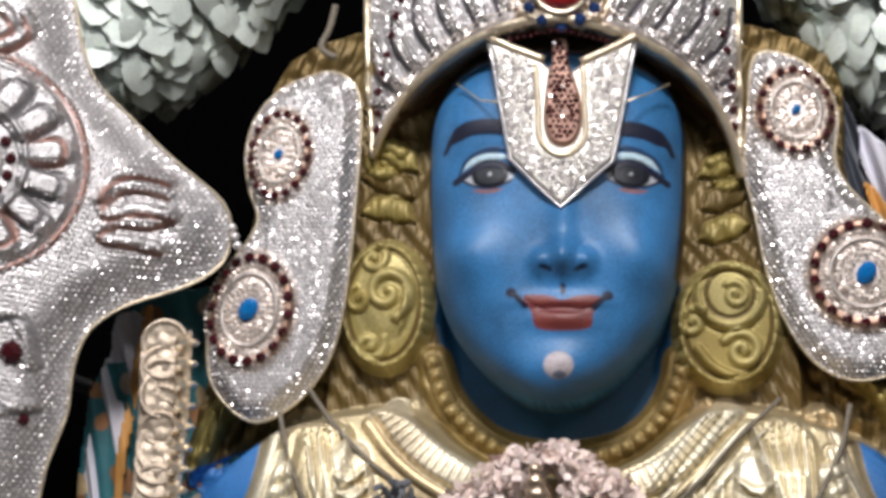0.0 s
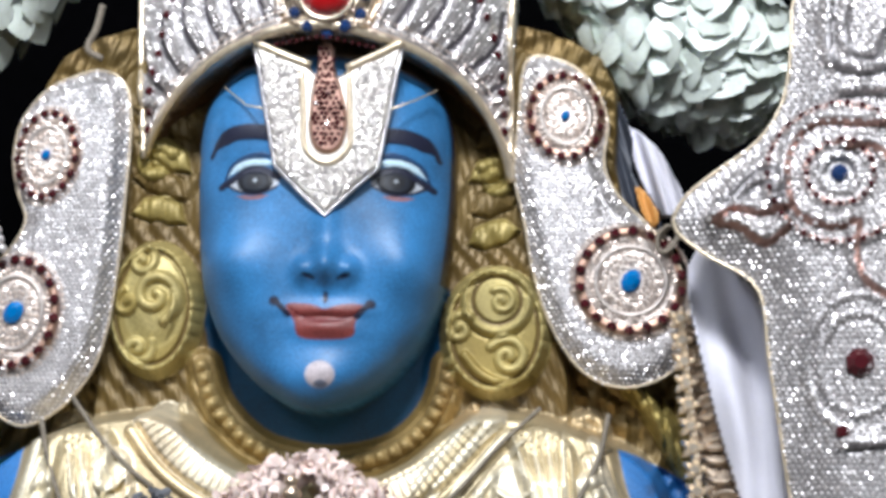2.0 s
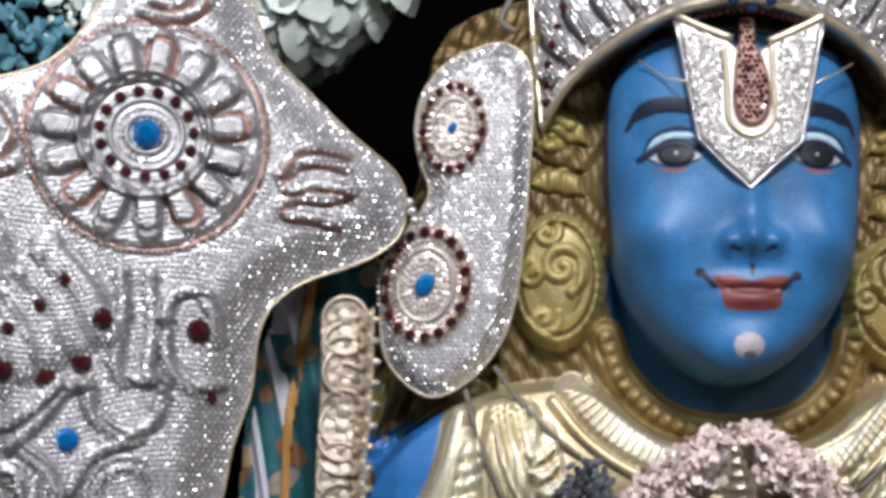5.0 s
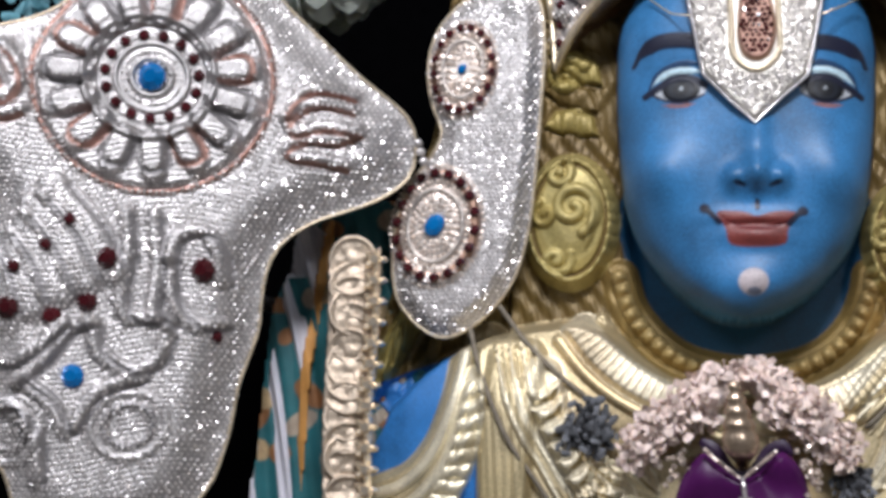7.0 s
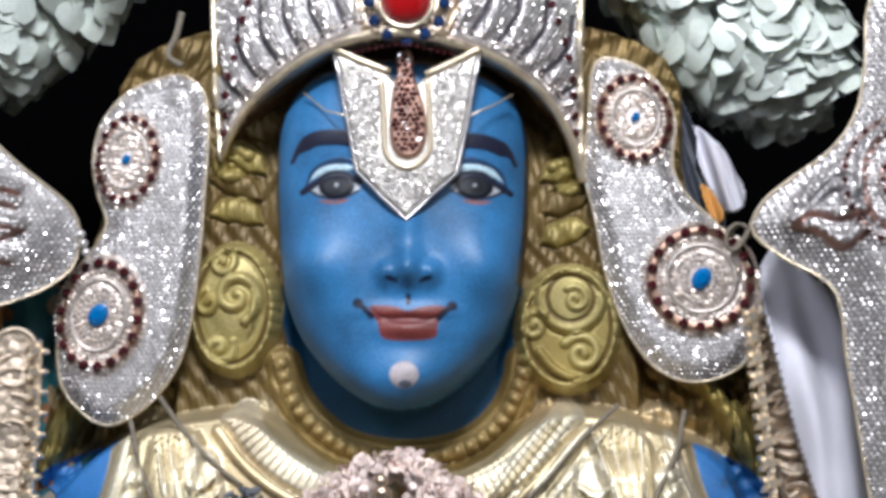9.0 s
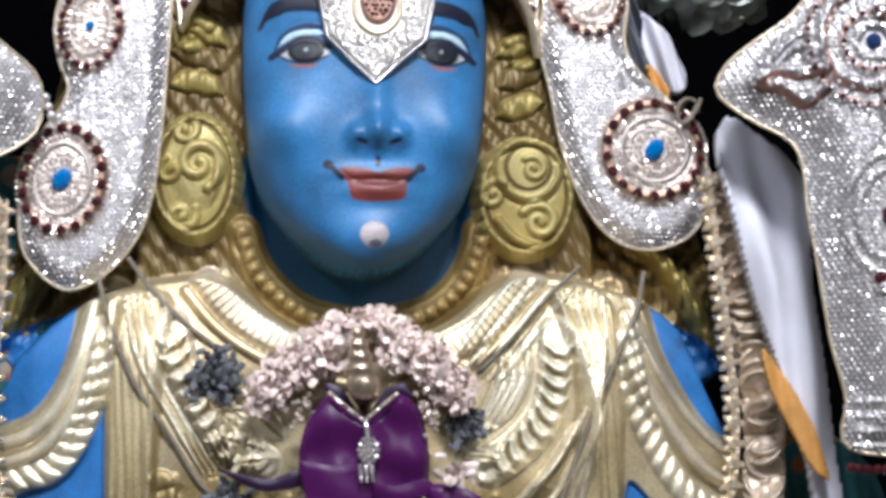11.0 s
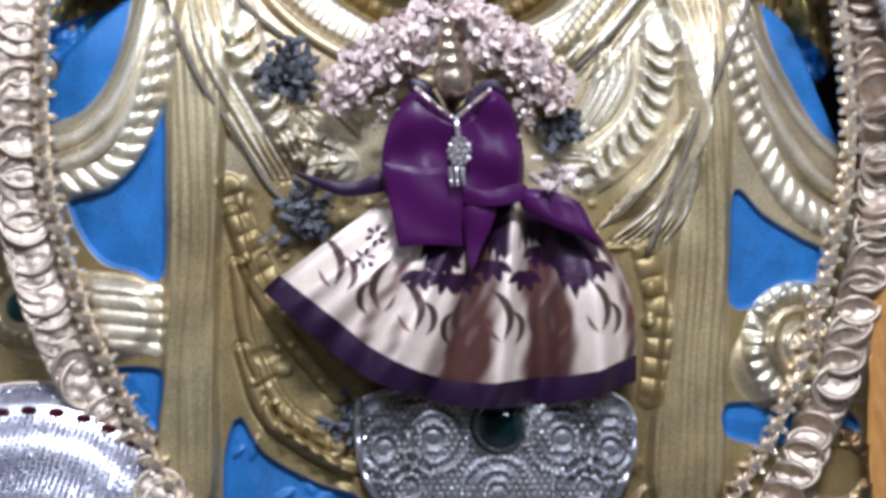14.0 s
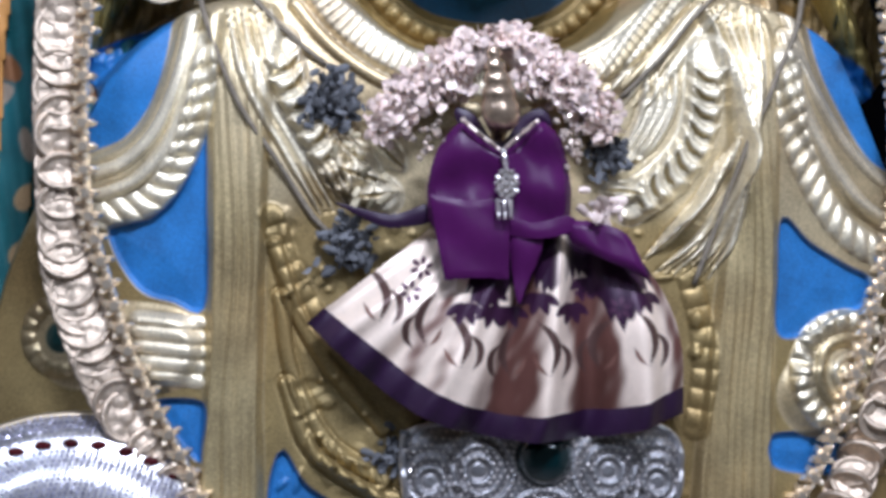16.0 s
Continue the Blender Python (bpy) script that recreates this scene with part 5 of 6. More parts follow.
def ball_mesh(name, mat, u=10, v=6):
    bm = bmesh.new()
    bmesh.ops.create_uvsphere(bm, u_segments=u, v_segments=v, radius=1)
    me = bpy.data.meshes.new(name)
    bm.to_mesh(me); bm.free()
    me.polygons.foreach_set("use_smooth", np.full(len(me.polygons), True))
    me.materials.append(mat)
    return me


BEAD = ball_mesh("bead", M_STONE)
GOLD_BEAD = ball_mesh("gold_bead", M_CHAIN)
star_plate()


def shell_plate():
    y = -0.085
    outline = [(0.2139, 1.6205), (0.2218, 1.6347), (0.2379, 1.6479), (0.2613, 1.6649), (0.2765, 1.6878), (0.2818, 1.7196), (0.2836, 1.7503), (0.2965, 1.7773), (0.3312, 1.7938), (0.3652, 1.7825), (0.3787, 1.7454), (0.3809, 1.7062), (0.3969, 1.673), (0.4262, 1.6486), (0.4309, 1.6137), (0.4063, 1.591), (0.3843, 1.5682), (0.3782, 1.5223), (0.3827, 1.4657), (0.3902, 1.4322), (0.3922, 1.3935), (0.2946, 1.3903), (0.2892, 1.4241), (0.2809, 1.4583), (0.2732, 1.5104), (0.2687, 1.5398), (0.2658, 1.5693), (0.2578, 1.5849), (0.2351, 1.5981), (0.218, 1.6114)]
    root = thing("silver_shell_plate", (outline[0][0] + 0.1, 0.1, 1.5), "four-armed silver plate with shell scrolls and red stones", "silver plate", "side plates")
    lo, hi = np.array(outline).min(0), np.array(outline).max(0)
    R = Relief(lo[0] - 0.01, hi[0] + 0.01, lo[1] - 0.01, hi[1] + 0.01, 0.0011, y)
    plate_body(R, outline, 0.0, 0.012, 0.03)
    R.H += 0.2 * (R.X - 0.27)
    c = (0.3073, 1.6439)
    for f, col in ((0.04, TARNISH), (0.018, TARNISH), (0.011, None)):
        R.ring(c, f, f, 0.0032, 0.003, None)
        if col:
            R.ring(c, f + 0.001, f, 0.0016, -0.0008, col, beads=0.0035)
    big = (
        [(0.3353, 1.6751), (0.3132, 1.6765), (0.2932, 1.6766), (0.2816, 1.6679), (0.2764, 1.6529), (0.2772, 1.6348), (0.2843, 1.6227), (0.3014, 1.6163), (0.3128, 1.6191)],
        [(0.3102, 1.6624), (0.3244, 1.662), (0.3342, 1.6512), (0.341, 1.6333), (0.3381, 1.6185)], [(0.3162, 1.619), (0.3141, 1.6013), (0.3196, 1.585), (0.3376, 1.573)],
        [(0.2351, 1.6222), (0.2468, 1.628), (0.2613, 1.6256), (0.2772, 1.6288)], [(0.2365, 1.6207), (0.2497, 1.6174), (0.2642, 1.6081), (0.2771, 1.6168)],
        [(0.2424, 1.6326), (0.2526, 1.6445), (0.2642, 1.6517), (0.2729, 1.6455), (0.2729, 1.6349)], [(0.2497, 1.634), (0.2584, 1.6428), (0.2671, 1.6411), (0.2685, 1.632)],
        [(0.3022, 1.7462), (0.3006, 1.7279), (0.3034, 1.711), (0.3191, 1.7058), (0.3333, 1.7098), (0.3392, 1.7292)], [(0.3108, 1.7427), (0.3092, 1.7275), (0.3134, 1.7152), (0.3248, 1.7147), (0.3307, 1.7296)],
        [(0.3076, 1.6927), (0.3218, 1.6936), (0.3416, 1.6914)], [(0.3091, 1.4904), (0.323, 1.4911), (0.3396, 1.4935)],
    )
    lines = []
    for k, p in enumerate(big):
        R.ridge(p, 0.0042, 0.0055, None, n=40)
        # darker beaded line just below each scroll
        lines.append([(x + 0.002, z - 0.004) for x, z in p])
        R.ridge(lines[-1], 0.0021, -0.0016, TARNISH if k < 5 else TARNISH_AND_SHADE, 0.6, n=40, beads=0.003)
    r = (0.3178, 1.535)
    for f in (0.03, 0.022):
        R.ring(r, f, f * 1.3, 0.003, 0.002, None, groove=0.0008)
    for k in range(8):
        z = outline[0][1] - 0.2 - 0.009 * k
        R.ridge([(lo[0] + 0.08, z), (lo[0] + 0.15, z - 0.002), (hi[0] - 0.04, z)], 0.0022, 0.002, None)
    R.H += 0.0004 * np.sin(R.X * 1300 + 8 * np.sin(R.Z * 50))
    R.mesh("silver_sheet", M_FOIL, root, back=0.004)
    rim(R, outline, 0.0011, M_PALE_TRIM, root)
    crust(R, outline, 0.0034, 0.00165, root, avoid=[(c, 0.008), (r, 0.009)], lines=lines)
    gems("ruby", G_RUBY, ring_places(c, 0.0405, 0.0405, 30), R, 0.0018, root, 0.0014)
    gems("ruby", G_RUBY, ring_places(c, 0.0185, 0.0185, 16), R, 0.0018, root, 0.0014)
    gems("ruby", G_RUBY, [r], R, 0.0088, root, 0.001)
    gems("ruby", G_RUBY, [(0.308, 1.4953)], R, 0.0046, root, 0.001)
    gems("ruby", G_RUBY, curve([(0.2908, 1.3802), (0.3024, 1.3789), (0.3223, 1.3796)], 7), R, 0.0032, root, 0.001)
    place("blue_stone", G_NAVY, (c[0], y - R.at(*c) - 0.001, c[1]), root, Euler((0, 0.3, 0)), (0.0052, 0.004, 0.0052), "dark teal round stone")
    tube("holding_rod", [(0.36, y, 1.56), (0.36, 0.2, 1.56), (0.36, 0.6, 1.56)], 0.006, M_STEEL, root)
    # cotton ties at the inner tip
    t = (0.2166, 1.6241)
    for k in range(4):
        a = 0.8 * k
        tube("cotton_tie", [(t[0] + 0.008 * math.cos(a + s), 0.034 - 0.002 * k, t[1] + 0.009 * math.sin(a + 1.3 * s)) for s in np.linspace(0, 4, 14)], 0.0013, M_CORD, root, sides=6)


shell_plate()


# ---- garlands of pale petals ----
def petal_mesh(name, mat, wide=0.72, curl=0.35):
    verts, faces = [], []
    for j in range(4):
        v = j / 3
        wd = wide * (0.4 + 0.6 * math.sin(math.pi * min(v * 0.62 + 0.1, 1)))
        for i in range(4):
            u = i / 3 * 2 - 1
            verts.append((u * wd, -curl * v * v - 0.18 * (1 - u * u) * math.sin(v * 2.4) + (0.1 * math.sin(5 * u + 2) * v), -v * (1 - 0.12 * u * u)))
    for j in range(3):
        for i in range(3):
            faces.append((j * 4 + i, j * 4 + i + 1, (j + 1) * 4 + i + 1, (j + 1) * 4 + i))
    return np.array(verts), faces


def scatter(name, unit, faces, mats4, mat, parent, label=""):
    n = len(unit)
    h = np.column_stack([unit, np.ones(n)])
    verts = np.vstack([(h @ np.array(m).T)[:, :3] for m in mats4])
    out = [tuple(k * n + q for q in f) for k in range(len(mats4)) for f in faces]
    return put(name, verts, out, mat, parent, label, kind="stuff")


def petal_garland(axis, radius, label, seed):
    rnd = random.Random(seed)
    root = thing("petal_garland", tuple(axis[0]), label, "garland", "petal garlands")
    line = curve(axis, 36)
    unit, faces = petal_mesh("petal", M_PETAL)
    mats = []
    n = len(line)
    for i in range(n):
        f = i / (n - 1)
        d = Vector(line[min(i + 1, n - 1)] - line[max(i - 1, 0)]).normalized()
        side = d.cross(Vector((0, 1, 0))).normalized()
        up = side.cross(d)
        rr = radius * math.sqrt(max(0.06, 1 - max(0, (f - 0.72) / 0.28) ** 2))
        for k in range(30):
            a = 2 * math.pi * (k + 0.5 * (i % 2) + rnd.uniform(-0.3, 0.3)) / 30
            o = side * math.cos(a) + up * math.sin(a)
            p = Vector(line[i]) + o * rr * rnd.uniform(0.86, 1.04) + d * rnd.uniform(-0.006, 0.006)
            # petals overlap downwards and lift their tips away from the core
            m = Matrix((d.cross(o), -o, -d)).transposed().to_4x4()
            size = rnd.uniform(0.014, 0.022)
            m = Matrix.Translation(p) @ m @ Euler((rnd.uniform(0.1, 0.75), rnd.uniform(-0.4, 0.4), rnd.uniform(-0.5, 0.5))).to_matrix().to_4x4() @ Matrix.Scale(size, 4)
            mats.append(m)
    scatter("petal_cover", unit, faces, mats, M_PETAL, root)
    core = [tuple(p) for p in line]
    tube("core", core, radius * 0.86, M_PETAL, root, sides=14, taper=lambda f: math.sqrt(max(0.05, 1 - max(0, (f - 0.72) / 0.28) ** 2)))


def axis3(pts, ys):
    return [(x, y, z) for (x, z), y in zip(pts, ys)]


petal_garland(axis3([(-0.1881, 1.9462), (-0.2312, 1.874), (-0.2745, 1.8153), (-0.3143, 1.7779), (-0.3508, 1.7574)], (0.12, 0.11, 0.1, 0.1, 0.1)), 0.058, "thick garland of pale mint and white petals", 3)
petal_garland(axis3([(0.137, 1.9421), (0.1656, 1.8879), (0.1977, 1.8305), (0.2373, 1.7779), (0.2646, 1.7299)], (0.13, 0.12, 0.12, 0.12, 0.12)), 0.066, "thick garland of white and pale green petals", 8)


# ---- chains of coins and of claw-set stones ----
def coin_mesh():
    """A struck coin: raised rim, a ring of lobes and a boss."""
    n = 24
    a = np.linspace(0, 2 * math.pi, n + 1)[:-1]
    rows = [(1, 0.1, 0), (1, -0.05, 0), (0.95, -0.1, 0), (0.86, -0.1, 0), (0.82, -0.03, 0), (0.66, -0.05, 0.045), (0.5, -0.06, 0.05), (0.36, -0.03, 0), (0.26, -0.1, 0), (0.1, -0.13, 0)]
    verts = [(r * math.cos(t), y - lobe * math.cos(6 * t), r * math.sin(t)) for r, y, lobe in rows for t in a]
    faces = [(k * n + q, k * n + (q + 1) % n, (k + 1) * n + (q + 1) % n, (k + 1) * n + q) for k in range(len(rows) - 1) for q in range(n)]
    faces += [tuple((len(rows) - 1) * n + q for q in range(n)), tuple(range(n))[::-1]]
    return shared("coin", verts, faces, M_COIN, True)


COIN = coin_mesh()


def star_mesh():
    """One claw link: a lobed star with a raised middle."""
    n = 20
    a = np.linspace(0, 2 * math.pi, n + 1)[:-1]
    verts = []
    for f, y in ((1.0, 0.25), (1.0, 0.0), (0.75, -0.3), (0.42, -0.2), (0.3, -0.5)):
        for k, t in enumerate(a):
            lobe = (1.05 if k % 4 == 0 else 0.8 if k % 2 else 0.5) if f > 0.5 else 1
            verts.append((f * lobe * math.cos(t), y * (1.5 if k % 4 == 0 and f == 0.75 else 1), f * lobe * math.sin(t)))
    faces = [(i * n + k, i * n + (k + 1) % n, (i + 1) * n + (k + 1) % n, (i + 1) * n + k) for i in range(4) for k in range(n)]
    faces += [tuple(4 * n + k for k in range(n)), tuple(range(n))[::-1]]
    return shared("star_link", verts, faces, M_CHAIN)


STAR = star_mesh()


def coin_chain(pts, y, r, pitch, lean, label, flip=0.0, shade=0.0):
    root = thing("coin_chain", (pts[0][0], y + 0.01, pts[0][1]), label, "chain", "coin chains")
    line = curve(pts, 200)
    n = int(length_of(line) / pitch)
    line = curve(pts, n)
    for k, (x, z) in enumerate(line):
        place("coin", COIN, (x, min(y, -BODY.at(x, z) - 0.006) , z), root, Euler((lean + random.uniform(-0.1, 0.1), random.uniform(0, 3), flip + random.uniform(-0.14, 0.14))), (r, r, r))
    return root


def stone_chain(pts, y, pitch, size, label):
    root = thing("stone_chain", (pts[0][0], y + 0.01, pts[0][1]), label, "chain", "stone chains")
    n = int(length_of(curve(pts, 200)) / pitch)
    line = curve(pts, n)
    for k, (x, z) in enumerate(line):
        d = line[min(k + 1, n - 1)] - line[max(k - 1, 0)]
        yy = min(y, -BODY.at(x, z) - 0.004)
        turn = Euler((0, -math.atan2(d[0], -d[1]) * 1.0, 0))
        place("star_link", STAR, (x, yy, z), root, turn, (size, size, size))
    tube("chain_cord", [(x, min(y, -BODY.at(x, z) - 0.003) + 0.002, z) for x, z in curve(pts, 60)], 0.002, M_CHAIN, root, sides=6)


coin_chain([(-0.2537, 1.5443), (-0.2533, 1.495), (-0.2549, 1.4457), (-0.2539, 1.4063), (-0.2523, 1.367), (-0.2494, 1.3375), (-0.2411, 1.3113), (-0.2312, 1.2851), (-0.2197, 1.2621), (-0.2048, 1.2391), (-0.1884, 1.2161), (-0.1669, 1.1865)], -0.006, 0.0158, 0.0082, -0.22, "long chain of overlapping gilt coins beside stone links")
stone_chain([(-0.2383, 1.5437), (-0.2385, 1.4945), (-0.2414, 1.4487), (-0.241, 1.4094), (-0.2388, 1.3767), (-0.2315, 1.3474), (-0.2235, 1.3213), (-0.2156, 1.2951), (-0.2037, 1.269), (-0.1918, 1.2454), (-0.1773, 1.2166), (-0.1601, 1.187)], -0.012, 0.0128, 0.0085, "sparkling gilt chain of claw-set clear stones")
coin_chain([(0.2363, 1.57), (0.2418, 1.5223), (0.249, 1.4814), (0.2544, 1.4507), (0.2581, 1.4166), (0.2576, 1.3756), (0.2533, 1.3414), (0.2454, 1.3072), (0.2352, 1.2765), (0.2259, 1.2493), (0.214, 1.222), (0.1985, 1.1915), (0.1866, 1.1712)], 0.0, 0.0142, 0.0064, -0.75, "long chain of gilt coins lying edge over edge", -0.75)
stone_chain([(0.2216, 1.5687), (0.2264, 1.5212), (0.2301, 1.4873), (0.2334, 1.4533), (0.2367, 1.4194), (0.2352, 1.3786), (0.2271, 1.3412), (0.219, 1.3072), (0.2095, 1.2767), (0.1997, 1.2496), (0.1868, 1.2191), (0.168, 1.1921), (0.1647, 1.1719)], -0.008, 0.0125, 0.0085, "sparkling gilt chain of claw-set stones over the arm")


# ---- cords ----
def cord(pts, y, r, label):
    line = curve(pts, 24)
    root = thing("cotton_cord", (line[0][0], y, line[0][1]), label, "cord", "cotton cords")
    verts = [(x, min(y, -BODY.at(x, z) - r * 0.8), z) for x, z in line]
    ys = np.convolve(np.pad([v[1] for v in verts], 3, mode="edge"), np.ones(7) / 7, "valid")
    tube("strand", [(v[0], b - 0.001, v[2]) for v, b in zip(verts, ys)], r, M_CORD, root, sides=7)


cord([(-0.1763, 1.5004), (-0.1685, 1.4731), (-0.1515, 1.4333), (-0.1293, 1.401), (-0.1109, 1.3723), (-0.1, 1.3616)], -0.008, 0.0017, "dull twisted cotton cord down the chest")
cord([(-0.1585, 1.5152), (-0.1418, 1.4934), (-0.1198, 1.4717), (-0.1033, 1.459)], -0.006, 0.0017, "dull cotton cord knotted to dried flowers")
cord([(0.178, 1.5092), (0.1721, 1.4813), (0.1569, 1.4497), (0.14, 1.4129), (0.1287, 1.3801), (0.1119, 1.3331)], -0.008, 0.0017, "pale cotton cord slanting across the robe")
cord([(0.1362, 1.5125), (0.1108, 1.4882), (0.0885, 1.4622), (0.0682, 1.4418)], -0.006, 0.0015, "thin dull cotton cord at the collar")
cord([(-0.1484, 1.7659), (-0.1517, 1.7506), (-0.1569, 1.7372), (-0.1473, 1.7306)], -0.012, 0.0022, "white cotton tie above the ear plate")


# ---- dried flowers on the chest ----
def tuft(at, y, r, mat, count, label, seed, name="dried_flower", long=1.0):
    rnd = random.Random(seed)
    root = thing(name, (at[0], y, at[1]), label, "flower", name + " tufts")
    unit, faces = petal_mesh("p", mat, 0.28, 0.2)
    mats = []
    for k in range(count):
        a, b = rnd.uniform(0, 2 * math.pi), rnd.gauss(0, 0.45)
        p = Vector((at[0] + rnd.gauss(0, r * 0.4), y - abs(rnd.gauss(0, r * 0.25)), at[1] + rnd.gauss(0, r * 0.4)))
        mats.append(Matrix.Translation(p) @ Euler((b, a, rnd.uniform(-0.8, 0.8))).to_matrix().to_4x4() @ Matrix.Scale(r * rnd.uniform(0.28, 0.6) * long, 4))
    scatter("petal_cover", unit, faces, mats, mat, root)


tuft((-0.0990, 1.4400), -0.022, 0.017, M_DRIED, 130, "withered grey flower tuft tied with cord", 1)
tuft((-0.0955, 1.431), -0.02, 0.011, M_DRIED, 40, "withered grey flower tuft below the collar", 11)
tuft((-0.0901, 1.3547), -0.02, 0.016, M_DRIED, 120, "withered grey flower tuft beside the sleeve", 2)
tuft((0.0595, 1.4095), -0.022, 0.014, M_DRIED, 110, "withered dark flower tuft beside the doll", 3)
tuft((-0.064, 1.2339), -0.014, 0.014, M_DRIED, 60, "withered grey flower tuft beside the pendant", 5)
tuft((-0.0952, 1.4084), -0.018, 0.014, M_STALE, 16, "ivory dried petals on the chest", 6, "ivory_flower")
tuft((-0.0755, 1.389), -0.018, 0.016, M_STALE, 18, "ivory dried petals beside the sleeve", 7, "ivory_flower")
tuft((0.0501, 1.3752), -0.05, 0.012, M_CREAM_PETAL, 34, "white flower caught at the waist", 9, "white_flower", 1.4)


M_TEAL_PETAL = plain("faded_teal_petal", (0.08, 0.22, 0.27), 0.6, 0.0, amount=0.4, by_piece=0.5)
tuft((-0.4942, 1.7394), 0.1, 0.045, M_TEAL_PETAL, 90, "faded teal flower head behind the star plate", 31, "teal_flower", 0.6)
tuft((-0.4449, 1.7704), 0.1, 0.04, M_PETAL, 70, "pale flower head behind the star plate", 32, "pale_flower", 0.6)


# ---- the small dressed doll ----
def doll():
    """A brass figure as one plain turned shape."""
    top, low = [(-0.0114, 1.4670), (-0.0060, 1.4190)]
    n = 20
    prof = [(0.0, 0.002), (0.05, 0.0045), (0.1, 0.0045), (0.13, 0.003), (0.2, 0.0062), (0.26, 0.0064), (0.28, 0.0054), (0.36, 0.0084), (0.42, 0.0086), (0.44, 0.0074), (0.52, 0.0104), (0.58, 0.0106), (0.6, 0.0094), (0.68, 0.0118), (0.8, 0.0118), (0.9, 0.0098), (0.97, 0.0065), (1.0, 0.005), (1.1, 0.004), (1.6, 0.004), (2.6, 0.004)]
    verts, faces = [], []
    for f, r in prof:
        x, z = top[0] + (low[0] - top[0]) * min(f, 1), top[1] + (low[1] - top[1]) * f
        for k in range(n):
            a = 2 * math.pi * k / n
            lobe = 1 + 0.05 * math.cos(3 * a)
            verts.append((x + 0.92 * r * lobe * math.cos(a), -0.056 + 0.022 * min(max(f - 0.9, 0) * 8, 1) + 0.8 * r * math.sin(a), z))
    for i in range(len(prof) - 1):
        faces += [(i * n + k, i * n + (k + 1) % n, (i + 1) * n + (k + 1) % n, (i + 1) * n + k) for k in range(n)]
    ob = put("doll", verts, faces, M_BRASS)
    colour_in(ob.data, np.tile((0.62, 0.48, 0.36), (len(verts), 1)), np.full(len(verts), 0.85))
    tagged(ob, "small brass doll with a tapering head", "doll")


doll()


def dress():
    root = thing("doll_dress", (0.0, -0.02, 1.34), "plum satin and cream brocade dress of the small doll", "dress")
    # skirt: a pleated fan
    nu, nv = 260, 110
    hem = curve([(-0.1041, 1.3188), (-0.0732, 1.2949), (-0.0463, 1.2749), (-0.0058, 1.2593), (0.0347, 1.2600), (0.0687, 1.2632), (0.1034, 1.2738)], nu)
    top = curve([(-0.0430, 1.3650), (-0.0352, 1.3600), (-0.0200, 1.3570), (0.0036, 1.3580), (0.0341, 1.3664), (0.0545, 1.3666), (0.0699, 1.3599)], nu)
    side = np.linspace(0, 1, nv)[:, None]
    X = top[None, :, 0] * (1 - side) + hem[None, :, 0] * side
    Z = top[None, :, 1] * (1 - side) + hem[None, :, 1] * side
    u = np.linspace(0, 1, nu)[None, :]
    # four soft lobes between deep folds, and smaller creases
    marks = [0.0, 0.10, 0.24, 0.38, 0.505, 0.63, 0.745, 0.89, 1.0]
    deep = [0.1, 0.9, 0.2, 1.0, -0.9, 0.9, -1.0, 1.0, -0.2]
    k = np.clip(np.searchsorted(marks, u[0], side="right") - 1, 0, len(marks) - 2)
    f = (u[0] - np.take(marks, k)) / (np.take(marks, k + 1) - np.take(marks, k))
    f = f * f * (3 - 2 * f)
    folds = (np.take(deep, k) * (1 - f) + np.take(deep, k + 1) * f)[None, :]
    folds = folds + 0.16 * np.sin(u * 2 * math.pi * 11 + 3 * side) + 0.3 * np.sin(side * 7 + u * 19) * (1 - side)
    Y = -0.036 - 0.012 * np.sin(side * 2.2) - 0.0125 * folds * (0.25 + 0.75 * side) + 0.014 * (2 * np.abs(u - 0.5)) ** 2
    # the far edge bellies out before it reaches the hem
    X = X + 0.010 * np.sin(side * math.pi) * step01(u, 0.8, 1.0)
    col = np.zeros((nv, nu, 3)); col[:] = (0.86, 0.72, 0.61)
    # brown bands along the folds, their shade put into the cloth's colour
    fold_shade = sum(a * np.exp(-((u - m) / b) ** 2) for m, b, a in ((0.10, 0.02, 0.25), (0.25, 0.035, 0.7), (0.33, 0.03, 0.5), (0.505, 0.04, 1), (0.575, 0.04, 0.85), (0.745, 0.065, 1), (0.82, 0.03, 0.6), (0.985, 0.03, 0.8))).clip(0, 1) * step01(side + 0.12 * np.sin(u * 40), 0.05, 0.35) * (0.9 + 0.1 * np.sin(side * 11 + u * 31))
    fold_shade = step01(fold_shade + 0.12 * np.sin(u * 90 + side * 9) * np.sin(side * 23 + u * 17), 0.2, 0.8)
    col = col * (1 - 0.97 * fold_shade[..., None]) + np.array((0.095, 0.030, 0.024)) * fold_shade[..., None]

    jag = np.abs((u * 34) % 1 - 0.5) * (0.5 + 0.5 * np.sin(u * 47))
    edge = 0.22 + 0.2 * np.exp(-((u - 0.37) / 0.07) ** 2) + 0.1 * np.exp(-((u - 0.62) / 0.05) ** 2) + 0.3 * np.exp(-((u - 0.86) / 0.075) ** 2) + 0.16 * jag
    plum = (step01(edge - side, -0.01, 0.02) * step01(u, 0.26, 0.28) * (1 - 0.95 * np.exp(-((u - 0.66) / 0.022) ** 2)) * (1 - 0.8 * np.exp(-((u - 0.50) / 0.02) ** 2)))[..., None]
    col = col * (1 - plum) + np.array((0.022, 0.005, 0.025)) * plum

    def mark(pts, r, colour=(0.06, 0.02, 0.05)):
        line = curve(pts, 14)
        f = np.linspace(0, 1, 14)
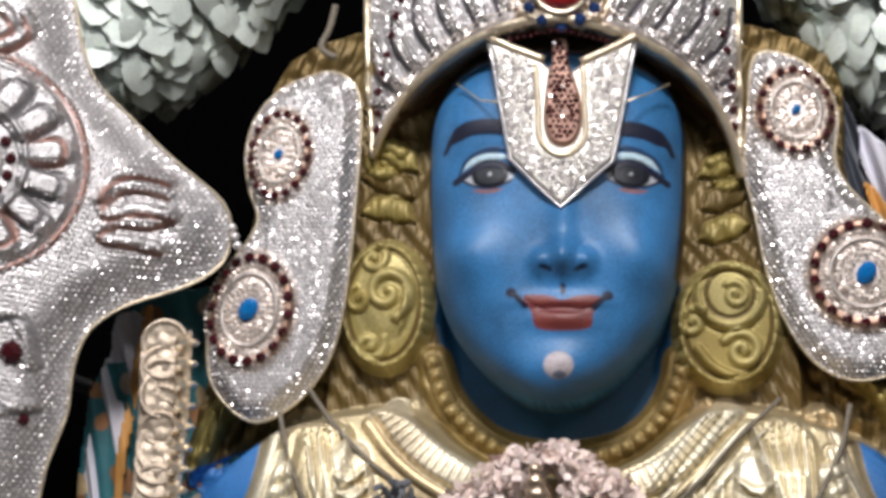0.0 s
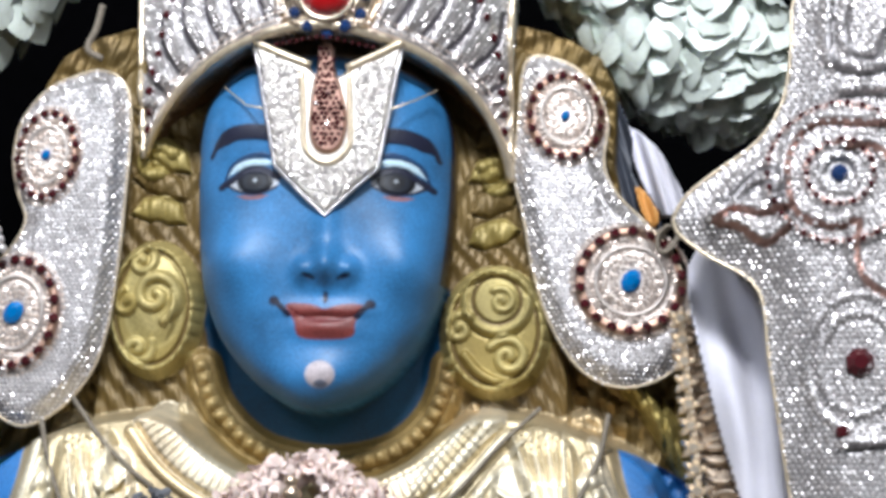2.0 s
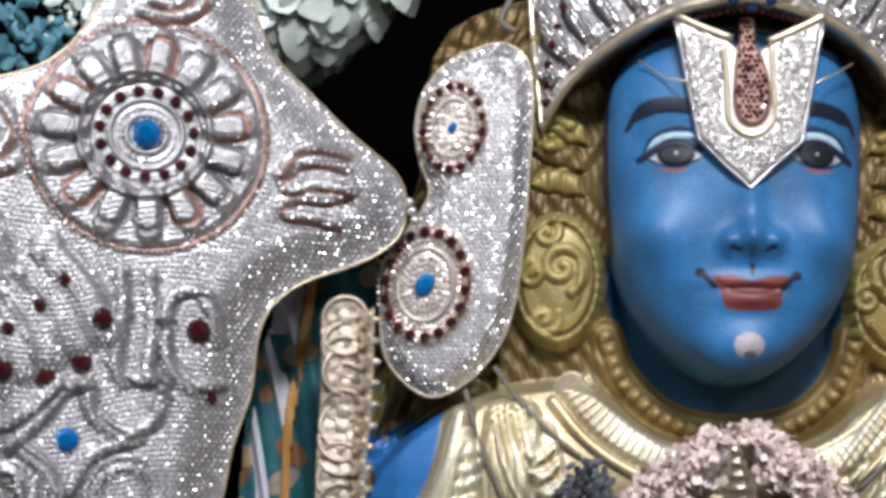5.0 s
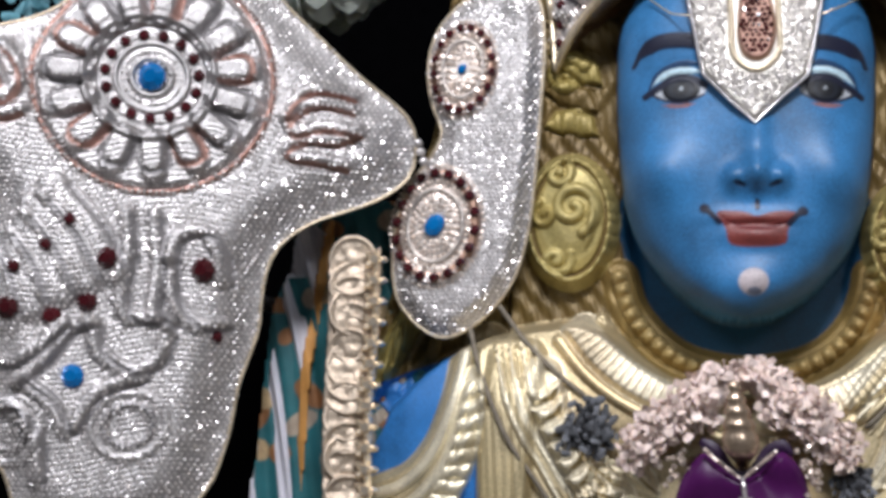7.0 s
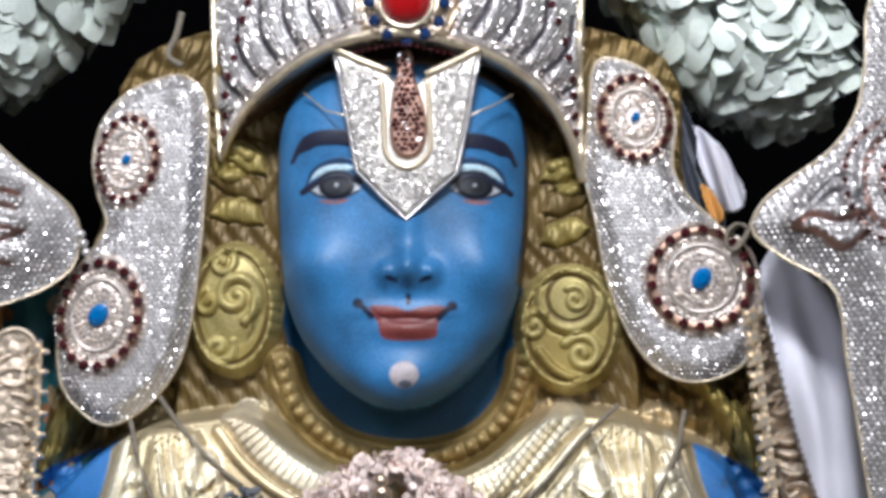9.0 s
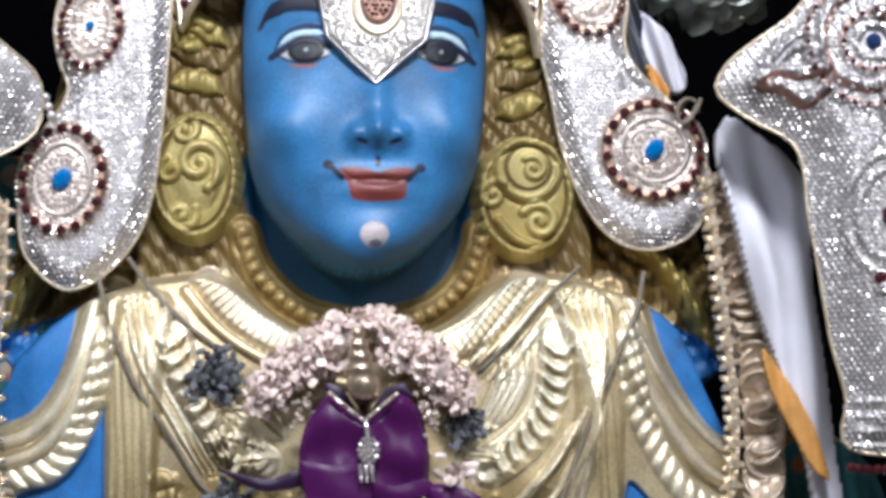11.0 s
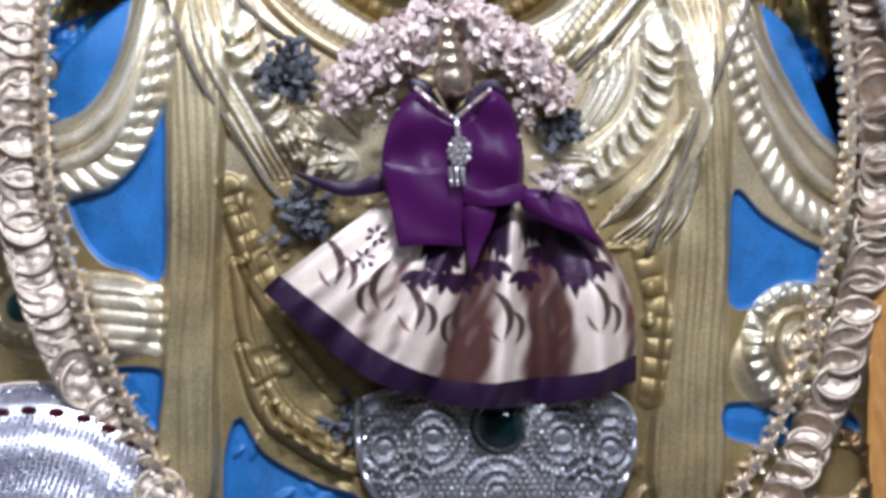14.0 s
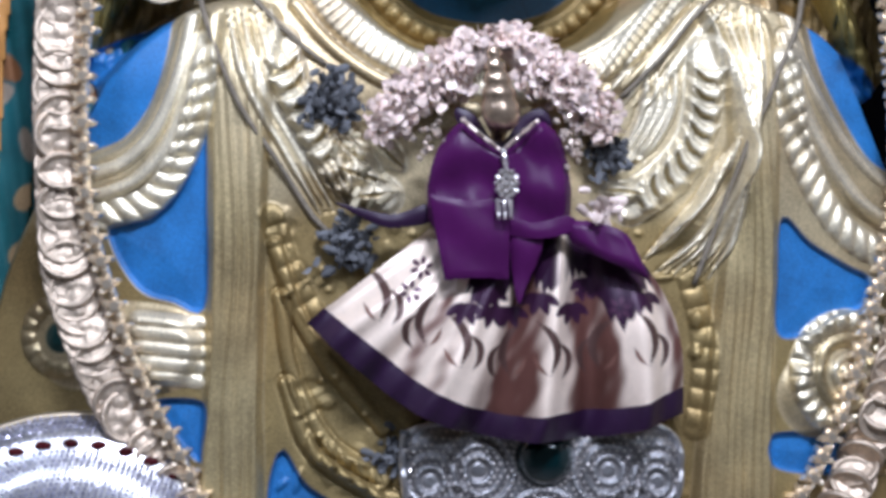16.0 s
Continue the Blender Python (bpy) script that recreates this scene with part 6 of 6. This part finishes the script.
        for (px, pz), t in zip(line, f):
            m = step01(r * (0.25 + math.sin(math.pi * t)) - np.hypot(X - px, Z - pz), -0.0004, 0.0006)[..., None]
            np.copyto(col, col * (1 - m) + np.array(colour) * m)
    rnd = random.Random(12)
    for k in range(7):
        f = (k + 0.6) / 7.2
        i = int(f * (nu - 1))
        p = np.array((X[72, i], Z[72, i]))
        s = 1 if k % 2 else -1
        mark([p + (s * 0.009, 0.018), p + (s * 0.001, 0.010), p + (s * -0.002, 0.0), p + (s * 0.002, -0.012)], 0.0022, (0.09, 0.05, 0.045))
        mark([p + (s * -0.003, 0.006), p + (s * -0.009, 0.0), p + (s * -0.009, -0.008), p + (s * -0.005, -0.014)], 0.0018, (0.09, 0.05, 0.045))
        mark([p + (s * 0.011, -0.002), p + (s * 0.008, -0.008), p + (s * 0.004, -0.012)], 0.001, (0.2, 0.1, 0.08))
    for f, g in ((0.1, 0.3), (0.13, 0.5), (0.75, 0.35), (0.85, 0.45)):
        i, j = int(f * nu), int(g * nv)
        p = np.array((X[j, i], Z[j, i]))
        for k in range(6):
            a = k * math.pi / 3 + 0.3
            o = np.array((math.cos(a), math.sin(a)))
            mark([p + o * 0.002, p + o * 0.004, p + o * 0.0065], 0.0011)
    # dark jagged leaves below the waist
    for k in (1, 3, 4, 6, 9, 13, 15, 17, 19, 20):
        f = 0.28 + 0.68 * k / 21
        i = int(f * (nu - 1))
        g = int((0.1 + 0.3 * abs(math.sin(k * 1.3)) +  0.05 * math.sin(k * 2.1) ** 2) * nv)
        p = np.array((X[g, i], Z[g, i]))
        for q in range(4):
            a = 0.5 + 0.7 * q
            mark([p, p + (0.006 * math.cos(a), -0.005 * math.sin(a)), p + (0.012 * math.cos(a), -0.012 * math.sin(a))], 0.0022, (0.035, 0.01, 0.035))
    verts = np.column_stack([X.ravel(), Y.ravel(), Z.ravel()])
    faces = [(j * nu + i, j * nu + i + 1, (j + 1) * nu + i + 1, (j + 1) * nu + i) for j in range(nv - 1) for i in range(nu - 1)]
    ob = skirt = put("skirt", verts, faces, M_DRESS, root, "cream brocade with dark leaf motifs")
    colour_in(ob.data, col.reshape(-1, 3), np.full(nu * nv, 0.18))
    # hem border
    low = curve([(-0.1135, 1.3110), (-0.0865, 1.2865), (-0.0528, 1.2615), (-0.0125, 1.2475), (0.0300, 1.2450), (0.0620, 1.2478), (0.1040, 1.2590)], nu)
    rows = 9
    verts, faces = [], []
    for j in range(rows):
        f = j / (rows - 1)
        for i in range(nu):
            verts.append((X[-1, i] * (1 - f) + low[i, 0] * f, Y[-1, i] - 0.0012 + 0.003 * f * f, (Z[-1, i] + 0.001) * (1 - f) + low[i, 1] * f))
    faces = [(j * nu + i, j * nu + i + 1, (j + 1) * nu + i + 1, (j + 1) * nu + i) for j in range(rows - 1) for i in range(nu - 1)]
    put("hem_border", verts, faces, M_HEM, skirt, "deep plum hem")

    # bodice with folds
    def panel(name, outline, y, bulge, wrinkle, mat=M_SATIN, seed=0, label=""):
        line = np.array(outline)
        lo, hi = line.min(0), line.max(0)
        P = Relief(lo[0] - 0.004, hi[0] + 0.004, lo[1] - 0.004, hi[1] + 0.004, 0.0006, y)
        w, d = P.inside(outline, 0.006, n=70)
        P.keep[w] |= d > 0
        u0, v0 = (P.X[w] - lo[0]) / (hi[0] - lo[0]), (P.Z[w] - lo[1]) / (hi[1] - lo[1])
        P.H[w] = 0.35 * bulge * step01(d, -0.001, 0.005) + 0.65 * bulge * np.clip(np.sin(math.pi * np.clip(u0, 0, 1)), 0, 1) ** 0.7 * (0.5 + 0.5 * v0)
        P.H += wrinkle * (np.sin(P.Z * 190 + 35 * P.X + 1.4 * np.sin(P.X * 80 + seed)) + 0.6 * np.sin(P.X * 260 + 60 * P.Z + seed))
        P.mesh(name, mat, root, back=0.002, label=label)
    panel("bodice", [(-0.0276, 1.4254), (-0.0168, 1.4161), (-0.0046, 1.4095), (0.0062, 1.4164), (0.0169, 1.4260), (0.0282, 1.4167), (0.0340, 1.3999), (0.0342, 1.3695), (0.0160, 1.3600), (-0.0002, 1.3580), (-0.0405, 1.3620), (-0.0467, 1.3838), (-0.0442, 1.4023), (-0.0376, 1.4158)], -0.043, 0.011, 0.0016)
    panel("neckline", [(-0.0310, 1.4330), (-0.0200, 1.4300), (-0.0060, 1.4140), (0.0080, 1.4300), (0.0200, 1.4330), (0.0250, 1.4230), (0.0169, 1.4230), (-0.0046, 1.4060), (-0.0276, 1.4220)], -0.040, 0.003, 0.0006, mat=M_HEM, seed=4)
    panel("front_flap", [(-0.0469, 1.3852), (-0.0455, 1.3846), (-0.0208, 1.3815), (-0.0030, 1.3836), (-0.0014, 1.3841), (-0.0010, 1.3623), (-0.0010, 1.3385), (-0.0016, 1.3369), (-0.0205, 1.3372), (-0.0365, 1.3362), (-0.0378, 1.3372), (-0.0420, 1.3586)], -0.054, 0.003, 0.0006, seed=2)
    panel("waist_sash", [(-0.0023, 1.3716), (0.0128, 1.3690), (0.0337, 1.3730), (0.0357, 1.3640), (0.0163, 1.3594), (-0.0016, 1.3616)], -0.053, 0.002, 0.0007, seed=5)
    panel("sash_bow", [(0.0325, 1.3699), (0.0505, 1.3690), (0.0658, 1.3630), (0.0740, 1.3490), (0.0790, 1.3370), (0.0642, 1.3435), (0.0500, 1.3490), (0.0343, 1.3577)], -0.050, 0.007, 0.0014, seed=9)
    panel("sash_tail", [(0.0004, 1.3617), (0.0180, 1.3610), (0.0160, 1.3479), (0.0100, 1.3343), (0.0051, 1.3222), (0.0016, 1.3352)], -0.050, 0.002, 0.001, seed=7)
    # left tail: the darker hem material stands in for its shade
    panel("sash_tail", [(-0.0985, 1.3800), (-0.0672, 1.3733), (-0.0453, 1.3793), (-0.0418, 1.3692), (-0.0671, 1.3648), (-0.0840, 1.3710)], -0.036, 0.002, 0.0012, mat=M_HEM, seed=1)


dress()


def doll_necklace():
    root = thing("doll_necklace", (-0.0047, 1.4064)[:1] + (-0.06,) + (-0.0047, 1.4064)[1:], "clear stone necklace with a drop pendant", "necklace")
    for pts in ([(-0.0277, 1.4258), (-0.0182, 1.4177), (-0.0064, 1.4089)], [(0.0136, 1.4256), (0.0053, 1.4185), (-0.0057, 1.4089)]):
        p = curve(pts, 13)
        stones("stone_strand", [(x, -0.057, z) for x, z in p], 0.0016, M_STONE_WARM, root, tilt=0.4)
    stones("stone_strand", [(x, -0.061, z) for x, z in curve([(-0.0057, 1.4089), (-0.0047, 1.4032), (-0.0041, 1.3985)], 5)], 0.0017, M_STONE, root, tilt=0.4)
    c = (-0.0037, 1.3906)
    pts = [(c[0], c[1])]
    for f, n in ((0.0032, 7), (0.0058, 12)):
        pts += ring_places(c, f, f * 1.25, n)
    stones("stone_spray", [(x, -0.062, z) for x, z in pts], 0.0019, M_STONE, root, tilt=0.4)
    stones("drop_tassel", [(x + dx, -0.062, z) for x, z in curve([(-0.0052, 1.3804), (-0.0045, 1.3716)], 5) for dx in (-0.0035, 0, 0.0035)], 0.0016, M_STONE, root, tilt=0.4)
    put("pendant_back", [(c[0] + 0.006 * math.cos(t), -0.0605, c[1] + 0.0075 * math.sin(t)) for t in np.linspace(0, 2 * math.pi, 17)[:-1]] + [(c[0] + 0.006 * math.cos(t), -0.058, c[1] + 0.0075 * math.sin(t)) for t in np.linspace(0, 2 * math.pi, 17)[:-1]],
        [tuple(range(16)), tuple(range(16, 32))[::-1]] + [(k, (k + 1) % 16, 16 + (k + 1) % 16, 16 + k) for k in range(16)], M_CHAIN, root)


doll_necklace()


def flower_collar():
    rnd = random.Random(21)
    line = curve([(-0.0690, 1.4240), (-0.0570, 1.4380), (-0.0410, 1.4490), (-0.0240, 1.4590), (-0.0030, 1.4725), (0.0130, 1.4600), (0.0275, 1.4520), (0.0425, 1.4400), (0.0570, 1.4230)], 60)
    root = thing("flower_collar", (line[30][0], -0.03, line[30][1]), "creamy pink flower garland round the doll's head", "garland")
    unit, faces = petal_mesh("p", M_CREAM_PETAL, 0.6, 0.5)
    mats = []
    for k in range(1600):
        f = rnd.random()
        i = int(f * 59)
        r = 0.0180 * (0.66 + 0.34 * math.sin(math.pi * f)) * (1.0 - 0.45 * math.exp(-((f - 0.5) / 0.09) ** 2))
        a = rnd.uniform(0, 2 * math.pi)
        q = math.sqrt(rnd.random())
        p = Vector((line[i][0] + r * q * math.cos(a), -0.027 - 0.016 * math.sqrt(1 - q * q) * rnd.uniform(0.5, 1.1) * (1.0 - 0.8 * math.exp(-((f - 0.5) / 0.11) ** 2)), line[i][1] + r * q * math.sin(a)))
        if abs(p.x + 0.008) < 0.0125 and p.z < 1.468:
            continue
        mats.append(Matrix.Translation(p) @ Euler((rnd.uniform(-0.9, 0.9), rnd.uniform(0, 6.3), rnd.uniform(-0.9, 0.9))).to_matrix().to_4x4() @ Matrix.Scale(rnd.uniform(0.003, 0.0058), 4))
    scatter("petal_cover", unit, faces, mats, M_CREAM_PETAL, root)
    tube("core", [(x, -0.024, z) for x, z in line], 0.009, M_CREAM_PETAL, root, sides=10)
    for pts in ([(-0.0471, 1.4063), (-0.0462, 1.4158), (-0.0392, 1.4222)], [(0.0298, 1.4245), (0.0347, 1.415), (0.0341, 1.4038)]):
        stones("sequin_edge", [(x + rnd.gauss(0, 0.003), -0.046, z + rnd.gauss(0, 0.003)) for x, z in curve(pts, 24)], 0.0019, M_STONE_WARM, root, tilt=0.6)


flower_collar()


# ---- silver pendant below the dress ----
def filigree_pendant():
    y = -0.02
    c = (0.025, 1.2196)
    root = thing("filigree_pendant", (c[0], 0.0, c[1]), "silver filigree pendant with a dark green stone", "pendant")
    outline = [(-0.0581, 1.2395), (-0.0523, 1.2486), (-0.0295, 1.2532), (0.0231, 1.255), (0.0794, 1.2529), (0.0994, 1.2456), (0.1046, 1.2291), (0.0998, 1.2027), (0.0768, 1.1732), (0.0238, 1.1605), (-0.0289, 1.1741), (-0.0536, 1.2037)]
    R = Relief(c[0] - 0.1, c[0] + 0.1, c[1] - 0.09, c[1] + 0.05, 0.0009, y)
    plate_body(R, outline, 0.0, 0.005, 0.008, (0.34, 0.34, 0.36))
    for k, p in enumerate([(-0.0145, 1.2263), (0.0613, 1.226), (-0.0423, 1.2199), (0.0897, 1.2193), (-0.0291, 1.197), (0.0766, 1.1963), (0.0236, 1.1933)]):
        for f in (0.021, 0.014, 0.008):
            R.ring(p, f, f, 0.0018, 0.002, None, beads=0.0032 if f != 0.014 else 0.0)
            R.ring(p, f - 0.0032, f - 0.0032, 0.001, -0.001, TARNISH_AND_SHADE, metal=0.6)
    R.mesh("silver_plate", M_FOIL, root, back=0.004)
    rim(R, outline, 0.0022, M_STEEL, root)
    crust(R, outline, 0.0042, 0.0013, root, avoid=[((0.0239, 1.2321), 0.0195)] + [(p, 0.0075) for p in ((-0.0145, 1.2263), (0.0613, 1.226), (-0.0423, 1.2199), (0.0897, 1.2193))], mat=M_STONE)
    g = (0.0239, 1.2334)
    a = np.linspace(0, 2 * math.pi, 25)[:-1]
    verts, faces = [], []
    for f, yy in ((1, 0.0), (0.92, -0.004), (0.7, -0.0075), (0.35, -0.0095)):
        verts += [(g[0] + 0.0165 * f * math.cos(t), y - 0.005 + yy, g[1] + 0.0165 * f * math.sin(t)) for t in a]
    for i in range(3):
        faces += [(i * 24 + k, i * 24 + (k + 1) % 24, (i + 1) * 24 + (k + 1) % 24, (i + 1) * 24 + k) for k in range(24)]
    faces.append(tuple(72 + k for k in range(24)))
    put("green_cabochon", verts, faces, M_GREEN_GEM, root, "large dark green stone")
    stones("claw_border", [(x, y - 0.006, z) for x, z in ring_places(g, 0.0185, 0.0185, 36)], 0.0014, M_STONE, root)


filigree_pendant()


# ---- domed silver guard at the lower edge ----
def silver_dome():
    c = (-0.2475, 1.1441)
    root = thing("silver_dome", (c[0], 0.02, c[1]), "domed silver ornament crusted with pale rhinestones", "ornament")
    rx, rz, ry = 0.116, 0.112, 0.05
    verts, faces, nu, nv = [], [], 48, 26
    y0 = 0.015
    for j in range(nv + 1):
        b = math.pi / 2 * j / nv
        for i in range(nu):
            a = 2 * math.pi * i / nu
            bump = 1 + 0.012 * math.sin(18 * b)
            verts.append((c[0] + rx * math.cos(b) * math.cos(a) * bump, y0 - ry * math.sin(b) * bump, c[1] + rz * math.cos(b) * math.sin(a) * bump))
    for j in range(nv):
        faces += [(j * nu + i, j * nu + (i + 1) % nu, (j + 1) * nu + (i + 1) % nu, (j + 1) * nu + i) for i in range(nu)]
    put("silver_shell", verts, faces, M_STEEL, root)

    def spot(f, a):
        b = math.acos(f)
        return (c[0] + rx * f * math.cos(a), y0 - ry * math.sin(b) - 0.0004, c[1] + rz * f * math.sin(a))
    rows, dark = [], []
    for f in np.linspace(0.25, 0.985, 34):
        if abs(f - 0.86) < 0.018:
            continue
        n = int(2 * math.pi * rx * f / 0.0033)
        rows += [spot(f, 2 * math.pi * k / n) for k in range(n)]
    stones("rhinestone_crust", rows, 0.0014, plain("lilac_white_rhinestone", (0.60, 0.60, 0.74), 0.3, 0.8, amount=0.1, bump=0, by_piece=0.25), root, tilt=0.25)
    for k in range(40):
        x, yy, z = spot(0.86, 2 * math.pi * k / 40)
        place("dark_stone", G_RUBY, (x, yy, z), root, None, (0.0052, 0.003, 0.0032))
    ring = [spot(0.99, t) for t in np.linspace(0, 2 * math.pi, 73)[:-1]]
    tube("edge_trim", ring, 0.002, M_TRIM, root, closed=True)


silver_dome()


# ---- hanging cloths ----
def cloth(name, pts, y, mat, label, folds=0.0025, pitch=180, drop=0.0, colour=None, group="hanging cloths"):
    lo, hi = np.array(pts).min(0), np.array(pts).max(0)
    root = thing(name, (float((lo[0] + hi[0]) / 2), y, float(hi[1])), label, "cloth", group)
    R = Relief(lo[0] - 0.006, hi[0] + 0.006, lo[1] - 0.006, hi[1] + 0.006, 0.0013, y)
    w, d = R.inside(pts, 0.01, n=90)
    R.keep[w] |= d > 0
    slant = R.X + 0.25 * (R.Z - hi[1])
    R.H[:] = folds * np.sin(slant * pitch + 3 * np.sin(R.Z * 16)) + 0.4 * folds * np.sin(slant * pitch * 2.7 + 5 * np.sin(R.Z * 11))
    R.C[:] = (0.02, 0.13, 0.15)
    R.M[:] = 0.05
    if colour:
        colour(R)
    R.mesh("sheet", mat, root, back=0.003 + folds * 1.5)


def brocade(R):
    rnd = random.Random(5)
    lo, hi = (R.xs[0], R.zs[0]), (R.xs[-1], R.zs[-1])
    for k in range(int((hi[0] - lo[0]) * (hi[1] - lo[1]) / 0.0009)):
        p = (rnd.uniform(lo[0], hi[0]), rnd.uniform(lo[1], hi[1]))
        a = rnd.uniform(0, 3)
        w, d = R.inside(oval(p, rnd.uniform(0.006, 0.013), rnd.uniform(0.004, 0.008), 9, a), 0.003, n=16)
        R.tint(w, step01(d, -0.0006, 0.0006), rnd.choice(((0.5, 0.36, 0.2), (0.42, 0.34, 0.26), (0.3, 0.14, 0.06))), 0.35)


cloth("teal_brocade_cloth", [(-0.2972, 1.5833), (-0.2666, 1.5914), (-0.2281, 1.588), (-0.2116, 1.5307), (-0.2172, 1.4249), (-0.221, 1.2409), (-0.303, 1.2389), (-0.3044, 1.4233), (-0.3033, 1.5218)], 0.07, M_TEAL, "teal silk cloth woven with gold motifs", colour=brocade)
cloth("white_hanging_cloth", [(-0.3073, 1.567), (-0.2922, 1.5748), (-0.286, 1.5596), (-0.294, 1.4987), (-0.2996, 1.4235), (-0.3088, 1.3492), (-0.3351, 1.3487), (-0.3298, 1.4229), (-0.3204, 1.4907)], 0.062, M_WHITE_CLOTH, "white cotton cloth hanging behind the silver plate", 0.005, 260)
cloth("orange_border_cloth", [(-0.286, 1.5745), (-0.2795, 1.5745), (-0.2865, 1.5212), (-0.2929, 1.4759), (-0.2953, 1.4236), (-0.301, 1.3569), (-0.3085, 1.3568), (-0.302, 1.4235), (-0.3005, 1.4758), (-0.2941, 1.5211)], 0.057, M_ORANGE, "narrow orange border of a folded cloth", 0.0015, 200)
cloth("white_hanging_cloth", [(0.2298, 1.6097), (0.2538, 1.5951), (0.2825, 1.5655), (0.2865, 1.5414), (0.2884, 1.4933), (0.297, 1.4274), (0.3046, 1.3551), (0.3139, 1.2837), (0.292, 1.2838), (0.2828, 1.3694), (0.2656, 1.4272), (0.2482, 1.4856), (0.2342, 1.5371), (0.2256, 1.5816)], -0.03, M_WHITE_CLOTH, "white cotton cloth hanging beside the shell plate", 0.007, 100)
cloth("white_hanging_cloth", [(0.1852, 1.7134), (0.1945, 1.7103), (0.207, 1.6993), (0.2209, 1.6805), (0.2293, 1.6634), (0.2257, 1.6509), (0.215, 1.6476), (0.2057, 1.6616), (0.1979, 1.6772)], 0.09, M_WHITE_CLOTH, "white folded cloth above the ear plate tie", 0.006, 240)
cloth("orange_border_cloth", [(0.195, 1.665), (0.202, 1.6629), (0.212, 1.646), (0.2085, 1.6374), (0.2006, 1.6453)], 0.07, M_ORANGE, "small orange fold of cloth at the tie", 0.003, 260)
cloth("orange_border_cloth", [(0.1748, 1.6652), (0.1806, 1.6615), (0.2078, 1.6283), (0.2279, 1.5929), (0.228, 1.5832), (0.219, 1.5928), (0.1988, 1.6258)], 0.058, M_ORANGE, "thin orange border along the ear plate", 0.001, 260)
cloth("slate_scarf", [(0.1632, 1.7443), (0.1818, 1.7302), (0.1937, 1.7004), (0.1952, 1.6754), (0.213, 1.6445), (0.2095, 1.6321), (0.1948, 1.6443), (0.1778, 1.669), (0.1729, 1.7002)], 0.08, M_SLATE, "dark slate silk scarf behind the ear plate", 0.004, 300)
cloth("orange_border_cloth", [(0.2486, 1.4569), (0.2617, 1.4432), (0.2818, 1.4071), (0.2916, 1.3726), (0.2775, 1.3828), (0.2652, 1.4069), (0.2529, 1.4327)], -0.04, M_ORANGE, "orange border with a gold edge on white cloth", 0.0015, 200)
cloth("orange_border_cloth", [(0.2538, 1.3169), (0.2628, 1.317), (0.2617, 1.2569), (0.2617, 1.1866), (0.252, 1.1866), (0.2491, 1.2569)], -0.005, M_ORANGE, "narrow orange border beside the coin chain", 0.0012, 260)
cloth("teal_brocade_cloth", [(0.2757, 1.394), (0.3021, 1.4128), (0.3548, 1.3506), (0.3543, 1.1668), (0.257, 1.1671), (0.2626, 1.2545), (0.2682, 1.3278)], 0.04, M_TEAL, "teal silk cloth woven with pale flowers", colour=brocade)
cloth("teal_brocade_cloth", [(-0.3174, 1.5339), (-0.2773, 1.5346), (-0.2737, 1.4667), (-0.2801, 1.3643), (-0.2898, 1.2412), (-0.3234, 1.2412), (-0.3305, 1.398)], 0.06, M_TEAL, "teal silk cloth beside the coin chain", colour=brocade)
